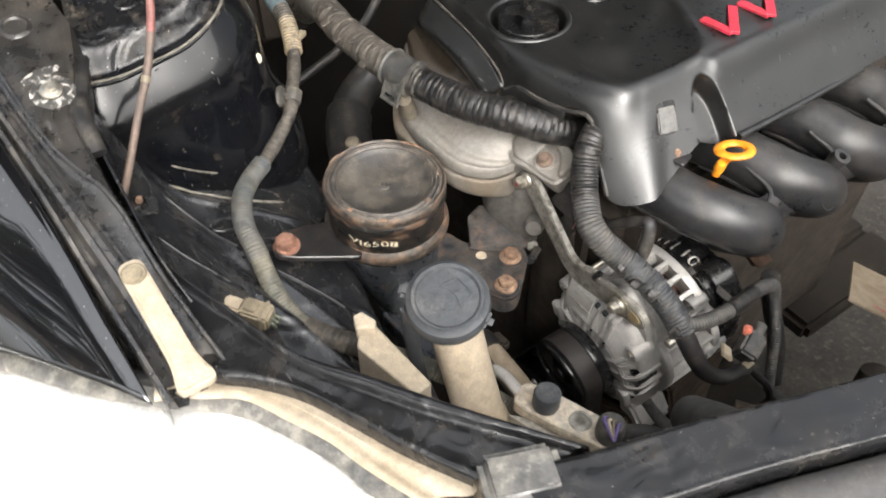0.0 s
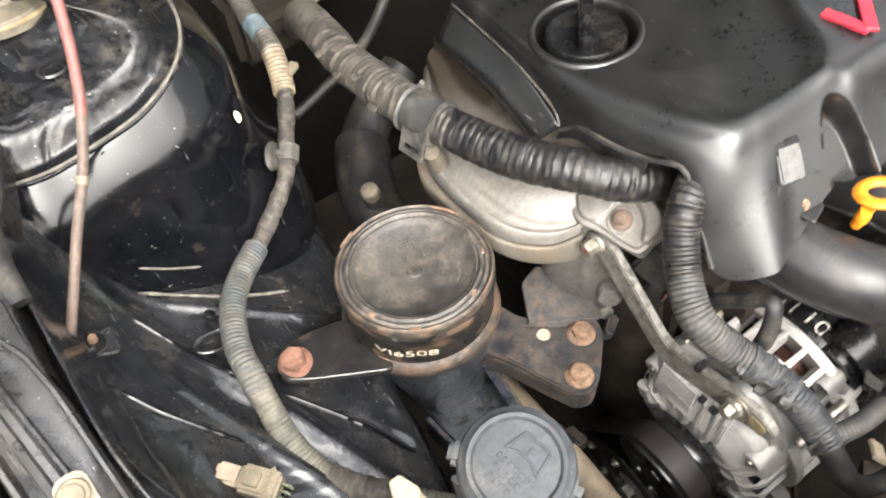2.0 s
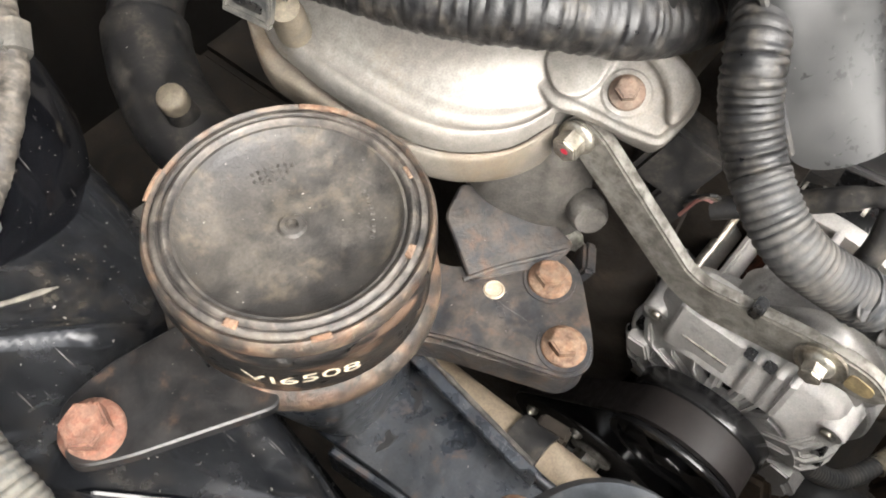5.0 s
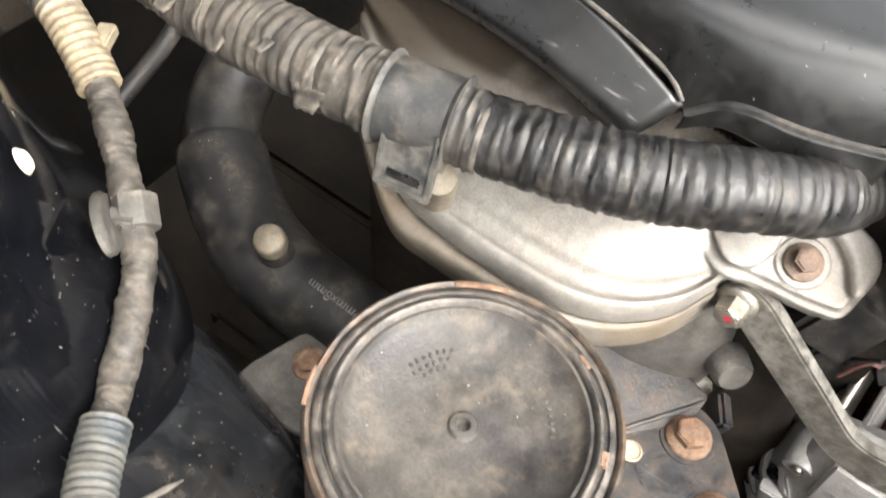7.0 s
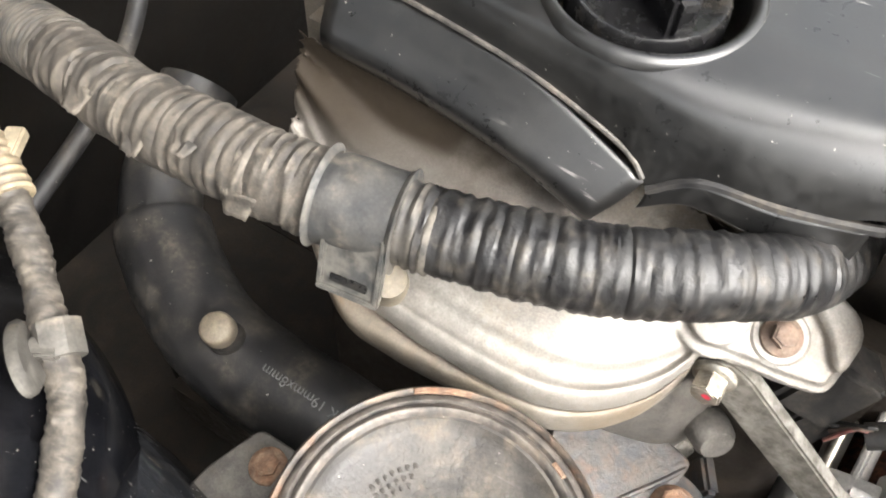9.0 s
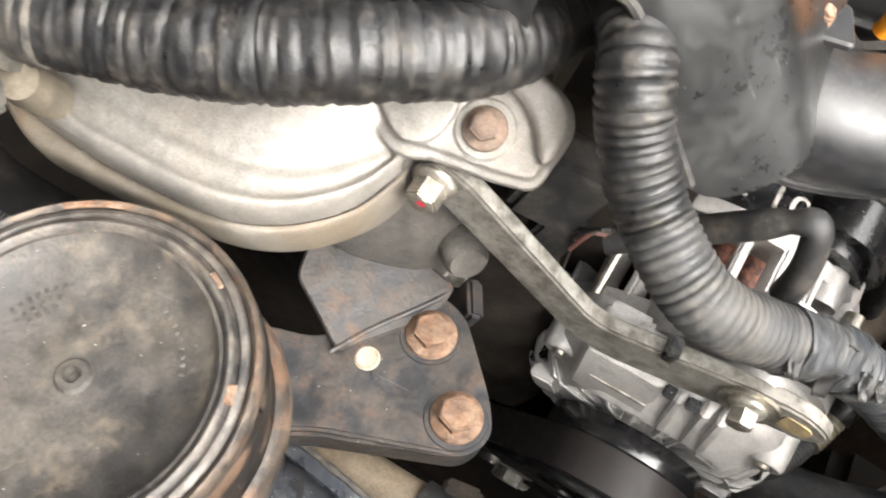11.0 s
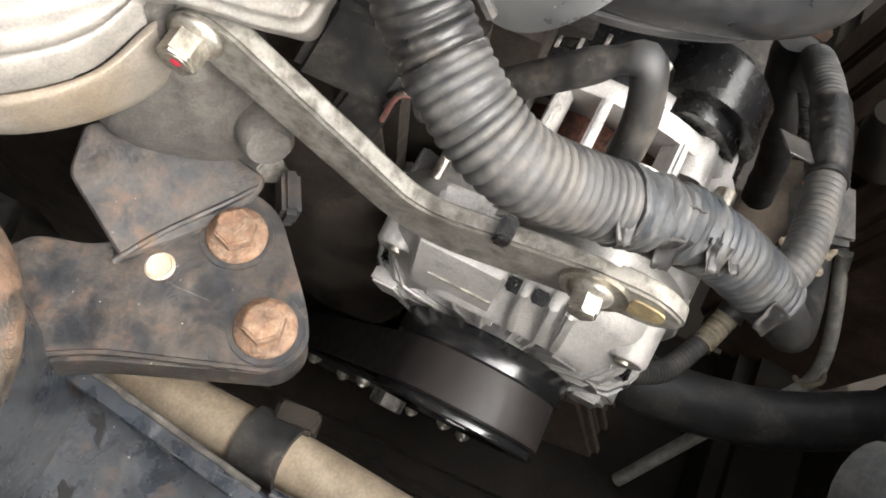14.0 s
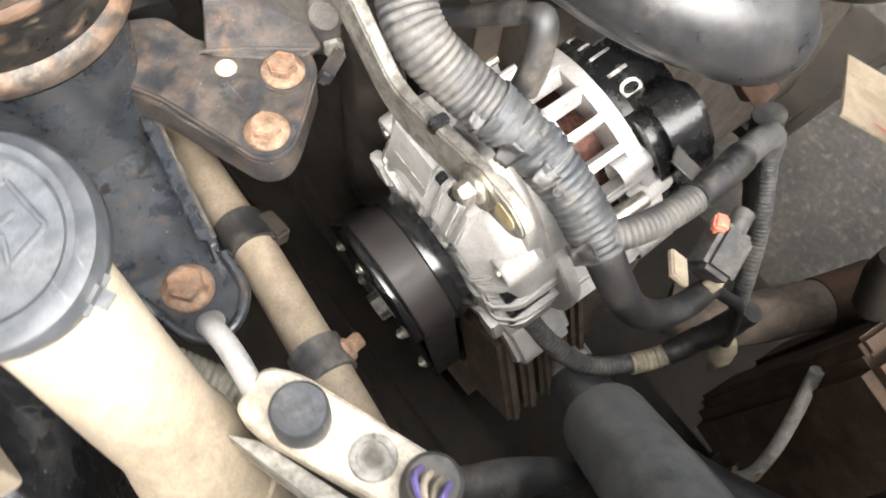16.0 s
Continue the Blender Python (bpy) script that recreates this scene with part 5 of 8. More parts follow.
part("edge_strip", tube([(0.330, 0.498, 0.705), (0.337, 0.480, 0.700), (0.340, 0.462, 0.695)], 0.0025, 0.003, 8, None, 0.5), M_RUST, low)

side = thing("side_bracket", "black steel strap bolted to the inner fender", "bracket")
part("strap", slab(rounded([(0.168, 0.512), (0.185, 0.500), (0.240, 0.472), (0.258, 0.528), (0.205, 0.538), (0.180, 0.536)], 0.008), -0.003, 0.003, 0.0008, Matrix.Translation((0, 0, 0.7925)) @ Matrix.Translation((0.184, 0.518, 0)) @ pose(0, 0, 0, 0, 8, 0) @ Matrix.Translation((-0.184, -0.518, 0))), M_STRAP, side)
part("bolt", bolt_geo(aim((0.184, 0.518, 0.7955), (-0.1, -0.05, 1)), 0.0095, 0.0130, 0.011), M_REDRUST, side, "red rusty bolt")
rear_br = thing("rear_bracket", "bent black bracket behind the mount", "bracket")
part("bracket_plate", [slab(rounded([(0.264, 0.629), (0.284, 0.628), (0.313, 0.619), (0.313, 0.580), (0.270, 0.582)], 0.005), 0.735, 0.740, 0.001), box(0.286, 0.311, 0.590, 0.594, 0.736, 0.752, 0.001)], M_GREYCAST, rear_br)
part("bracket_bolt", bolt_geo(aim((0.300, 0.604, 0.7405), (-0.1, 0, 1)), 0.006, 0.009), M_RUST, rear_br)

# ---- brace ----
brace = thing("alternator_brace", "tarnished bent steel brace bar bolted to the alternator", "brace bar")
BR = [(0.464, 0.806), (0.456, 0.819), (0.442, 0.815), (0.374, 0.756), (0.305, 0.769), (0.284, 0.767), (0.272, 0.757), (0.280, 0.746), (0.300, 0.745), (0.366, 0.733), (0.385, 0.739), (0.456, 0.797)]
MB = Matrix(((0, 0, 1, 0), (1, 0, 0, 0), (0, 1, 0, 0), (0, 0, 0, 1)))
part("bar", place(slab(rounded(BR, 0.011), 0.4175, 0.4255, 0.0012, None, 2), MB), M_BAR, brace)
part("slot", place(slab(rounded([(0.294, 0.763), (0.281, 0.760), (0.281, 0.752), (0.294, 0.751)], 0.004), 0.4168, 0.4180, 0.0), MB), M_TANRING, brace, "tan worn adjusting slot")
part("washer", place(lathe([(0.0, 0.0), (0.0125, 0.0), (0.0125, 0.0018), (0.0, 0.0022)], 28), aim((0.4175, 0.307, 0.757), (-1, 0, 0))), M_STEEL, brace)
part("bolt", bolt_geo(aim((0.4175, 0.453, 0.806), (-1, 0, 0)), 0.0070, 0.0095, 0.012), M_STEEL, brace, "zinc bolt with a red paint dab")
part("paint_dab", place(lathe([(0.0, 0.0003), (0.0024, 0.0)], 10), aim((0.4054, 0.4525, 0.8075), (-1, 0, 0.1))), M_RED, brace)
part("bolt", bolt_geo(aim((0.4158, 0.308, 0.757), (-1, 0, 0)), 0.0060, 0.0085, 0.0095), M_STEEL, brace)
part("edge_weld", place(box(0.0, 0.010, -0.003, 0.003, -0.004, 0.004, 0.001), Matrix.Translation((0.4165, 0.343, 0.7615)) @ pose(0, 0, 0, 10, 0, 0)), M_BLACK, brace)

# ---- alternator ----
alt = thing("alternator", "bright cast aluminium alternator with cooling slots", "alternator")
MA = aim((0.420, 0.332, 0.649), (1, -0.04, 0.20), (0, 0, 1))
MR = Matrix(((1, 0, 0, 0), (0, 0, -1, 0), (0, 1, 0, 0), (0, 0, 0, 1)))
part("hub", place(lathe([(0.010, -0.006), (0.022, -0.005), (0.027, -0.002), (0.029, 0.008), (0.012, 0.008)], 40), MA), M_ALT, alt)
# front frame: a rounded square bell with a sloping shoulder
FRAME = rounded([(0.079, -0.046), (0.079, 0.044), (0.052, 0.062), (-0.050, 0.062), (-0.079, 0.045), (-0.079, -0.045), (-0.050, -0.062), (0.050, -0.062)], 0.024, 6)
part("front_frame", loft([[tuple(MA @ Vector((u * q, v * q, w))) for u, v in FRAME] for q, w in ((0.66, 0.010), (0.665, 0.0035), (0.69, 0.0015), (0.72, 0.0022), (0.755, 0.0050), (0.955, 0.0150), (0.985, 0.0175), (1.0, 0.0215), (1.0, 0.0400), (0.97, 0.0405))], False), M_ALT, alt, "", 32)
SIDE_RIB = [(0.050, 0.001), (0.058, 0.0025), (0.0645, 0.010), (0.0672, 0.017), (0.0672, 0.040), (0.050, 0.040)]
side_rib_mesh = mesh_of(*place(slab(SIDE_RIB, -0.0036, 0.0036, 0.0016, None, 2), MR))
side_rib_mesh.materials.append(M_ALT)
for a in (58, 74, 90, 106, 122, -58, -74, -90, -106, -122):
    ob = new("side_rib", side_rib_mesh)
    ob.matrix_world = MA @ Matrix.Translation((0.004, 0, 0)) @ pose(0, 0, 0, 0, 0, a)
    ob.parent = alt
for a in (66, 82, 98, 114, -66, -82, -98, -114):
    part("side_vent", place(box(0.058, 0.0645, -0.0042, 0.0042, 0.0085, 0.036, 0.001), MA @ Matrix.Translation((0.004, 0, 0)) @ pose(0, 0, 0, 0, 0, a)), M_BLACK, alt)
# spokes round the bearing, a smooth web and a ribbed pocket
spoke_mesh = mesh_of(*place(box(-0.0125, 0.0125, -0.0036, 0.0036, -0.0048, 0.0048, 0.0032, None, 3), Matrix.Translation((0.0500, 0, 0.0065)) @ pose(0, 0, 0, 0, -22, 0)))
spoke_mesh.materials.append(M_ALT)
for a in (-8, 8, 18, 98, 114, 130, 146, 162, 178, 194, 210, 226, 242, 258):
    ob = new("spoke", spoke_mesh)
    ob.matrix_world = MA @ pose(0, 0, 0, 0, 0, a)
    ob.parent = alt


def sector(r0, r1, a0, a1, n=8):
    angles = np.radians(np.linspace(a0, a1, n))
    return [(r0 * math.cos(a), r0 * math.sin(a)) for a in angles] + [(r1 * math.cos(a), r1 * math.sin(a)) for a in angles[::-1]]


part("web", slab(sector(0.026, 0.0565, 26, 84), 0.0010, 0.007, 0.0022, MA, 3), M_ALT, alt)
part("web", slab(sector(0.026, 0.0560, -84, -20), 0.0050, 0.009, 0.002, MA, 3), M_ALT, alt)
for a, r1, w0 in ((-78, 0.060, 0.0010), (-52, 0.066, 0.0006), (-42, 0.060, 0.0025), (-24, 0.058, 0.0010), (46, 0.068, -0.0010), (64, 0.060, -0.0010)):
    part("web_rib", slab([(0.024, w0), (r1 - 0.010, w0), (r1, w0 + 0.008), (r1, 0.012), (0.024, 0.009)], -0.0018, 0.0018, 0.0012, MA @ pose(0, 0, 0, 0, 0, a) @ MR, 2), M_ALT, alt)
# raised shoulder plate, then two slots between ribs
part("shoulder_plate", slab([(0.050, 0.0030), (0.0545, 0.0020), (0.0805, 0.0130), (0.0825, 0.0185), (0.0825, 0.0370), (0.070, 0.0370)], 0.004, 0.042, 0.0018, MA @ MR, 2), M_ALT, alt)
part("shoulder_flash", slab([(0.0640, 0.0056), (0.0655, 0.0058), (0.0655, 0.0090), (0.0640, 0.0090)], 0.006, 0.034, 0.0004, MA @ MR), M_BAR, alt)
for v in (-0.0042, -0.0165, -0.024):
    part("shoulder_rib", slab([(0.054, 0.0015), (0.058, 0.0010), (0.079, 0.0115), (0.0815, 0.018), (0.0815, 0.030), (0.060, 0.020)], v - 0.0022, v + 0.0022, 0.0012, MA @ MR, 2), M_ALT, alt)
for v in (-0.0005, 0.0104):
    part("vent_hole", place(box(-0.0030, 0.0030, -0.0032, 0.0032, -0.0030, -0.0002, 0.0008), MA @ Matrix.Translation((0.0765, v, 0.0150)) @ pose(0, 0, 0, 0, -65, 0)), M_BLACK, alt)
for u, v in ((0.0545, -0.0512), (0.0565, 0.0512), (-0.0550, 0.0500), (-0.0550, -0.0500)):
    part("screw_boss", place(lathe([(0.0, 0.0118), (0.0045, 0.0118), (0.0052, 0.0105), (0.0080, 0.0105), (0.0092, 0.0120), (0.0100, 0.0300), (0.0, 0.0300)], 24), MA @ Matrix.Translation((u, v, 0))), M_ALT, alt)
    part("case_screw", place(lathe([(0.0, 0.0086), (0.0022, 0.0086), (0.0032, 0.0092), (0.0036, 0.0120)], 16), MA @ Matrix.Translation((u, v, 0))), M_STEEL, alt)
part("corner_tab", slab(rounded([(0.010, -0.056), (0.030, -0.060), (0.032, -0.047), (0.012, -0.042)], 0.002, 2), -0.0015, 0.006, 0.0012, MA, 2), M_ALT, alt)
part("corner_tab", slab(rounded([(-0.030, 0.060), (-0.008, 0.058), (-0.006, 0.044), (-0.030, 0.044)], 0.002, 2), -0.0015, 0.006, 0.0012, MA, 2), M_ALT, alt)
part("fan", place(lathe([(0.0, 0.009), (0.050, 0.009), (0.055, 0.014), (0.0560, 0.03)], 40), MA), M_BLACK, alt, "dark inner fan")
part("winding", place(lathe([(0.0, 0.03), (0.0500, 0.03), (0.0500, 0.102), (0.0, 0.102)], 40), MA), M_COPPER, alt, "copper winding inside")
part("adjuster_lug", slab(rounded([(0.055, -0.028), (0.078, -0.024), (0.098, -0.004), (0.118, 0.008), (0.126, 0.020), (0.123, 0.034), (0.104, 0.052), (0.078, 0.062), (0.050, 0.060)], 0.016, 6), 0.0275, 0.064, 0.0125, MA, 5), M_ALT, alt, "", 70)
part("pivot_lug", slab(rounded([(-0.050, 0.035), (-0.050, 0.060), (-0.076, 0.076), (-0.104, 0.066), (-0.100, 0.040)], 0.008), 0.008, 0.050, 0.004, MA, 3), M_ALT, alt)
part("through_bolt", place(lathe([(0.0, -0.018), (0.0028, -0.018), (0.0028, 0.03)], 12), MA @ Matrix.Translation((0.058, -0.050, 0.055))), M_STEEL, alt)
part("through_bolt", place(lathe([(0.0, 0.0), (0.0045, 0.0), (0.0045, 0.05)], 12), MA @ Matrix.Translation((0.050, 0.062, 0.048))), M_STEEL, alt)
part("rear_ring", place(lathe([(0.058, 0.0405), (0.0735, 0.0405), (0.0748, 0.042), (0.0748, 0.048), (0.0735, 0.050), (0.058, 0.050)], 64, True), MA), M_ALT, alt)
bar_mesh = mesh_of(*box(0.0600, 0.0748, -0.0025, 0.0025, 0.046, 0.106, 0.0014))
bar_mesh.materials.append(M_ALT)
for k in range(24):
    ob = new("rear_bar", bar_mesh)
    ob.matrix_world = MA @ pose(0, 0, 0, 0, 0, 15 * k)
    ob.parent = alt
part("rear_end_ring", place(lathe([(0.045, 0.103), (0.0735, 0.1015), (0.0750, 0.104), (0.0740, 0.1105), (0.045, 0.112)], 64, True), MA), M_ALT, alt)
for a in (40, 54, 92):
    part("end_boss", place(lathe([(0.0, 0.120), (0.0060, 0.120), (0.0072, 0.117), (0.0085, 0.092)], 18), MA @ Matrix.Translation((0.0685 * math.cos(radians(a)), 0.0685 * math.sin(radians(a)), 0))), M_ALT, alt)
part("rear_cover", place(lathe([(0.058, 0.108), (0.0690, 0.109), (0.0715, 0.113), (0.0715, 0.138), (0.062, 0.152), (0.0, 0.154)], 48), MA), M_BLACK, alt, "black plastic rear cover")
part("cover_hump", slab(rounded([(0.0, 0.010), (0.060, 0.008), (0.082, 0.030), (0.077, 0.050), (0.050, 0.068), (0.0, 0.060)], 0.010), 0.112, 0.148, 0.007, MA, 4), M_BLACK, alt)
tenv = []
ten = letters("10", 0.020)
for x, y, _ in ten[0]:
    a = radians(7) + x * 1.15 / 0.0715
    tenv.append(tuple(MA @ Vector((0.0719 * math.cos(a), 0.0719 * math.sin(a), 0.124 + y * 0.9))))
part("painted_marking", (tenv, ten[1]), M_WHITEPAINT, alt, "white paint-marker figures")
for k in range(4):
    a = radians(-9 - 8 * k)
    part("painted_marking", place(box(0.0712, 0.0719, -0.0010, 0.0010, 0.118, 0.118 + (0.008 if k % 2 else 0.013), 0.0003, None, 1), MA @ pose(0, 0, 0, 0, 0, math.degrees(a))), M_WHITEPAINT, alt)
PULLEY = [(0.0, -0.022), (0.014, -0.022), (0.018, -0.034), (0.0270, -0.0370), (0.0285, -0.0392), (0.0300, -0.0375), (0.0330, -0.0380), (0.0340, -0.0402), (0.0355, -0.0385), (0.0372, -0.0388), (0.0388, -0.0404), (0.0398, -0.0396), (0.0398, -0.0366), (0.0388, -0.0354), (0.0372, -0.0352),
          (0.0372, -0.0138), (0.0402, -0.0136), (0.0412, -0.0126), (0.0412, -0.0020), (0.0402, -0.0008), (0.0380, -0.0004), (0.030, -0.0002), (0.012, 0.0)]
pul = part("pulley", place(lathe(PULLEY, 96), MA), M_PULLEY, alt, "glossy black belt pulley")
part("pulley_nut", bolt_geo(MA @ pose(0, 0, -0.028, 180, 0, 0), 0.011, 0.013, 0.012), M_PULLEY, pul)

# belt round the pulleys, in the y-z plane
def belt_path():
    pts = []
    for cy, cz, r in ((0.332, 0.6475, 0.0386), (0.377, 0.4873, 0.072)):
        pts += [(cy + r * math.cos(a), cz + r * math.sin(a)) for a in np.linspace(0, 2 * math.pi, 60, endpoint=False)]
    pts = sorted(set(pts))
    def half(ps):
        h = []
        for p in ps:
            while len(h) > 1 and (h[-1][0] - h[-2][0]) * (p[1] - h[-2][1]) - (h[-1][1] - h[-2][1]) * (p[0] - h[-2][0]) <= 0:
                h.pop()
            h.append(p)
        return h[:-1]
    return half(pts) + half(pts[::-1])


belt = thing("drive_belt", "dull black ribbed drive belt round the pulleys", "drive belt")
hull = belt_path()
n = len(hull)
cy, cz = np.mean(hull, axis=0)
bverts = []
for x, k in ((0.3845, 1.0), (0.4060, 1.0), (0.4060, 0.965), (0.3845, 0.965)):
    bverts += [(x - (z - 0.649) * 0.20 + (y - 0.332) * 0.04, cy + (y - cy) * k, cz + (z - cz) * k) for y, z in hull]
bfaces = [(j * n + i, j * n + (i + 1) % n, ((j + 1) % 4) * n + (i + 1) % n, ((j + 1) % 4) * n + i) for j in range(4) for i in range(n)]
part("belt_loop", (bverts, bfaces), M_BELT, belt)
inner = []
for x, k in ((0.3860, 0.966), (0.4045, 0.966), (0.4035, 0.952), (0.3870, 0.952)):
    inner += [(x - (z - 0.649) * 0.20 + (y - 0.332) * 0.04, cy + (y - cy) * k, cz + (z - cz) * k) for y, z in hull]
part("ribbed_face", (inner, bfaces), M_RUBBER, belt)
crank = thing("crank_pulley", "dark grooved crankshaft pulley", "pulley")
MCR = MA @ Matrix.Translation((-0.165, -0.045, -0.037))
crank_disc = part("pulley_disc", place(lathe([(0.0, 0.004), (0.040, 0.004), (0.044, 0.0), (0.062, 0.0), (0.066, 0.003), (0.0720, 0.001), (0.0725, 0.003), (0.0690, 0.004), (0.0690, 0.024), (0.074, 0.025), (0.074, 0.032), (0.0, 0.034)], 64), MCR), M_PULLEY, crank)
part("crank_bolt", bolt_geo(MCR @ pose(0, 0, 0.004, 180, 0, 0), 0.012, 0.018, 0.012), M_BAR, crank)
for k in range(6):
    a = radians(60 * k - 14)
    part("face_bolt", bolt_geo(MCR @ pose(0.056 * math.cos(a), 0.056 * math.sin(a), 0.0, 180, 0, 0), 0.0032, 0.0048, 0.0045), M_STEEL, crank_disc)

# rubber boot of the charging lead
boot = thing("cable_boot", "bent matte black rubber cable boot on the alternator", "cable boot")
part("boot_sleeve", tube([(0.440, 0.386, 0.784), (0.4485, 0.362, 0.800), (0.452, 0.342, 0.818), (0.454, 0.329, 0.829), (0.4545, 0.3235, 0.829), (0.452, 0.320, 0.820), (0.449, 0.318, 0.808), (0.446, 0.318, 0.796)], 0.0085, 0.002, 18, lambda s, a, w: 0.0062 * (1 - 0.25 * math.exp(-((s - 0.62 * w) / 0.005) ** 2) + 0.45 * max(0, s / w - 0.65)), 0.8), M_RUBBER, boot)
for k, m in enumerate((M_CABLE_RED, M_CABLE, M_RUBBER)):
    part("wire", tube([(0.436 + 0.003 * k, 0.398, 0.772 + 0.004 * k), (0.437, 0.392 - 0.002 * k, 0.790 + 0.003 * k), (0.441 + 0.002 * k, 0.384, 0.786)], 0.0010, 0.003, 8), m, boot)

# ---- wiring ----
trunk = thing("engine_harness", "thick corrugated wiring harness wrapped in worn tape", "wiring harness")
TR = [(0.395, 0.865, 0.80), (0.385, 0.83, 0.832), (0.374, 0.79, 0.853), (0.364, 0.745, 0.868), (0.356, 0.69, 0.874), (0.357, 0.630, 0.877), (0.369, 0.570, 0.875), (0.384, 0.515, 0.877), (0.408, 0.470, 0.878), (0.440, 0.443, 0.866), (0.485, 0.432, 0.848)]
part("conduit", tube(stretch(TR, 0.0, 0.28), 0.0160, 0.0006, 24, ribbed(0.0158, 0.0036, 0.055, 0.05, 2)), M_CONDUIT_DUST, trunk, "dusty corrugated conduit")
part("cloth_wrap", tube(stretch(TR, 0.27, 0.40), 0.0160, 0.0010, 28, taped(0.0158, 1, 0.05, 0.016)), M_TAPE_DUST, trunk, "dust-caked cloth tape")
part("ribbed_wrap", tube(stretch(TR, 0.39, 0.50), 0.0160, 0.0010, 28, mixed([(1, lambda s, a, w: 0.5 * (ribbed(0.0162, 0.0055, 0.06, 0.1, 7)(s, a, w) + taped(0.0160, 3, 0.07, 0.011)(s, a, w)))])), M_TAPE_DUST, trunk)
part("cloth_wrap", tube(stretch(TR, 0.49, 0.565), 0.0160, 0.0010, 28, taped(0.0160, 6, 0.06, 0.012)), M_TAPE_DUST, trunk)
part("bare_conduit", tube(stretch(TR, 0.56, 0.63), 0.0150, 0.0010, 26, lambda s, a, w: 0.5 * (ribbed(0.0154, 0.0058, 0.09, 0.1, 5)(s, a, w) + taped(0.0148, 8, 0.09, 0.010)(s, a, w))), M_CONDUIT_DUST, trunk)
part("vinyl_wrap", tube(stretch(TR, 0.62, 1.0), 0.0155, 0.0010, 28, lambda s, a, w: 0.5 * (ribbed(0.0158, 0.0062, 0.05, 0.12, 9)(s, a, w) + taped(0.0152, 4, 0.08, 0.013)(s, a, w)) * (1 - 0.25 * max(0, s / w - 0.45))), M_TAPE, trunk, "shiny wrinkled black vinyl tape")
CL = stretch(TR, 0.545, 0.605)
clipc = part("harness_clip", tube(CL, 0.019, 0.002, 28, lambda s, a, w: 0.0180 + (0.0020 if s < 0.0020 or s > w - 0.0020 else 0) + 0.0006 * noise.noise(Vector((s * 90, math.cos(a) * 2, 4)))), M_CLIPDARK, trunk, "grey-black plastic harness clip")
mid = np.array(CL[len(CL) // 2])
MFOOT = Matrix.Translation(tuple(mid + (-0.0170, -0.004, -0.004))) @ pose(0, 0, 0, 0, 20, 8)
part("clip_foot", [place(box(-0.0016, 0.0016, -0.0125, 0.0125, -0.0165, 0.012, 0.0008), MFOOT), place(box(-0.0028, 0.0005, -0.0125, -0.0100, -0.0165, 0.012, 0.0006), MFOOT), place(box(-0.0028, 0.0005, 0.0100, 0.0125, -0.0165, 0.012, 0.0006), MFOOT), place(box(-0.0028, 0.0005, -0.0125, 0.0125, -0.0185, -0.0160, 0.0006), MFOOT)], M_CLIPDARK, clipc)
part("foot_slot", place(box(-0.0020, 0.0, -0.0075, 0.0075, -0.0135, -0.0095, 0.0004), MFOOT), M_BLACK, clipc)
part("clip_stud", place(lathe([(0.0, 0.01), (0.007, 0.01), (0.008, 0.0), (0.008, -0.02)], 16), aim(tuple(mid + (-0.008, -0.012, -0.026)), (-0.4, -0.3, 1))), M_CAPTAN, trunk)

def torn_tape(at, along, up, w, h, seed):
    """A loose curled end of tape."""
    m = aim(at, along, up)
    verts = []
    for i in range(7):
        for k in range(6):
            u, v = i / 6, k / 5 - 0.5
            lift = 0.0006 + 0.0032 * u * u + 0.0012 * noise.noise(Vector((u * 3, v * 4, seed)))
            verts.append(tuple(m @ Vector((lift, h * (u - 0.3) + 0.002 * noise.noise(Vector((v * 6, seed, 0))) * u, w * 1.5 * v * (1 - 0.45 * u)))))
    return verts, [(i * 6 + k, i * 6 + k + 1, (i + 1) * 6 + k + 1, (i + 1) * 6 + k) for i in range(6) for k in range(5)]


for share, side_way, w, h, seed in ((0.405, (-0.9, -0.1, 0.5), 0.014, 0.020, 1), (0.455, (-0.6, 0.1, 0.8), 0.012, 0.016, 2), (0.50, (-0.95, 0.0, 0.1), 0.016, 0.018, 3), (0.345, (-0.8, 0.0, 0.6), 0.015, 0.020, 4)):
    a, b = (np.array(stretch(TR, q, q + 0.02)[0]) for q in (share, share + 0.01))
    n = Vector(side_way).normalized()
    thick(part("torn_tape", torn_tape(tuple(a + np.array(n) * 0.0154), tuple(b - a), n, w * 0.7, h * 0.55, seed), M_TAPE if share > 0.6 else M_TAPE_DUST, trunk), 0.0004)

loom = thing("alternator_loom", "grey corrugated conduit running down to the alternator", "wiring loom")
TORN_LOOM = ((0.66, (-0.7, -0.2, 0.7), 0.012, 1), (0.70, (-0.2, 0.5, 0.85), 0.010, 2), (0.735, (-0.8, -0.3, 0.4), 0.014, 3), (0.775, (0.1, 0.5, 0.85), 0.014, 5), (0.80, (-0.6, -0.5, 0.6), 0.012, 6), (0.86, (-0.5, -0.1, 0.85), 0.010, 8), (0.97, (-0.8, -0.4, 0.3), 0.014, 9))
LM = [(0.474, 0.414, 0.876), (0.4525, 0.4045, 0.880), (0.440, 0.398, 0.873), (0.432, 0.391, 0.860), (0.423, 0.379, 0.846), (0.412, 0.361, 0.835), (0.409, 0.345, 0.826), (0.417, 0.326, 0.812), (0.426, 0.309, 0.801), (0.434, 0.291, 0.790), (0.440, 0.270, 0.775), (0.443, 0.249, 0.757)]
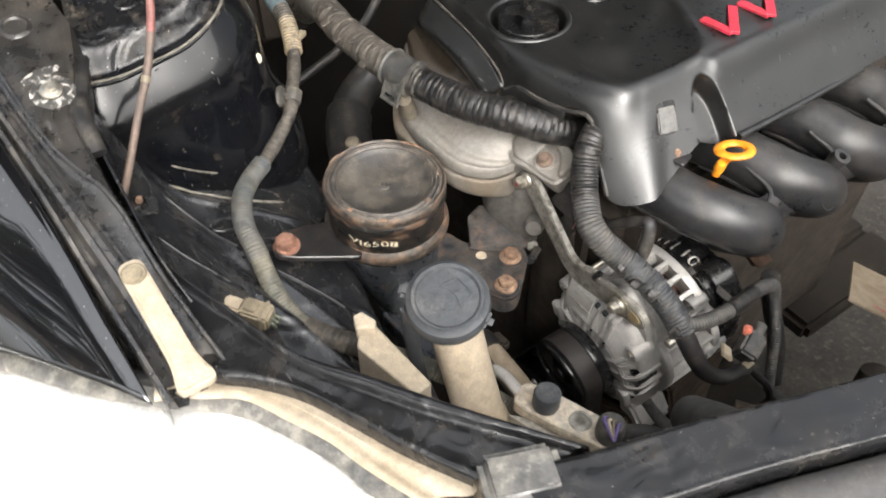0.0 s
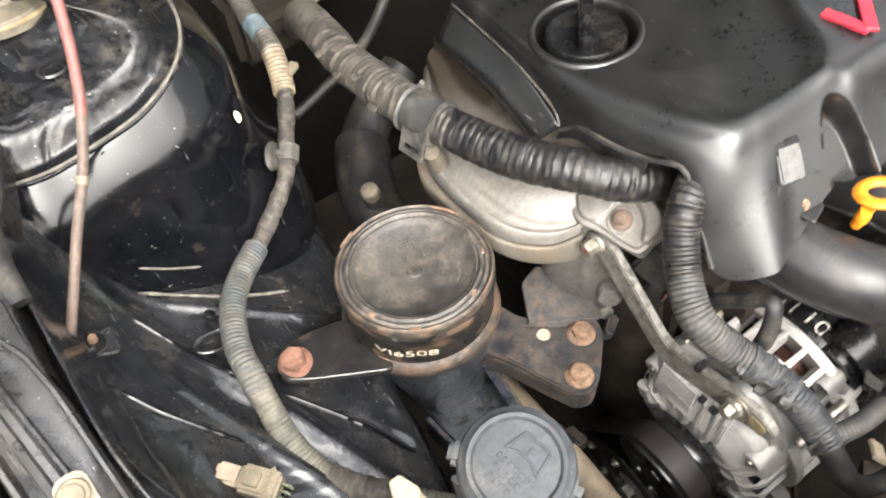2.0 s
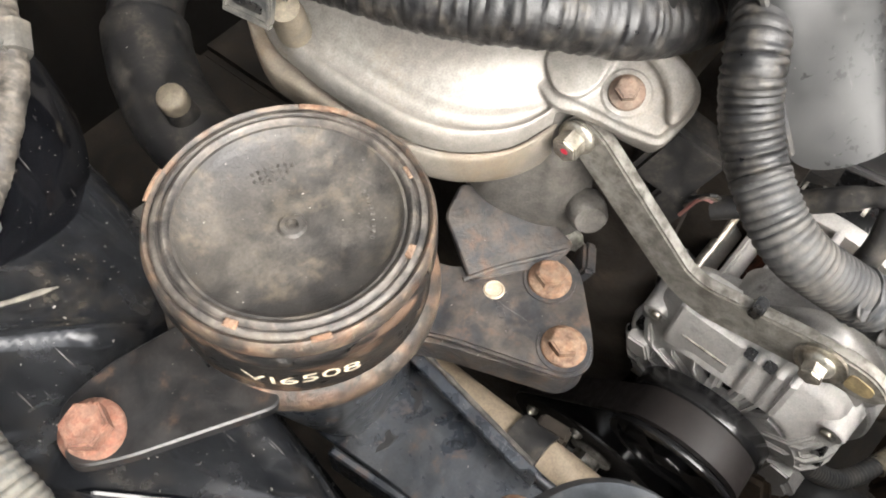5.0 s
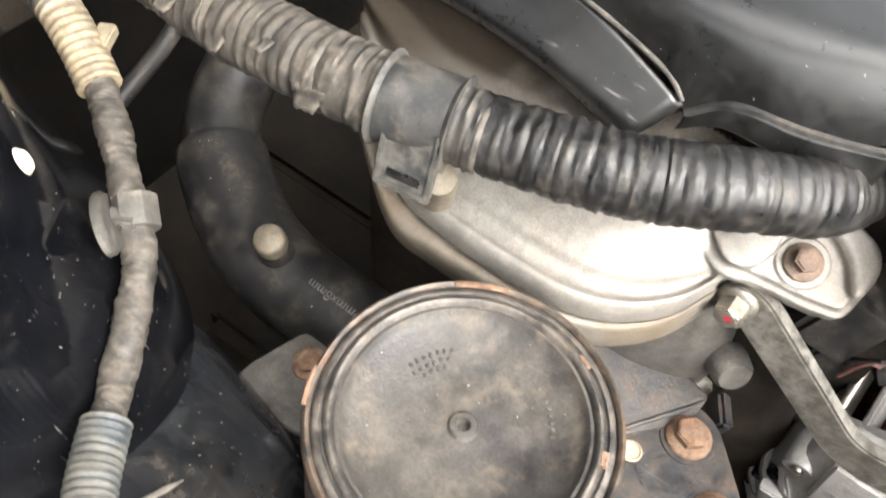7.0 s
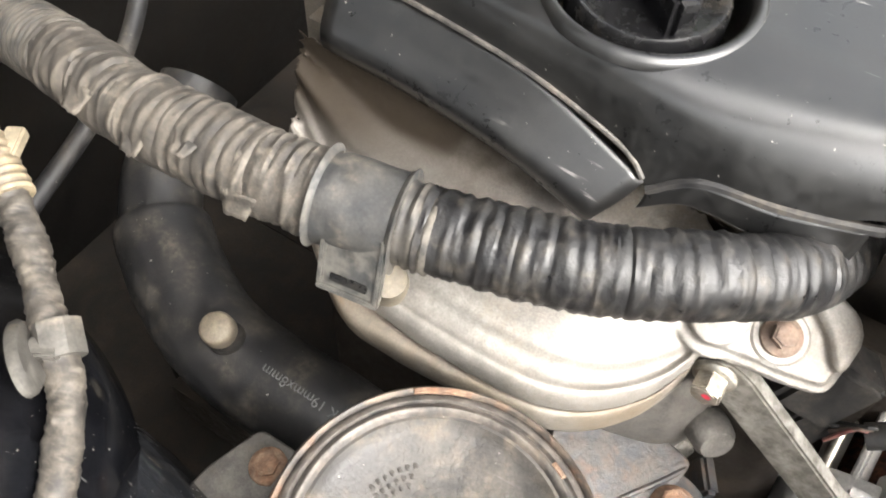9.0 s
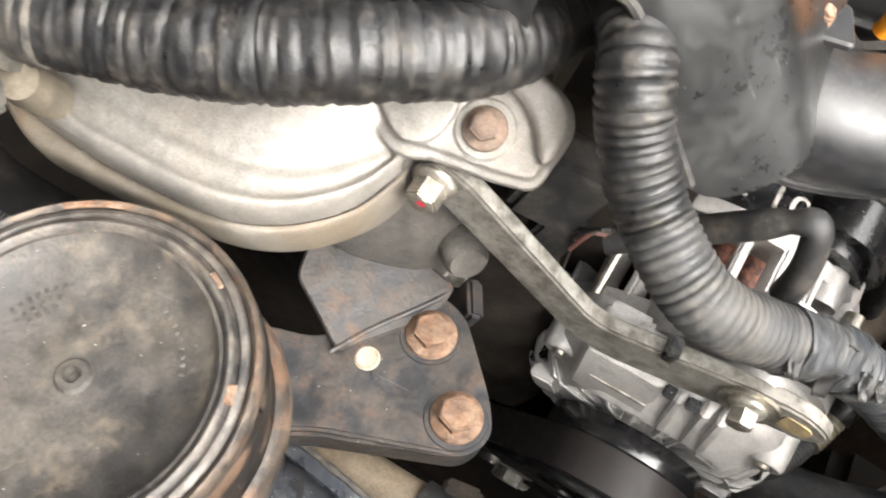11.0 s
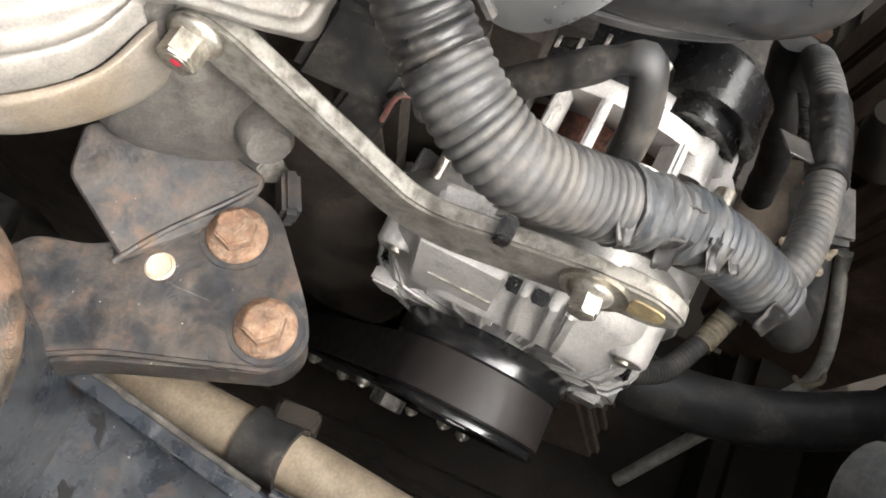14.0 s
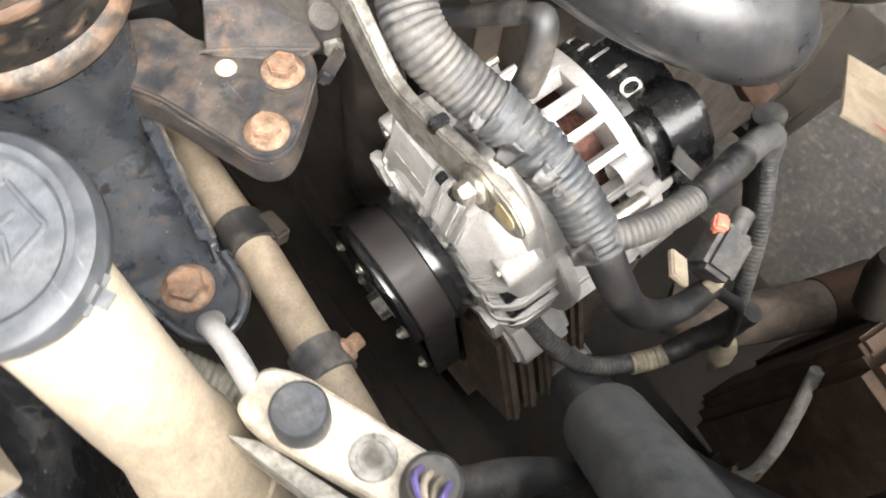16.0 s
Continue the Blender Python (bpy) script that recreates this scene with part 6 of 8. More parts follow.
part("vinyl_wrap", tube(stretch(LM, 0.0, 0.36), 0.0118, 0.00065, 24, lambda s, a, w: 0.5 * (ribbed(0.0122, 0.0036, 0.08, 0.05, 3)(s, a, w) + taped(0.0118, 12, 0.05, 0.009)(s, a, w))), M_TAPE, loom, "blue-black vinyl tape")
part("conduit", tube(stretch(LM, 0.35, 0.66), 0.0118, 0.00055, 24, ribbed(0.0121, 0.0034, 0.045, 0.03, 4)), M_CONDUIT, loom)
part("blue_wrap", tube(stretch(LM, 0.65, 0.80), 0.0118, 0.0009, 26, lambda s, a, w: 0.5 * (taped(0.0122, 15, 0.17, 0.014)(s, a, w) + ribbed(0.0118, 0.0036, 0.09, 0.06, 2)(s, a, w))), M_TAPE_BLUE, loom, "torn blue-grey tape")
part("end_conduit", tube(stretch(LM, 0.79, 1.0), 0.0118, 0.0009, 26, lambda s, a, w: 0.5 * (ribbed(0.0118, 0.0036, 0.10, 0.05, 8)(s, a, w) + taped(0.0114, 19, 0.05, 0.010)(s, a, w)), 1.0, (0, 0, 1), 0.8), M_TAPE_BLUE, loom)
for share, side_way, w, seed in TORN_LOOM:
    a, b = (np.array(stretch(LM, q, min(1.0, q + 0.02))[0]) for q in (share, share + 0.008))
    n = Vector(side_way).normalized()
    thick(part("torn_tape", torn_tape(tuple(a + np.array(n) * 0.0118), tuple(b - a), n, w * 0.6, w * 0.8, seed), M_TAPE, loom), 0.0004)
part("end_boot", tube([(0.442, 0.254, 0.762), (0.446, 0.236, 0.738), (0.456, 0.224, 0.715), (0.475, 0.216, 0.698), (0.495, 0.213, 0.690), (0.514, 0.213, 0.686)], 0.009, 0.003, 16, lambda s, a, w: 0.0098 - 0.003 * s / w), M_RUBBER, loom)
BRN = [(0.440, 0.252, 0.765), (0.456, 0.246, 0.764), (0.479, 0.243, 0.760), (0.506, 0.243, 0.757), (0.532, 0.246, 0.753), (0.560, 0.250, 0.742), (0.580, 0.251, 0.728), (0.586, 0.248, 0.708)]
part("branch_conduit", tube(stretch(BRN, 0, 0.36), 0.0070, 0.0006, 20, ribbed(0.0070, 0.0030, 0.06, 0.02, 9)), M_CONDUIT, loom)
part("branch_tape", tube(stretch(BRN, 0.34, 0.58), 0.0078, 0.0012, 20, taped(0.0078, 22, 0.04, 0.02)), M_TAPE, loom)
part("tape_flap", place(box(-0.006, 0.006, -0.010, 0.010, -0.0006, 0.0006, 0.0003, None, 1), Matrix.Translation((0.503, 0.256, 0.762)) @ pose(0, 0, 0, 30, 10, 30)), M_TAPE, loom)
part("branch_conduit", tube(stretch(BRN, 0.56, 1.0), 0.0070, 0.0006, 20, ribbed(0.0070, 0.0030, 0.06, 0.02, 10)), M_CONDUIT, loom)
part("branch_conduit", tube([(0.582, 0.251, 0.722), (0.582, 0.240, 0.700), (0.572, 0.222, 0.675), (0.556, 0.206, 0.652), (0.552, 0.198, 0.630)], 0.0050, 0.0006, 16, ribbed(0.0050, 0.0026, 0.07, 0.02, 11)), M_CONDUIT, loom)

part("sleeve", tube([(0.590, 0.262, 0.728), (0.596, 0.2525, 0.690), (0.602, 0.2305, 0.635), (0.606, 0.218, 0.580)], 0.0090, 0.003, 16, taped(0.0090, 41, 0.03, 0.02)), M_RUBBER, loom, "black rubber sleeve")

plug = thing("sensor_plug", "grey sensor connector with a coral red latch", "connector")
part("plug_body", [place(box(-0.014, 0.014, -0.010, 0.010, -0.012, 0.012, 0.003), Matrix.Translation((0.520, 0.222, 0.705)) @ pose(0, 0, 0, 20, -15, 20)), place(lathe([(0.0, 0.012), (0.006, 0.012), (0.007, -0.01)], 14), aim((0.532, 0.226, 0.712), (1, 0.3, 0.2)))], M_CONDUIT, plug)
part("latch", place(box(-0.005, 0.005, -0.004, 0.004, -0.004, 0.004, 0.0015), Matrix.Translation((0.525, 0.232, 0.717)) @ pose(0, 0, 0, 0, 0, 35)), M_CORAL, plug, "coral red latch")
part("bracket_tab", [place(box(-0.010, 0.010, -0.006, 0.006, -0.002, 0.002, 0.001), Matrix.Translation((0.492, 0.228, 0.712)) @ pose(0, 0, 0, 30, 20, 40)), place(box(-0.005, 0.005, -0.004, 0.004, -0.006, 0.006, 0.001), Matrix.Translation((0.512, 0.213, 0.692)) @ pose(0, 0, 0, 10, 30, 10))], M_CREAM, plug, "yellowed plastic tabs")
part("plug_clip", [place(lathe([(0.0, 0.012), (0.005, 0.010), (0.009, 0.002), (0.009, -0.008), (0.006, -0.014), (0.0, -0.014)], 16), aim((0.570, 0.186, 0.555), (0.3, 0.2, 1))), box(0.565, 0.576, 0.178, 0.186, 0.525, 0.542, 0.002)], M_TAN, plug, "tan plug")
part("sleeve", tube([(0.515, 0.213, 0.686), (0.530, 0.205, 0.665), (0.548, 0.198, 0.64), (0.560, 0.192, 0.60), (0.568, 0.188, 0.565)], 0.0038, 0.003, 10), M_RUBBER, plug)
low_loom = thing("lower_loom", "dusty thin conduit below the alternator", "wiring loom")
part("conduit", tube([(0.452, 0.278, 0.610), (0.462, 0.258, 0.585), (0.476, 0.238, 0.566), (0.492, 0.226, 0.558), (0.512, 0.216, 0.556)], 0.0065, 0.0009, 14, ribbed(0.0065, 0.0036, 0.06, 0.02, 12)), M_CONDUIT, low_loom)
part("tan_conduit", tube([(0.508, 0.217, 0.556), (0.522, 0.211, 0.556), (0.535, 0.206, 0.560)], 0.0070, 0.0009, 14, ribbed(0.0072, 0.0040, 0.08, 0.02, 13)), M_TAN, low_loom, "tan conduit")
part("sleeve", tube([(0.532, 0.207, 0.559), (0.548, 0.202, 0.568), (0.562, 0.196, 0.585), (0.572, 0.192, 0.610)], 0.0085, 0.003, 14, taped(0.0085, 31)), M_TAPE, low_loom)

left = thing("fender_loom", "faded corrugated wiring loom along the inner fender", "wiring loom")
LF = [(0.335, 0.86, 0.882), (0.322, 0.80, 0.880), (0.318, 0.755, 0.872), (0.306, 0.718, 0.856), (0.290, 0.690, 0.847), (0.275, 0.668, 0.841), (0.262, 0.650, 0.832), (0.240, 0.636, 0.820), (0.222, 0.626, 0.812), (0.190, 0.600, 0.815), (0.170, 0.574, 0.820), (0.156, 0.54, 0.822), (0.152, 0.510, 0.817), (0.150, 0.475, 0.793), (0.155, 0.445, 0.778), (0.170, 0.420, 0.772), (0.195, 0.393, 0.766), (0.225, 0.365, 0.752), (0.262, 0.325, 0.730), (0.30, 0.27, 0.70)]
part("conduit", tube(stretch(LF, 0.0, 0.155), 0.0095, 0.0009, 18, ribbed(0.0092, 0.0038, 0.07, 0.03, 1)), M_CONDUIT_DUST, left)
part("tan_conduit", tube(stretch(LF, 0.150, 0.205), 0.0090, 0.0009, 18, ribbed(0.0090, 0.0040, 0.09, 0.03, 2)), M_TANCONDUIT, left, "tan stained conduit")
part("cloth_wrap", tube(stretch(LF, 0.20, 0.405), 0.0068, 0.0009, 18, lambda s, a, w: taped(0.0066, 5, 0.10, 0.012)(s, a, w) * (1 + 0.15 * noise.noise(Vector((s * 60, 2, 0))))), M_TAPE_DUST, left, "frayed dusty cloth wrap")
part("blue_conduit", tube(stretch(LF, 0.40, 0.585), 0.0090, 0.0009, 18, ribbed(0.0092, 0.0034, 0.06, 0.03, 3)), M_CONDUIT_BLUE, left, "blue-grey conduit")
part("lower_conduit", tube(stretch(LF, 0.58, 0.70), 0.0090, 0.0009, 18, ribbed(0.0088, 0.0034, 0.06, 0.05, 4)), M_CONDUIT_GREEN, left)
part("joint_wrap", tube(stretch(LF, 0.685, 0.76), 0.0102, 0.0009, 18, taped(0.0102, 9, 0.05, 0.010)), M_TAPE_DUST, left, "taped joint")
part("lower_conduit", tube(stretch(LF, 0.75, 1.0), 0.0088, 0.0009, 18, ribbed(0.0088, 0.0034, 0.06, 0.03, 5)), M_CONDUIT_GREEN, left)
part("branch", tube([(0.150, 0.452, 0.779), (0.142, 0.444, 0.779), (0.132, 0.442, 0.785), (0.128, 0.446, 0.792)], 0.0055, 0.0009, 14, ribbed(0.0055, 0.0034, 0.07, 0.03, 6)), M_CONDUIT_GREEN, left)
part("branch", tube([(0.152, 0.450, 0.778), (0.150, 0.438, 0.766), (0.148, 0.428, 0.750)], 0.0062, 0.0009, 14, ribbed(0.0062, 0.0034, 0.07, 0.03, 7)), M_CONDUIT, left)
tie = part("tie_clip", tube([(0.278, 0.668, 0.843), (0.270, 0.658, 0.838)], 0.009, 0.002, 18, lambda s, a, w: 0.0088 + 0.0004 * math.cos(12 * a)), M_CLIPGREY, left, "pale grey clip and plug")
part("clip_disc", place(lathe([(0.0, 0.002), (0.012, 0.002), (0.014, 0.0), (0.014, -0.002)], 24), aim((0.2625, 0.664, 0.846), (1, -0.55, 0.25)) @ Matrix.Diagonal((1.4, 0.7, 1, 1))), M_CLIPGREY, tie)
part("clip_stem", place(box(-0.004, 0.004, -0.006, 0.006, -0.004, 0.004, 0.001), Matrix.Translation((0.268, 0.662, 0.843)) @ pose(0, 0, 0, 0, 0, 30)), M_CLIPGREY, tie)
part("blue_band", tube(stretch(LF, 0.10, 0.125), 0.010, 0.002, 18, lambda s, a, w: 0.0101), M_BLUETAPE, left, "pale blue tape band")
part("holder_tab", place(box(-0.004, 0.018, -0.004, 0.004, -0.003, 0.003, 0.001), Matrix.Translation((0.312, 0.724, 0.862)) @ pose(0, 0, 0, 0, 0, 30)), M_TAN, left)

con = thing("lamp_connector", "cream plastic wiring connector with thin green wires", "connector")
MCN = Matrix.Translation((0.112, 0.446, 0.826)) @ pose(0, 0, 0, 6, 8, -52)
part("socket", place(box(-0.002, 0.024, -0.009, 0.009, -0.008, 0.008, 0.002), MCN), M_TAN, con)
part("latch", place(box(0.002, 0.012, -0.005, 0.005, 0.006, 0.012, 0.001), MCN), M_TAN, con)
part("plug", place(box(-0.018, -0.001, -0.0065, 0.0065, -0.006, 0.006, 0.002), MCN), M_CREAM, con)
part("collar", place(box(0.016, 0.019, -0.0105, 0.0105, -0.0095, 0.0095, 0.001), MCN), M_TAN, con)
for k in range(3):
    part("wire", tube([tuple(MCN @ Vector((0.024, -0.004 + 0.004 * k, 0.0))), tuple(MCN @ Vector((0.030, -0.004 + 0.004 * k, -0.004))), (0.130, 0.444, 0.790)], 0.0011, 0.003, 6), M_WIREGREEN, con)
    part("wire", tube([tuple(MCN @ Vector((-0.018, -0.003 + 0.003 * k, 0.0))), tuple(MCN @ Vector((-0.030, -0.004 + 0.004 * k, -0.002))), tuple(MCN @ Vector((-0.050, 0.0, -0.014)))], 0.0010, 0.003, 6), M_WIREGREEN, con)

# ---- coolant hose ----
hose = thing("coolant_hose", "black moulded rubber coolant elbow hose", "coolant hose")
HS = [(0.470, 0.80, 0.735), (0.440, 0.793, 0.722), (0.415, 0.785, 0.712), (0.391, 0.767, 0.703), (0.367, 0.730, 0.697), (0.352, 0.690, 0.694), (0.349, 0.650, 0.691), (0.351, 0.61, 0.686), (0.352, 0.55, 0.67)]
part("hose_end", tube(stretch(HS, 0.0, 0.30), 0.0250, 0.003, 24), M_RUBBER, hose)
part("hose_body", tube(stretch(HS, 0.29, 1.0), 0.0290, 0.003, 32, lambda s, a, w: 0.0288 + 0.0008 * math.sin(2 * a) - 0.0015 * (s < 0.003) + 0.0004 * noise.noise(Vector((s * 60, math.cos(a), math.sin(a))))), M_RUBBER, hose)
part("mould_seam", tube([(p[0] - 0.0275, p[1] - 0.006, p[2] - 0.007) for p in stretch(HS, 0.36, 0.9)], 0.0012, 0.003, 6), M_RUBBER, hose)
MBLEED = aim((0.3435, 0.6725, 0.7340), (-0.25, -0.12, 1))
cap = part("bleed_cap", place(lathe([(0.0, 0.0105), (0.0072, 0.0105), (0.0084, 0.0095), (0.0090, 0.0075), (0.0092, 0.0005), (0.0086, -0.0015)], 28), MBLEED), M_CAPTAN, hose, "tan plastic bleed cap")
part("cap_skirt", place(lathe([(0.0085, -0.0010), (0.0092, -0.0022), (0.0092, -0.0070), (0.0102, -0.0150)], 28), MBLEED), M_RUBBER, cap)
hose_line = even(HS, 0.002)[0]
lettering = place(letters("TK 19mmx8mm", 0.0078), aim((0.345, 0.622, 0.7165), (-0.30, -0.10, 0.95), (-0.03, 0.99, 0.10)))
print_verts = []
for v in lettering[0]:
    v = np.array(v)
    c = hose_line[np.argmin(np.linalg.norm(hose_line - v, axis=1))]
    print_verts.append(tuple(c + (v - c) / np.linalg.norm(v - c) * 0.0301))
part("faded_print", (print_verts, lettering[1]), M_PRINT, hose, "faded grey printed lettering")

# ---- lower pipes and hoses ----
pipe = thing("tan_pipe", "dusty tan pipe held by black clamps", "pipe")
PP = [(0.345, 0.53, 0.632), (0.340, 0.484, 0.640), (0.336, 0.43, 0.648), (0.333, 0.38, 0.655), (0.328, 0.33, 0.660), (0.322, 0.27, 0.662), (0.315, 0.2, 0.66)]
part("tube", tube(PP, 0.0128, 0.004, 22), M_PIPE, pipe)
clamp = part("clamp", tube([(0.3348, 0.410, 0.6508), (0.3335, 0.388, 0.6540)], 0.0155, 0.003, 24), M_RUBBER, pipe, "black rubber clamp")
part("clamp_screw", place(box(-0.006, 0.006, -0.010, 0.010, -0.006, 0.006, 0.002), Matrix.Translation((0.349, 0.394, 0.656)) @ pose(0, 0, 0, 0, 15, 6)), M_GRIME, clamp)
clamp2 = part("clamp", tube([(0.3265, 0.318, 0.6605), (0.3250, 0.298, 0.6615)], 0.0155, 0.003, 24), M_CONDUIT, pipe)
part("clamp_screw", bolt_geo(aim((0.340, 0.306, 0.664), (1, 0, 0.4)), 0.005, 0.007, 0.010), M_RUST, clamp2)

ac = thing("refrigerant_block", "pale aluminium refrigerant block with a grey capped port", "pipe fitting")
part("thin_pipe", tube([(0.2905, 0.345, 0.700), (0.2855, 0.336, 0.722), (0.2855, 0.325, 0.738), (0.286, 0.310, 0.744), (0.2845, 0.288, 0.746)], 0.0052, 0.003, 14), M_ALT, ac)
MAC = Matrix.Translation((0.3016, 0.2490, 0.745)) @ pose(0, 0, 0, 0, 0, 113)
part("bar", slab(rounded([(0.045, 0.012), (0.030, 0.015), (-0.050, 0.013), (-0.050, -0.013), (0.030, -0.015), (0.045, -0.010)], 0.006), -0.010, 0.006, 0.0015, MAC), M_PALEALU, ac)
part("port_cap", place(lathe([(0.0, 0.016), (0.0105, 0.016), (0.0118, 0.014), (0.0120, 0.0), (0.010, -0.006)], 28), MAC @ Matrix.Translation((0.018, 0.002, 0.010))), M_BLUECAP, ac, "grey port cap")
part("port_recess", place(lathe([(0.0, 0.0003), (0.0065, 0.0003), (0.0068, 0.001), (0.0095, 0.001), (0.010, 0.0)], 24), MAC @ Matrix.Translation((-0.014, 0.0, 0.006))), M_BAR, ac)
sw = part("pressure_switch", place(lathe([(0.0, 0.022), (0.010, 0.022), (0.012, 0.019), (0.0125, 0.006), (0.011, 0.0)], 24), MAC @ Matrix.Translation((-0.040, 0.0, 0.004))), M_CONDUIT, ac, "dark pressure switch with bare wires")
for k, m in enumerate((M_PURPLE, M_TAN, M_CREAM, M_PURPLE)):
    part("wire", tube([tuple(MAC @ Vector((-0.040 + 0.004 * k - 0.006, -0.004, 0.024))), tuple(MAC @ Vector((-0.046 + 0.004 * k, 0.004, 0.030))), tuple(MAC @ Vector((-0.048, 0.014, 0.024)))], 0.0014, 0.002, 6), m, sw)
part("outlet_pipe", tube([tuple(MAC @ Vector((-0.046, -0.004, 0.012))), (0.330, 0.204, 0.752), (0.350, 0.196, 0.742), (0.374, 0.182, 0.722), (0.40, 0.160, 0.69)], 0.0085, 0.003, 16), M_RUBBER, ac)
part("edge_strip", slab(rounded([(0.045, 0.020), (-0.055, 0.030), (-0.055, 0.018), (0.03, 0.015)], 0.003), -0.035, -0.006, 0.001, MAC), M_BAR, ac)

lowhose = thing("lower_radiator_hose", "thick black lower radiator hose", "radiator hose")
part("hose_body", tube([(0.50, 0.31, 0.50), (0.495, 0.27, 0.50), (0.492, 0.225, 0.500), (0.500, 0.175, 0.495), (0.52, 0.12, 0.485), (0.56, 0.05, 0.47)], 0.020, 0.004, 22), M_RUBBER, lowhose)
part("hose_clamp", tube([(0.4945, 0.262, 0.500), (0.4930, 0.246, 0.500)], 0.0215, 0.002, 24), M_BAR, lowhose)
braid = thing("braided_hose", "brown braided sleeve hose near the ground", "hose")
part("sleeve", tube([(0.60, 0.24, 0.48), (0.618, 0.212, 0.483), (0.645, 0.192, 0.487), (0.680, 0.176, 0.488), (0.706, 0.164, 0.487)], 0.021, 0.002, 30, lambda s, a, w: 0.021 * (1 + 0.03 * math.sin(s * 900) * math.sin(15 * a))), M_BRAID, braid)
part("end_cuff", tube([(0.700, 0.167, 0.487), (0.722, 0.160, 0.485), (0.76, 0.150, 0.478)], 0.0225, 0.004, 24), M_BROWN, braid)

shroud = thing("fan_shroud", "dusty brown radiator fan shroud", "fan shroud")
MSH = pose(0.62, 0.03, 0.52, 8, 0, -6)
part("panel", place(box(0.0, 0.40, -0.02, 0.10, -0.24, 0.04, 0.01), MSH), M_SHROUD, shroud)
for k in range(5):
    part("louvre", place(box(0.012 + 0.07 * k, 0.060 + 0.07 * k, 0.095, 0.112, -0.22, 0.035, 0.004), MSH), M_SHROUD, shroud)
part("motor_lug", place(lathe([(0.0, 0.02), (0.014, 0.018), (0.02, 0.0), (0.02, -0.03)], 20), aim((0.690, 0.150, 0.585), (0.1, 0.4, 1))), M_GRIME, shroud)
rad = thing("radiator", "black radiator core and tank across the front", "radiator")
part("core", box(0.12, 0.60, 0.0, 0.05, 0.25, 0.80, 0.006), M_GRIME, rad)
part("tank", box(0.10, 0.95, -0.005, 0.07, 0.80, 0.86, 0.012), M_BLACK, rad)
part("inlet_neck", tube([(0.33, 0.06, 0.835), (0.35, 0.10, 0.83), (0.37, 0.14, 0.80), (0.40, 0.19, 0.73)], 0.020, 0.004, 20), M_GREYHOSE, rad)
crossm = thing("front_crossmember", "dark painted crossmember low under the engine", "crossmember", kind="structure")
part("member", [box(-0.2, 1.3, 0.02, 0.12, 0.24, 0.33, 0.015), box(0.40, 0.47, 0.1, 0.9, 0.24, 0.34, 0.015)], M_GRIME, crossm)
stay = thing("support_rod", "thin dusty grey rod low in the bay", "rod")
part("rod", tube([(0.638, 0.132, 0.515), (0.632, 0.126, 0.500), (0.617, 0.117, 0.485), (0.593, 0.105, 0.460), (0.575, 0.102, 0.440), (0.555, 0.116, 0.430), (0.520, 0.150, 0.415), (0.470, 0.190, 0.330)], 0.0055, 0.005, 12), M_RODGREY, stay)
part("rod_tie", tube([(0.585, 0.100, 0.4470), (0.572, 0.098, 0.4480), (0.567, 0.108, 0.4390), (0.574, 0.112, 0.4320)], 0.0022, 0.003, 8), M_TAN, stay, "tan wire tie")

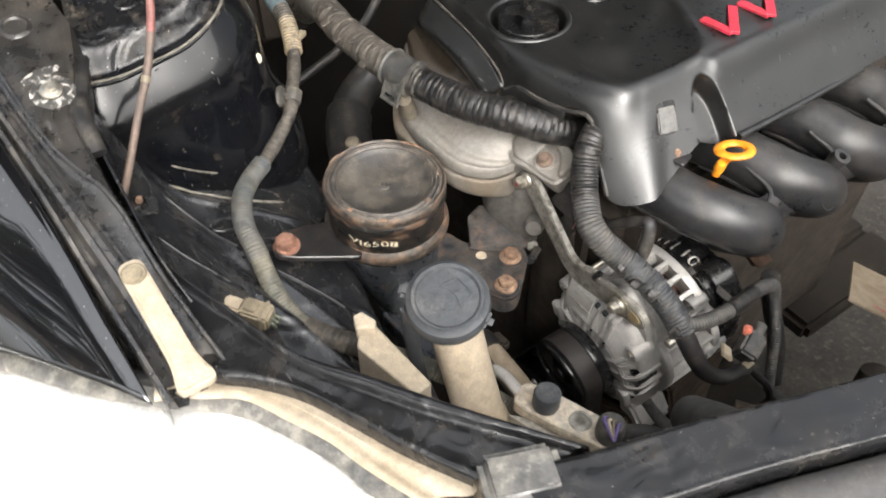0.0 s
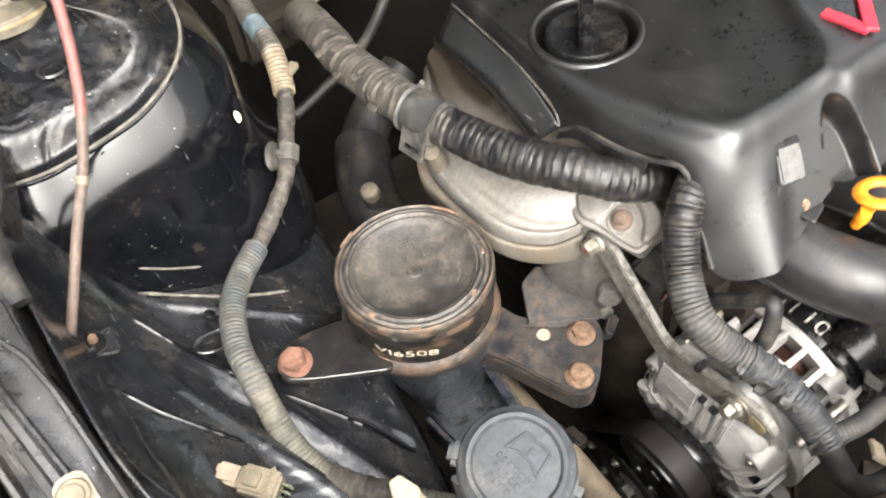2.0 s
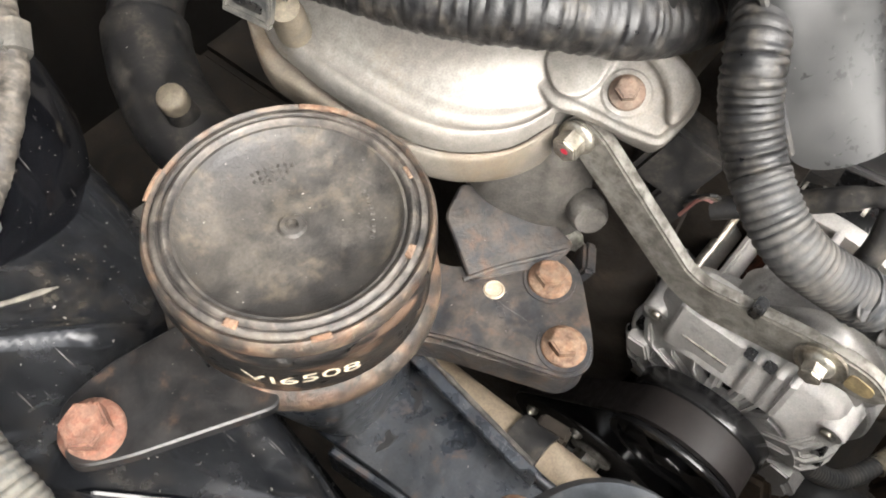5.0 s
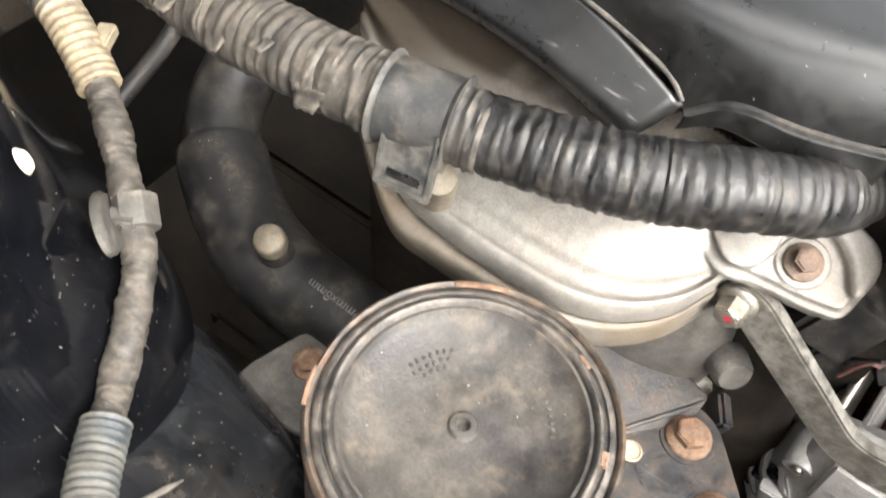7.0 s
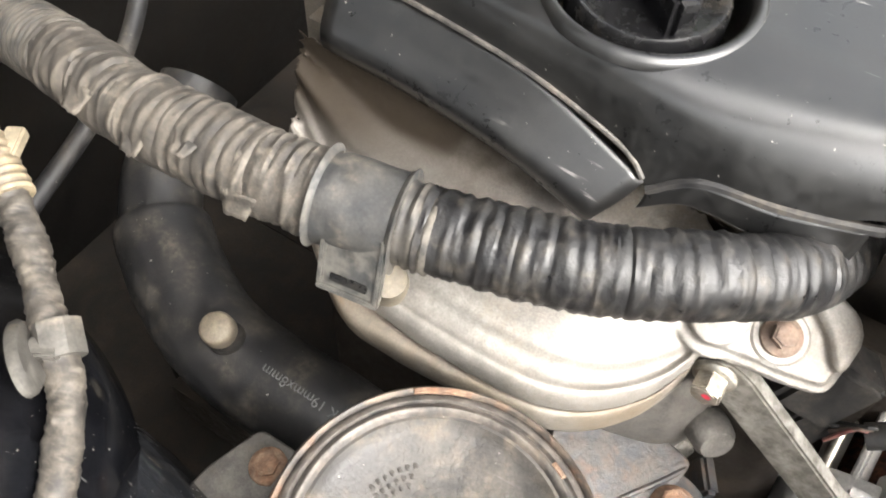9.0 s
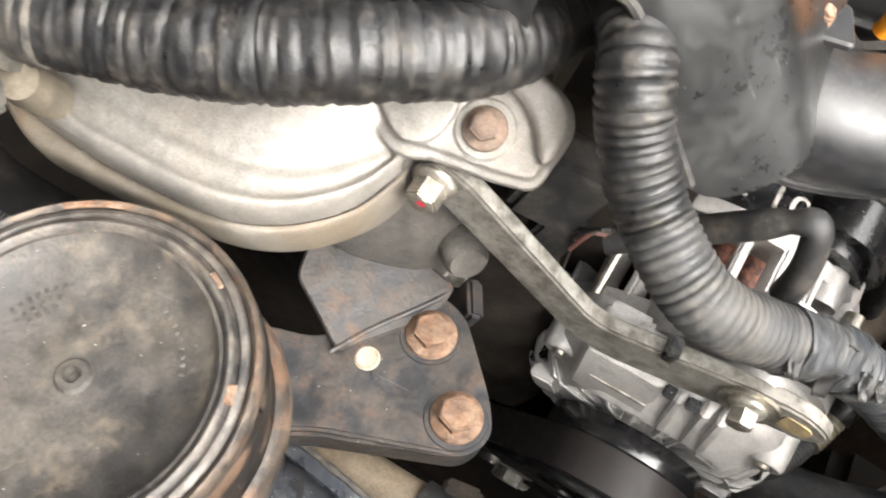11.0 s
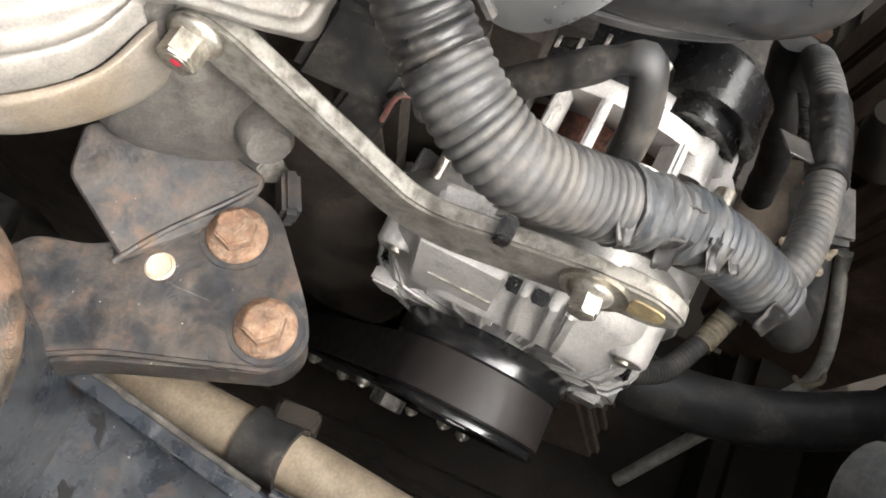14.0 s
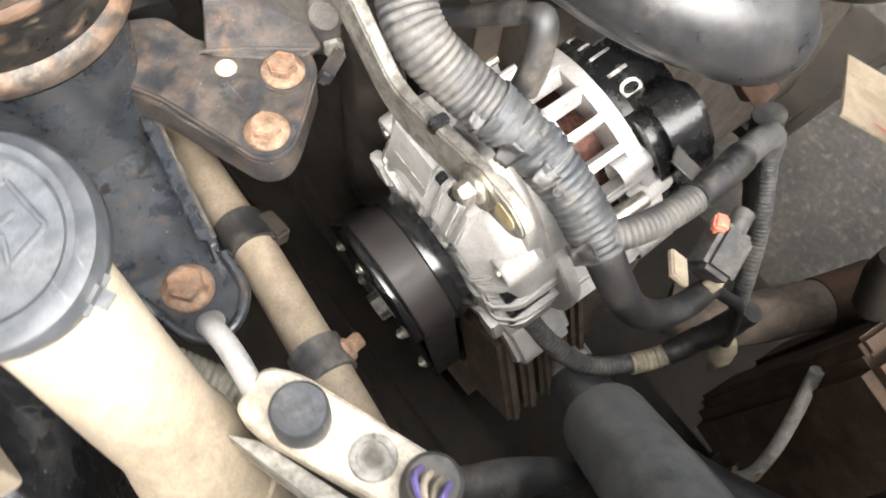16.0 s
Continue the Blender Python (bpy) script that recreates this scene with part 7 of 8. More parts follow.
# ---- engine cover ----
cover = thing("engine_cover", "dusty matte black plastic engine cover", "engine cover")
COLS = [
    [(0.446, 0.662, 0.9), (0.44, 0.6, 0.9), (0.436, 0.56, 0.897), (0.4335, 0.53, 0.891), (0.4315, 0.52, 0.887), (0.4295, 0.512, 0.882), (0.4288, 0.510, 0.880), (0.4280, 0.508, 0.876)],
    [(0.449, 0.664, 0.911), (0.443, 0.6, 0.9125), (0.4385, 0.556, 0.911), (0.4362, 0.526, 0.909), (0.4355, 0.513, 0.906), (0.4345, 0.504, 0.901), (0.4338, 0.499, 0.896), (0.4335, 0.495, 0.888)],
    [(0.457, 0.668, 0.917), (0.450, 0.6, 0.919), (0.4455, 0.55, 0.9195), (0.4435, 0.52, 0.9185), (0.4415, 0.49, 0.914), (0.4395, 0.476, 0.907), (0.438, 0.466, 0.899), (0.436, 0.462, 0.888)],
    [(0.48, 0.674, 0.919), (0.477, 0.6, 0.922), (0.474, 0.53, 0.922), (0.468, 0.46, 0.922), (0.462, 0.432, 0.922), (0.456, 0.42, 0.915), (0.452, 0.414, 0.906), (0.449, 0.411, 0.896)],
    [(0.492, 0.68, 0.92), (0.491, 0.6, 0.922), (0.489, 0.52, 0.922), (0.482, 0.432, 0.922), (0.474, 0.404, 0.922), (0.466, 0.392, 0.906), (0.455, 0.382, 0.876), (0.443, 0.368, 0.834)],
    [(0.505, 0.685, 0.92), (0.505, 0.6, 0.922), (0.504, 0.5, 0.922), (0.5, 0.42, 0.922), (0.494, 0.398, 0.922), (0.487, 0.384, 0.905), (0.478, 0.364, 0.876), (0.468, 0.338, 0.838)],
    [(0.52, 0.69, 0.92), (0.52, 0.6, 0.922), (0.52, 0.5, 0.922), (0.518, 0.418, 0.922), (0.516, 0.397, 0.922), (0.512, 0.384, 0.908), (0.505, 0.366, 0.882), (0.495, 0.343, 0.848)],
    [(0.545, 0.695, 0.92), (0.545, 0.6, 0.922), (0.545, 0.5, 0.922), (0.545, 0.418, 0.922), (0.545, 0.397, 0.923), (0.544, 0.384, 0.911), (0.541, 0.368, 0.892), (0.538, 0.35, 0.868)],
    [(0.596, 0.7, 0.913), (0.616, 0.6, 0.919), (0.608, 0.5, 0.923), (0.569, 0.418, 0.923), (0.566, 0.397, 0.926), (0.566, 0.385, 0.915), (0.566, 0.368, 0.895), (0.566, 0.341, 0.862)],
    [(0.61, 0.7, 0.925), (0.634, 0.6, 0.929), (0.62, 0.5, 0.9305), (0.586, 0.418, 0.9265), (0.58, 0.397, 0.9235), (0.58, 0.385, 0.9195), (0.58, 0.368, 0.895), (0.58, 0.341, 0.862)],
    [(0.624, 0.7, 0.926), (0.645, 0.6, 0.93), (0.63, 0.5, 0.9315), (0.603, 0.418, 0.9265), (0.6, 0.397, 0.9235), (0.6, 0.385, 0.9198), (0.6, 0.368, 0.895), (0.6, 0.341, 0.862)],
    [(0.65, 0.7, 0.927), (0.66, 0.6, 0.931), (0.652, 0.5, 0.9325), (0.64, 0.418, 0.9265), (0.64, 0.397, 0.9235), (0.64, 0.385, 0.9201), (0.64, 0.368, 0.895), (0.64, 0.341, 0.862)],
    [(0.7, 0.7, 0.928), (0.7, 0.6, 0.932), (0.7, 0.5, 0.9335), (0.7, 0.418, 0.9265), (0.7, 0.397, 0.9235), (0.7, 0.385, 0.9204), (0.7, 0.368, 0.895), (0.7, 0.341, 0.862)],
    [(0.775, 0.7, 0.928), (0.775, 0.6, 0.932), (0.775, 0.5, 0.9335), (0.775, 0.418, 0.9265), (0.775, 0.397, 0.9235), (0.775, 0.385, 0.9204), (0.775, 0.368, 0.895), (0.775, 0.341, 0.862)],
    [(0.86, 0.7, 0.928), (0.86, 0.6, 0.932), (0.86, 0.5, 0.9335), (0.86, 0.418, 0.9265), (0.86, 0.397, 0.9235), (0.86, 0.385, 0.9204), (0.86, 0.368, 0.895), (0.86, 0.341, 0.862)],
]
CAP = (0.481, 0.541)
def cover_shape(p):
    x, y, z = p
    scoop = 1 - ((x - 0.557) / 0.020) ** 2 - (max(0.0, y - 0.350) / 0.036) ** 2
    if scoop > 0 and y < 0.40:
        k = min(1.0, scoop * 2.2)
        k = k * k * (3 - 2 * k)
        z, y = z - 0.013 * k, y + 0.013 * k
    return (x, y, z)


cv, cf = surface(COLS, 12, 10, cover_shape)
def keep(q):
    c = np.mean([cv[i] for i in q], axis=0)
    if math.hypot(c[0] - CAP[0], c[1] - CAP[1]) < 0.0395 or math.hypot(c[0] - 0.562, c[1] - 0.538) < 0.014:
        return False
    return True


cf = [q for q in cf if keep(q)]
rim_edges = collections.Counter(frozenset((q[k], q[(k + 1) % 4])) for q in cf for k in range(4))
for i in {i for e, c in rim_edges.items() if c == 1 for i in e}:
    x, y, z = cv[i]
    for (hx, hy), hr, reach in ((CAP, 0.0412, 0.052), ((0.562, 0.538), 0.0148, 0.022)):
        d = math.hypot(x - hx, y - hy)
        if d < reach:
            cv[i] = (hx + (x - hx) * hr / d, hy + (y - hy) * hr / d, z)
thick(part("shell", (cv, cf), M_COVER, cover, "", 50), 0.003, hard=True)
thick(part("side_flange", surface([[(0.446, 0.662, 0.900), (0.440, 0.60, 0.900), (0.436, 0.56, 0.897), (0.4288, 0.510, 0.8805)], [(0.437, 0.660, 0.890), (0.432, 0.60, 0.890), (0.428, 0.56, 0.886), (0.4215, 0.515, 0.873)],
                   [(0.427, 0.657, 0.880), (0.423, 0.60, 0.880), (0.420, 0.56, 0.876), (0.4150, 0.521, 0.866)], [(0.427, 0.656, 0.872), (0.423, 0.60, 0.872), (0.420, 0.56, 0.868), (0.4155, 0.523, 0.860)]], 5, 8), M_COVER, cover), 0.003)
part("ridge_edge", tube([(0.446, 0.660, 0.9012), (0.440, 0.60, 0.9012), (0.436, 0.56, 0.8982), (0.4325, 0.522, 0.8885), (0.4290, 0.511, 0.8815)], 0.0012, 0.006, 8), M_SCUFF, cover, "scuffed pale edge")
part("front_lip", tube([(0.578, 0.339, 0.8625), (0.62, 0.3385, 0.8615), (0.70, 0.340, 0.860), (0.772, 0.343, 0.858)], 0.0035, 0.006, 10), M_COVER, cover)
part("arch_edge", tube([(0.4285, 0.508, 0.8775), (0.4335, 0.492, 0.8875), (0.437, 0.462, 0.8895), (0.443, 0.435, 0.892), (0.449, 0.411, 0.896), (0.4470, 0.392, 0.868), (0.443, 0.369, 0.836)], 0.0022, 0.004, 8), M_RUBBER, cover)
ARCH = [(0.4283, 0.508, 0.8765), (0.4335, 0.492, 0.8870), (0.4362, 0.464, 0.8885), (0.4430, 0.435, 0.8920)]
thick(part("arch_skirt", surface([ARCH, [(x - 0.0015, y + 0.0005, z - 0.004 - 0.0015 * k) for k, (x, y, z) in enumerate(ARCH)], [(x - 0.0025, y + 0.001, z - 0.006 - 0.003 * k) for k, (x, y, z) in enumerate(ARCH)]], 5, 8), M_COVER, cover), 0.002)
MCAP = aim((CAP[0], CAP[1], 0.9226), (-0.02, 0.0, 1))
part("filler_rim", place(lathe([(0.0365, -0.03), (0.0368, -0.0040), (0.0372, -0.0016), (0.0384, 0.0000), (0.0400, 0.0006), (0.0416, 0.0002), (0.0428, -0.0010), (0.0434, -0.0040)], 64), MCAP), M_COVER, cover)
part("nut_well", place(lathe([(0.0, -0.014), (0.0100, -0.014), (0.0125, 0.0), (0.0142, 0.0010), (0.0160, -0.002)], 28), Matrix.Translation((0.562, 0.538, 0.9235))), M_BLACK, cover)
part("nut", bolt_geo(aim((0.562, 0.538, 0.9100), (0, 0, 1)), 0.0060, 0.0085, 0.010) + [place(lathe([(0.0, 0.006), (0.0028, 0.006), (0.0032, 0.004), (0.0032, -0.006)], 14), Matrix.Translation((0.562, 0.538, 0.920)))], M_TAN, cover, "dusty tan nut")
MCLIP = Matrix.Translation((0.5075, 0.3740, 0.8935)) @ pose(0, 0, 0, -36, 0, -10) @ pose(0, 0, 0, 90, 0, 0)
WINDOW = [(-0.0135, -0.015), (0.0095, -0.0165), (0.0135, 0.014), (-0.0085, 0.0155)]
part("clip_window", slab(rounded(WINDOW, 0.004), -0.004, 0.0012, 0.001, MCLIP, 2), M_BLACK, cover, "worn plastic clip window")
part("clip_block", slab(rounded([(x * 0.86, y * 0.80 - 0.0012) for x, y in WINDOW], 0.003), -0.003, 0.0030, 0.0012, MCLIP @ pose(0, 0, 0.0004, -9, 0, 0), 2), M_CLIPFACE, cover, "dusty grey clip")
part("fixing_tab", slab(rounded([(0.502, 0.362), (0.521, 0.364), (0.524, 0.346), (0.505, 0.340)], 0.003), 0.858, 0.862, 0.001), M_MANIFOLD, cover)
part("fixing_screw", bolt_geo(aim((0.511, 0.356, 0.862), (-0.1, -0.5, 1)), 0.0038, 0.0058, 0.006), M_RUST, cover)
# red chevron badge strokes and a grey ring badge
def stroke(a, b, w, z0, z1):
    a, b = np.array(a), np.array(b)
    d = (b - a) / np.linalg.norm(b - a)
    nn = np.array((-d[1], d[0])) * w / 2
    return slab([tuple(a - nn), tuple(b - nn), tuple(b + nn), tuple(a + nn)], z0, z1, 0.0004)


for k, (x, y) in enumerate(((0.614, 0.401), (0.666, 0.401), (0.714, 0.401))):
    z = 0.9270 + 0.0003 * min(k, 1)
    if k < 2:
        part("badge_stroke", stroke((x + 0.001, y), (x - 0.004, y + 0.034), 0.0095, z, z + 0.003), M_RED, cover, "red badge stroke")
        part("badge_stroke", stroke((x + 0.002, y - 0.001), (x + 0.036, y + 0.032), 0.0095, z, z + 0.0034), M_RED, cover, "red badge stroke")
    else:
        part("badge_stroke", stroke((x, y + 0.032), (x + 0.040, y + 0.032), 0.009, z, z + 0.003), M_RED, cover, "red badge stroke")
part("badge_ring", place(lathe([(0.0290, 0.0), (0.0295, 0.002), (0.0325, 0.002), (0.0330, 0.0)], 48), Matrix.Translation((0.711, 0.480, 0.9325)) @ Matrix.Diagonal((1.25, 0.85, 1, 1))), M_SILVER, cover, "grey oval badge ring")
part("badge_ring", place(lathe([(0.0145, 0.0), (0.0150, 0.0018), (0.0180, 0.0018), (0.0185, 0.0)], 32), Matrix.Translation((0.711, 0.486, 0.9325)) @ Matrix.Diagonal((1.9, 0.65, 1, 1))), M_SILVER, cover)
part("badge_ring", place(lathe([(0.0145, 0.0), (0.0150, 0.0016), (0.0180, 0.0016), (0.0185, 0.0)], 32), Matrix.Translation((0.711, 0.480, 0.9325)) @ Matrix.Diagonal((0.75, 1.45, 1, 1))), M_SILVER, cover)
oil = thing("oil_filler_cap", "black plastic oil filler cap with a raised grip", "oil cap")
part("disc", place(lathe([(0.0, -0.0035), (0.0255, -0.0035), (0.0275, -0.0020), (0.0293, -0.0020), (0.0305, -0.004), (0.0308, -0.010), (0.0308, -0.035)], 48), MCAP), M_BLACK, oil)
part("grip", place(box(-0.0055, 0.0055, -0.027, 0.027, -0.006, 0.013, 0.0025), MCAP @ pose(0, 0, 0, 0, 0, -42)), M_BLACK, oil)

# ---- intake manifold ----
mani = thing("intake_manifold", "dusty black plastic intake manifold with curved runners", "intake manifold")
PATH_A = [(0.498, 0.395, 0.818), (0.505, 0.355, 0.823), (0.513, 0.328, 0.820), (0.525, 0.305, 0.816), (0.541, 0.291, 0.808), (0.557, 0.284, 0.799), (0.569, 0.287, 0.787), (0.575, 0.302, 0.772), (0.577, 0.325, 0.756)]
for k in range(4):
    r = [(x + (0.094 + 0.003 * (i < 3)) * k, y, z) for i, (x, y, z) in enumerate(PATH_A)]
    run = part("runner", tube(r, 0.03, 0.004, 32, lambda s, a, w: 0.0265 + 0.0015 * min(1, max(0, (s / w - 0.25) / 0.35)) + 0.001 * noise.noise(Vector((s * 30, math.cos(a), math.sin(a)))), 1.0), M_MANIFOLD, mani, "", 60)
    part("runner_seam", tube([(x - 0.0215, y - 0.001, z - 0.0175) for x, y, z in stretch(r, 0.12, 0.52)], 0.0022, 0.004, 8), M_MANIFOLD, run)
part("plenum", box(0.51, 0.90, 0.325, 0.40, 0.70, 0.745, 0.02), M_MANIFOLD, mani)
for k in range(3):
    x = 0.094 * k
    part("web", surface([[(0.540 + x, 0.278, 0.784), (0.580 + x, 0.284, 0.786), (0.630 + x, 0.278, 0.784)], [(0.540 + x, 0.278, 0.800), (0.582 + x, 0.284, 0.797), (0.626 + x, 0.278, 0.800)],
                         [(0.538 + x, 0.285, 0.812), (0.580 + x, 0.288, 0.807), (0.622 + x, 0.285, 0.812)], [(0.536 + x, 0.296, 0.817), (0.578 + x, 0.297, 0.815), (0.618 + x, 0.296, 0.817)]], 6, 6), M_MANIFOLD, mani)
    part("opening_rim", tube([(0.535 + x, 0.330, 0.829), (0.541 + x, 0.305, 0.823), (0.552 + x, 0.290, 0.815), (0.574 + x, 0.287, 0.815), (0.588 + x, 0.296, 0.822), (0.586 + x, 0.325, 0.830)], 0.0026, 0.003, 8), M_MANIFOLD, mani)
part("port_boss", place(lathe([(0.004, 0.004), (0.004, 0.012), (0.0085, 0.012), (0.0095, 0.0)], 20), aim((0.672, 0.285, 0.822), (0, -0.4, 1))), M_MANIFOLD, mani)
part("raised_mark", place(lathe([(0.009, 0.0), (0.0095, 0.0008), (0.0105, 0.0008), (0.011, 0.0)], 24), aim((0.640, 0.262, 0.806), (0, -0.8, 0.6))), M_MANIFOLD, mani)
gask = thing("throttle_bracket", "rust-brown bracket and pale plate under the manifold", "bracket")
part("bracket_plate", [place(box(-0.012, 0.016, -0.012, 0.012, -0.003, 0.003, 0.001), Matrix.Translation((0.566, 0.272, 0.764)) @ pose(0, 0, 0, 20, 25, 10)), place(lathe([(0.0, 0.010), (0.009, 0.009), (0.010, -0.012)], 18), aim((0.570, 0.276, 0.760), (0.2, -0.5, -0.6)))], M_BROWN, gask)
pale = part("pale_plate", place(box(0.0, 0.12, -0.03, 0.05, -0.002, 0.002, 0.001), Matrix.Translation((0.945, 0.245, 0.42)) @ pose(0, 0, 0, 10, 15, 28)), M_PIPE, gask, "pale tan plate with red marks")
for k in range(3):
    part("red_mark", place(box(0.0, 0.002, -0.02, 0.018, 0.0021, 0.0026, 0.0001, None, 1), Matrix.Translation((0.955 + 0.028 * k, 0.245, 0.4185 - 0.004 * k)) @ pose(0, 0, 0, 10, 15, 20 + 12 * k)), M_RED, pale)
sens = thing("oil_control_valve", "dusty black valve connector beside the loom", "connector")
part("valve_body", place(box(-0.012, 0.012, -0.016, 0.016, -0.018, 0.018, 0.003), Matrix.Translation((0.448, 0.412, 0.797)) @ pose(0, 0, 0, 25, 10, 20)), M_RUBBER, sens)
part("valve_plug", place(box(-0.007, 0.007, -0.010, 0.010, -0.03, 0.0, 0.002), Matrix.Translation((0.446, 0.404, 0.780)) @ pose(0, 0, 0, 25, 10, 20)), M_RUBBER, sens)

# ---- dipstick ----
dip = thing("oil_dipstick", "orange plastic loop handle of the oil dipstick", "dipstick")
MD = aim((0.560, 0.328, 0.862), (0.08, 0.20, 1), (1, -0.3, 0))
part("loop", place(lathe([(0.0135 + 0.0050 * math.cos(a), 0.0032 * math.sin(a)) for a in np.linspace(0, 2 * math.pi, 13)], 40), MD @ Matrix.Diagonal((1.08, 0.95, 1, 1))), M_ORANGE, dip)
part("stem", [place(lathe([(0.0, 0.006), (0.004, 0.006), (0.0052, 0.003), (0.0052, -0.003), (0.0040, -0.008), (0.0040, -0.012)], 20), aim((0.543, 0.327, 0.851), (-0.1, -0.2, 1))), place(box(0.0, 0.012, -0.0045, 0.0045, -0.002, 0.002, 0.001), Matrix.Translation((0.543, 0.327, 0.853)) @ pose(0, 0, 0, 0, -15, 8))], M_ORANGE, dip)

# ---- washer filler ----
wash = thing("washer_filler", "cream washer filler neck with a blue-grey cap", "washer filler")
MW = aim((0.239, 0.335, 0.860), (-0.16, -0.22, 1))
wcap = part("cap", place(lathe([(0.0, 0.0050), (0.0245, 0.0050), (0.0262, 0.0075), (0.0285, 0.0078), (0.0300, 0.0055), (0.0330, 0.0035), (0.0345, -0.002), (0.0340, -0.010), (0.031, -0.014), (0.026, -0.014)], 56), MW), M_BLUECAP, wash, "blue-grey plastic cap")
part("cap_tab", place(box(-0.007, 0.007, -0.0395, -0.028, -0.010, -0.001, 0.004), MW @ pose(0, 0, 0, 0, 0, 30)), M_BLUECAP, wcap)
part("cap_hinge", place(box(-0.007, 0.007, 0.028, 0.040, -0.012, 0.002, 0.003), MW @ pose(0, 0, 0, 0, 0, 40)), M_BLUECAP, wcap)
ICON = [((-0.011, 0.002), (-0.008, 0.017)), ((-0.008, 0.017), (0.010, 0.017)), ((0.010, 0.017), (0.013, 0.002)), ((-0.011, 0.002), (-0.003, 0.006)), ((-0.003, 0.006), (0.005, 0.006)), ((0.005, 0.006), (0.013, 0.002)), ((0.001, 0.006), (0.001, 0.013))]
for a, b in ICON:
    part("raised_icon", place(stroke(a, b, 0.0018, 0.0048, 0.0058), MW @ pose(0, 0, 0, 0, 0, -82)), M_BLUECAP, wcap)
for row, (n, y) in enumerate(((6, -0.003), (5, -0.009), (4, -0.015))):
    geo = [place(box(-0.0012, 0.0012, -0.0018, 0.0018, 0.0048, 0.0056, 0.0003, None, 1), MW @ pose(0, 0, 0, 0, 0, -82) @ Matrix.Translation(((k - (n - 1) / 2) * 0.0042, y, 0))) for k in range(n)]
    part("raised_lettering", geo, M_BLUECAP, wcap)
part("neck", tube([(0.240, 0.334, 0.852), (0.243, 0.326, 0.82), (0.246, 0.310, 0.77), (0.250, 0.292, 0.715), (0.252, 0.274, 0.66), (0.255, 0.25, 0.55)], 0.026, 0.005, 32, lambda s, a, w: 0.0235 + 0.004 * max(0, min(1, (s - 0.12) / 0.02)), 0.82), M_CREAM, wash)
part("neck_strap", tube([(0.212, 0.350, 0.850), (0.216, 0.352, 0.80), (0.224, 0.35, 0.74), (0.235, 0.33, 0.68)], 0.008, 0.004, 12, None, 0.4), M_BLUECAP, wash)
part("tank", box(0.11, 0.24, 0.16, 0.30, 0.45, 0.66, 0.03), M_CREAM, wash, "cream plastic tank")
part("neck_collar", place(lathe([(0.0275, -0.004), (0.0305, -0.002), (0.0305, 0.002), (0.0275, 0.004)], 32, True), aim((0.251, 0.283, 0.69), (0.05, -0.3, 1)) @ Matrix.Diagonal((1, 0.85, 1, 1))), M_CREAM, wash)

# ---- brown cable ----
cab = thing("hood_cable", "bowed brown and red coated cable clipped to the fender", "cable")
CB = [(0.071, 0.570, 0.882), (0.088, 0.582, 0.905), (0.108, 0.600, 0.929), (0.132, 0.622, 0.955), (0.152, 0.645, 0.985), (0.166, 0.668, 1.018), (0.176, 0.69, 1.055), (0.184, 0.715, 1.10), (0.19, 0.745, 1.16)]
part("brown_sheath", tube(stretch(CB, 0, 0.40), 0.0034, 0.004, 14), M_CABLE, cab)
part("red_sheath", tube(stretch(CB, 0.39, 0.62), 0.0035, 0.004, 14), M_CABLE_RED, cab, "red coated stretch")
part("brown_sheath", tube(stretch(CB, 0.61, 1.0), 0.0034, 0.004, 14), M_CABLE, cab)
part("joint", tube(stretch(CB, 0.27, 0.285), 0.0040, 0.002, 14), M_TAN, cab)

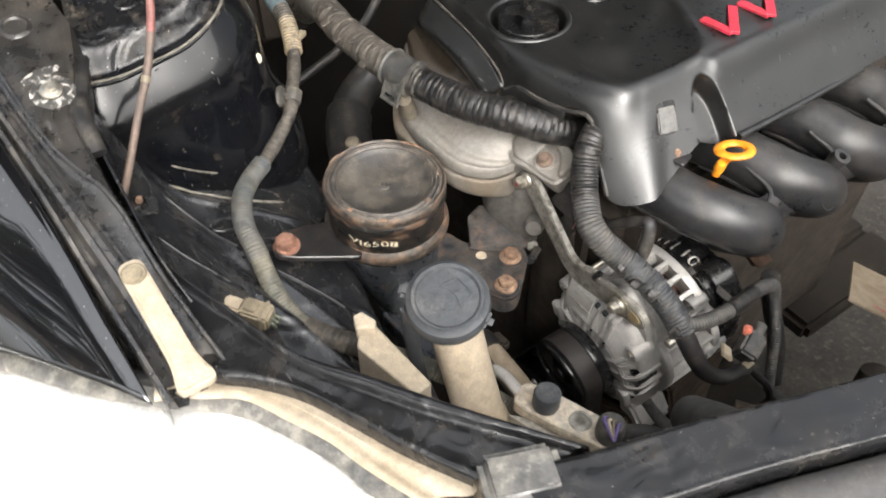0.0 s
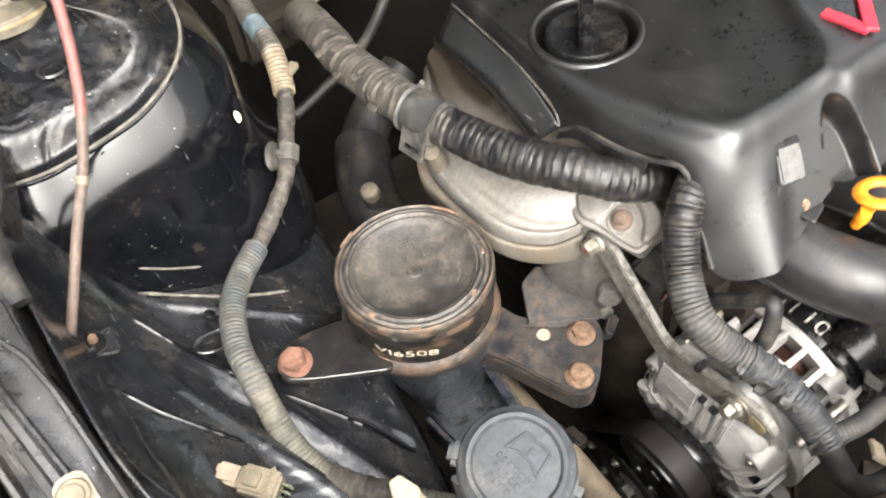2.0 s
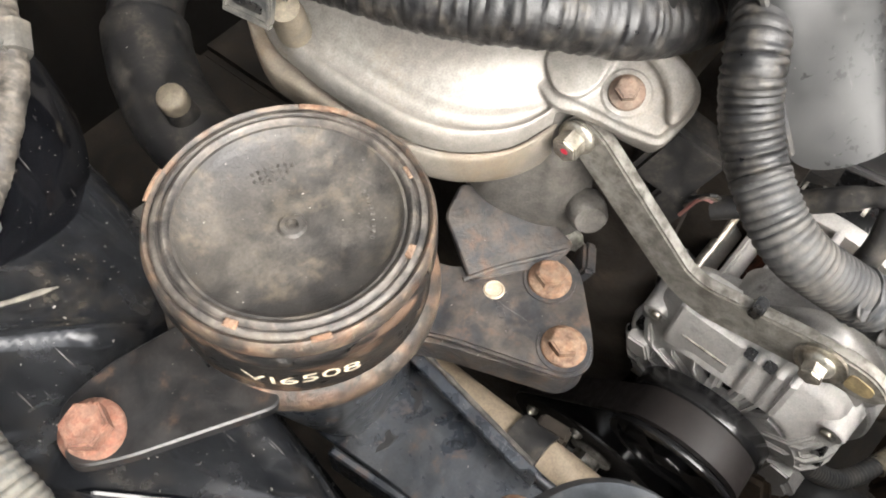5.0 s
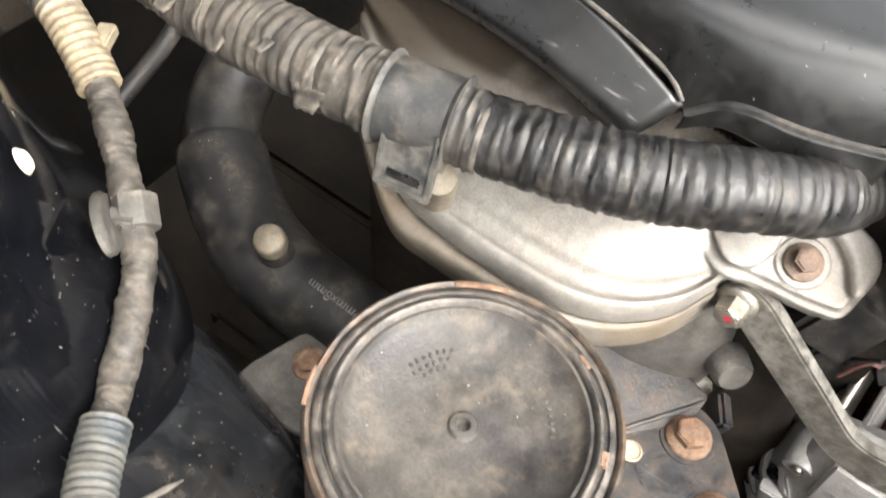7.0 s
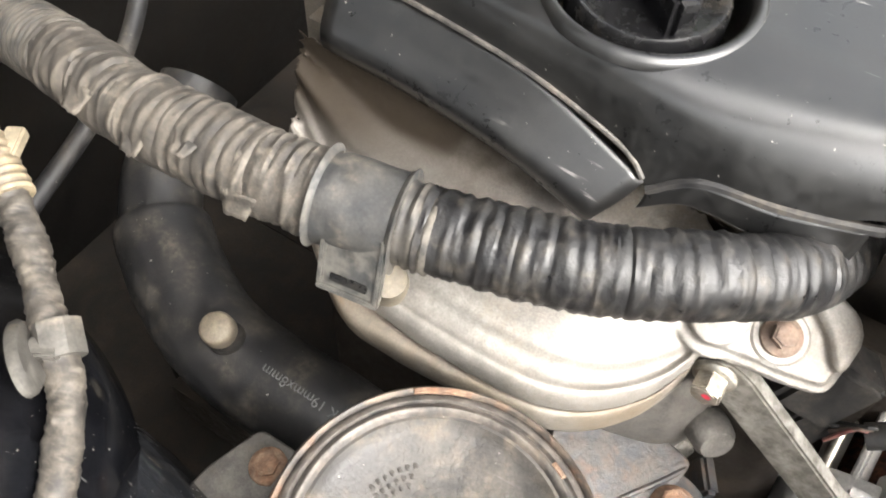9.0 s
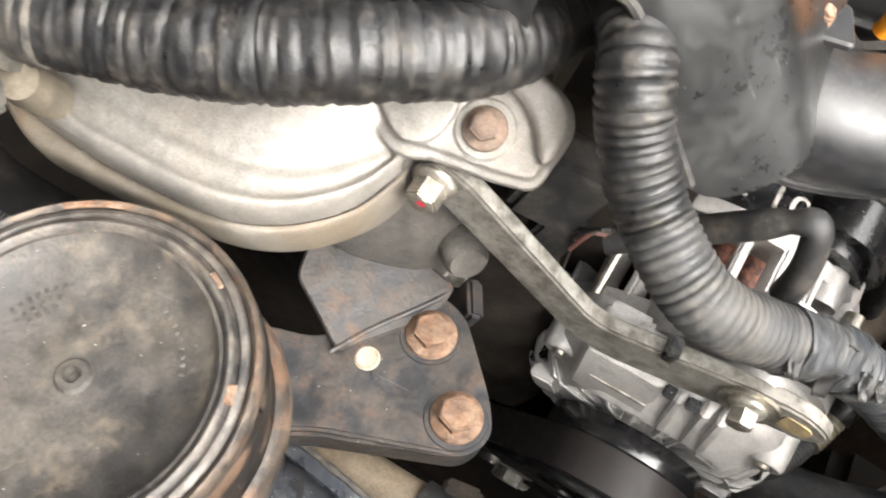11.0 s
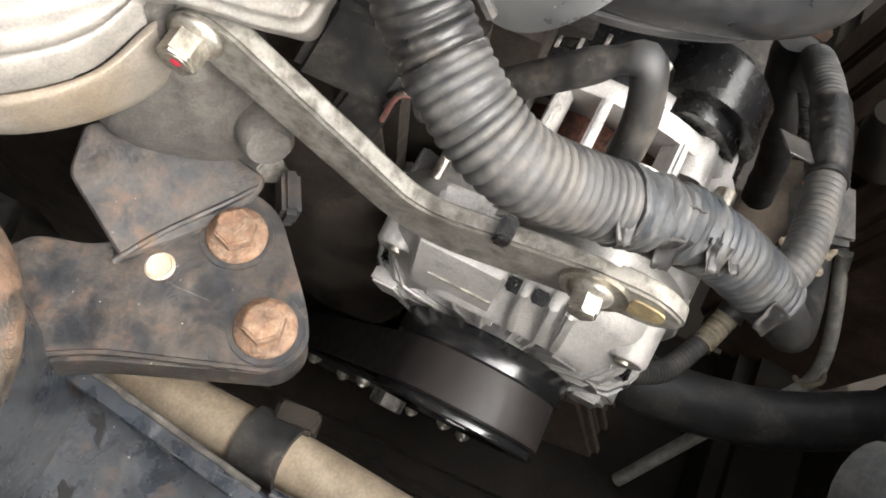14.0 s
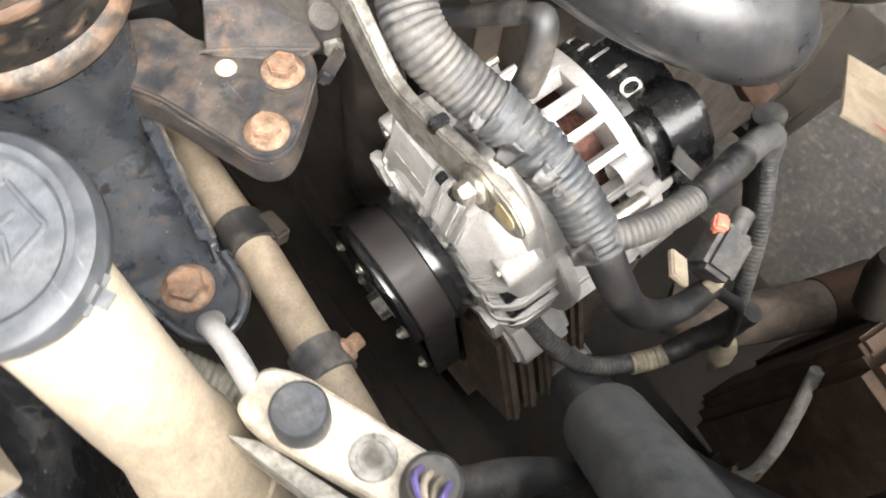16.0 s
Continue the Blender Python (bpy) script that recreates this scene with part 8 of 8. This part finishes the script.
# ---- tree beside the car ----
def tree():
    rnd = random.Random(7)
    wood, tips = [], []

    def limb(p, d, length, r, depth):
        pts = [p]
        for k in range(4):
            d = (d + Vector((rnd.uniform(-0.25, 0.25), rnd.uniform(-0.25, 0.25), rnd.uniform(-0.08, 0.18)))).normalized()
            pts.append(pts[-1] + d * length / 4)
        wood.append(tube([tuple(q) for q in pts], r, length / 8, 7, lambda s, a, w: r * (1 - 0.5 * s / w)))
        if depth == 0:
            tips.append(pts[2:])
            return
        for k in range(3 if depth > 1 else 4):
            way = (d + Vector((rnd.uniform(-1, 1), rnd.uniform(-1, 1), rnd.uniform(-0.3, 0.7)))).normalized()
            limb(pts[2 + k % 3], way, length * rnd.uniform(0.55, 0.75), r * 0.5, depth - 1)

    limb(Vector((0, 0, 0)), Vector((0.22, 0, 1)), 3.0, 0.14, 4)
    verts, faces = [], []
    for pts in tips:
        for _ in range(170):
            c = pts[rnd.randrange(len(pts))] + Vector((rnd.gauss(0, 0.24), rnd.gauss(0, 0.24), rnd.gauss(0, 0.24)))
            u = Vector((rnd.uniform(-1, 1), rnd.uniform(-1, 1), rnd.uniform(-0.5, 0.5))).normalized() * rnd.uniform(0.05, 0.095)
            w = u.cross(Vector((rnd.uniform(-1, 1), rnd.uniform(-1, 1), 1))).normalized() * 0.026
            b = len(verts)
            verts += [tuple(c - u), tuple(c + w), tuple(c + u), tuple(c - w)]
            faces.append((b, b + 1, b + 2, b + 3))
    return wood, (verts, faces)


garden = thing("tree", "leafy tree beside the car, mirrored in the fender", "tree")
tree_wood, tree_leaves = tree()
part("trunk", tree_wood, M_BARK, garden)
part("crown", tree_leaves, M_LEAF, garden)
garden.location = (-2.35, 1.5, 0.0)

# ---- unseen backdrops, shaped like rows of trees, added for reflections ----
hv, hf = [], []
cols, lev = 60, 9
for i in range(cols + 1):
    x = -46.0 + 58.0 * i / cols
    top = 8.5 + 3.0 * noise.noise(Vector((x * 0.17, 2.0, 0.0))) + 1.6 * noise.noise(Vector((x * 0.6, 5.0, 0.0)))
    for k in range(lev + 1):
        z = top * k / lev
        hv.append((x + 0.5 * noise.noise(Vector((x, z, 1.0))), -34.0 - 1.2 * math.sin(math.pi * k / lev) * -1 + 1.4 * noise.noise(Vector((x * 0.5, z * 0.5, 7.0))), z))
for i in range(cols):
    for k in range(lev):
        q = i * (lev + 1) + k
        hf.append((q, q + lev + 1, q + lev + 2, q + 1))
# Turned copy on the right, added to dim what the engine cover mirrors.
sv = [(-13.0 - y, 0.35 * (x + 17.0), z * 0.80) for x, y, z in hv]
tagged(thick(part("dark_backdrop", (sv, hf), M_LEAF), 1.5), "unseen dark backdrop beside the car, added to darken reflections", "trees", kind="structure")
tagged(thick(part("dark_backdrop", (hv, hf), M_LEAF), 1.5), "unseen dark backdrop added far in front of the car", "trees", kind="structure")
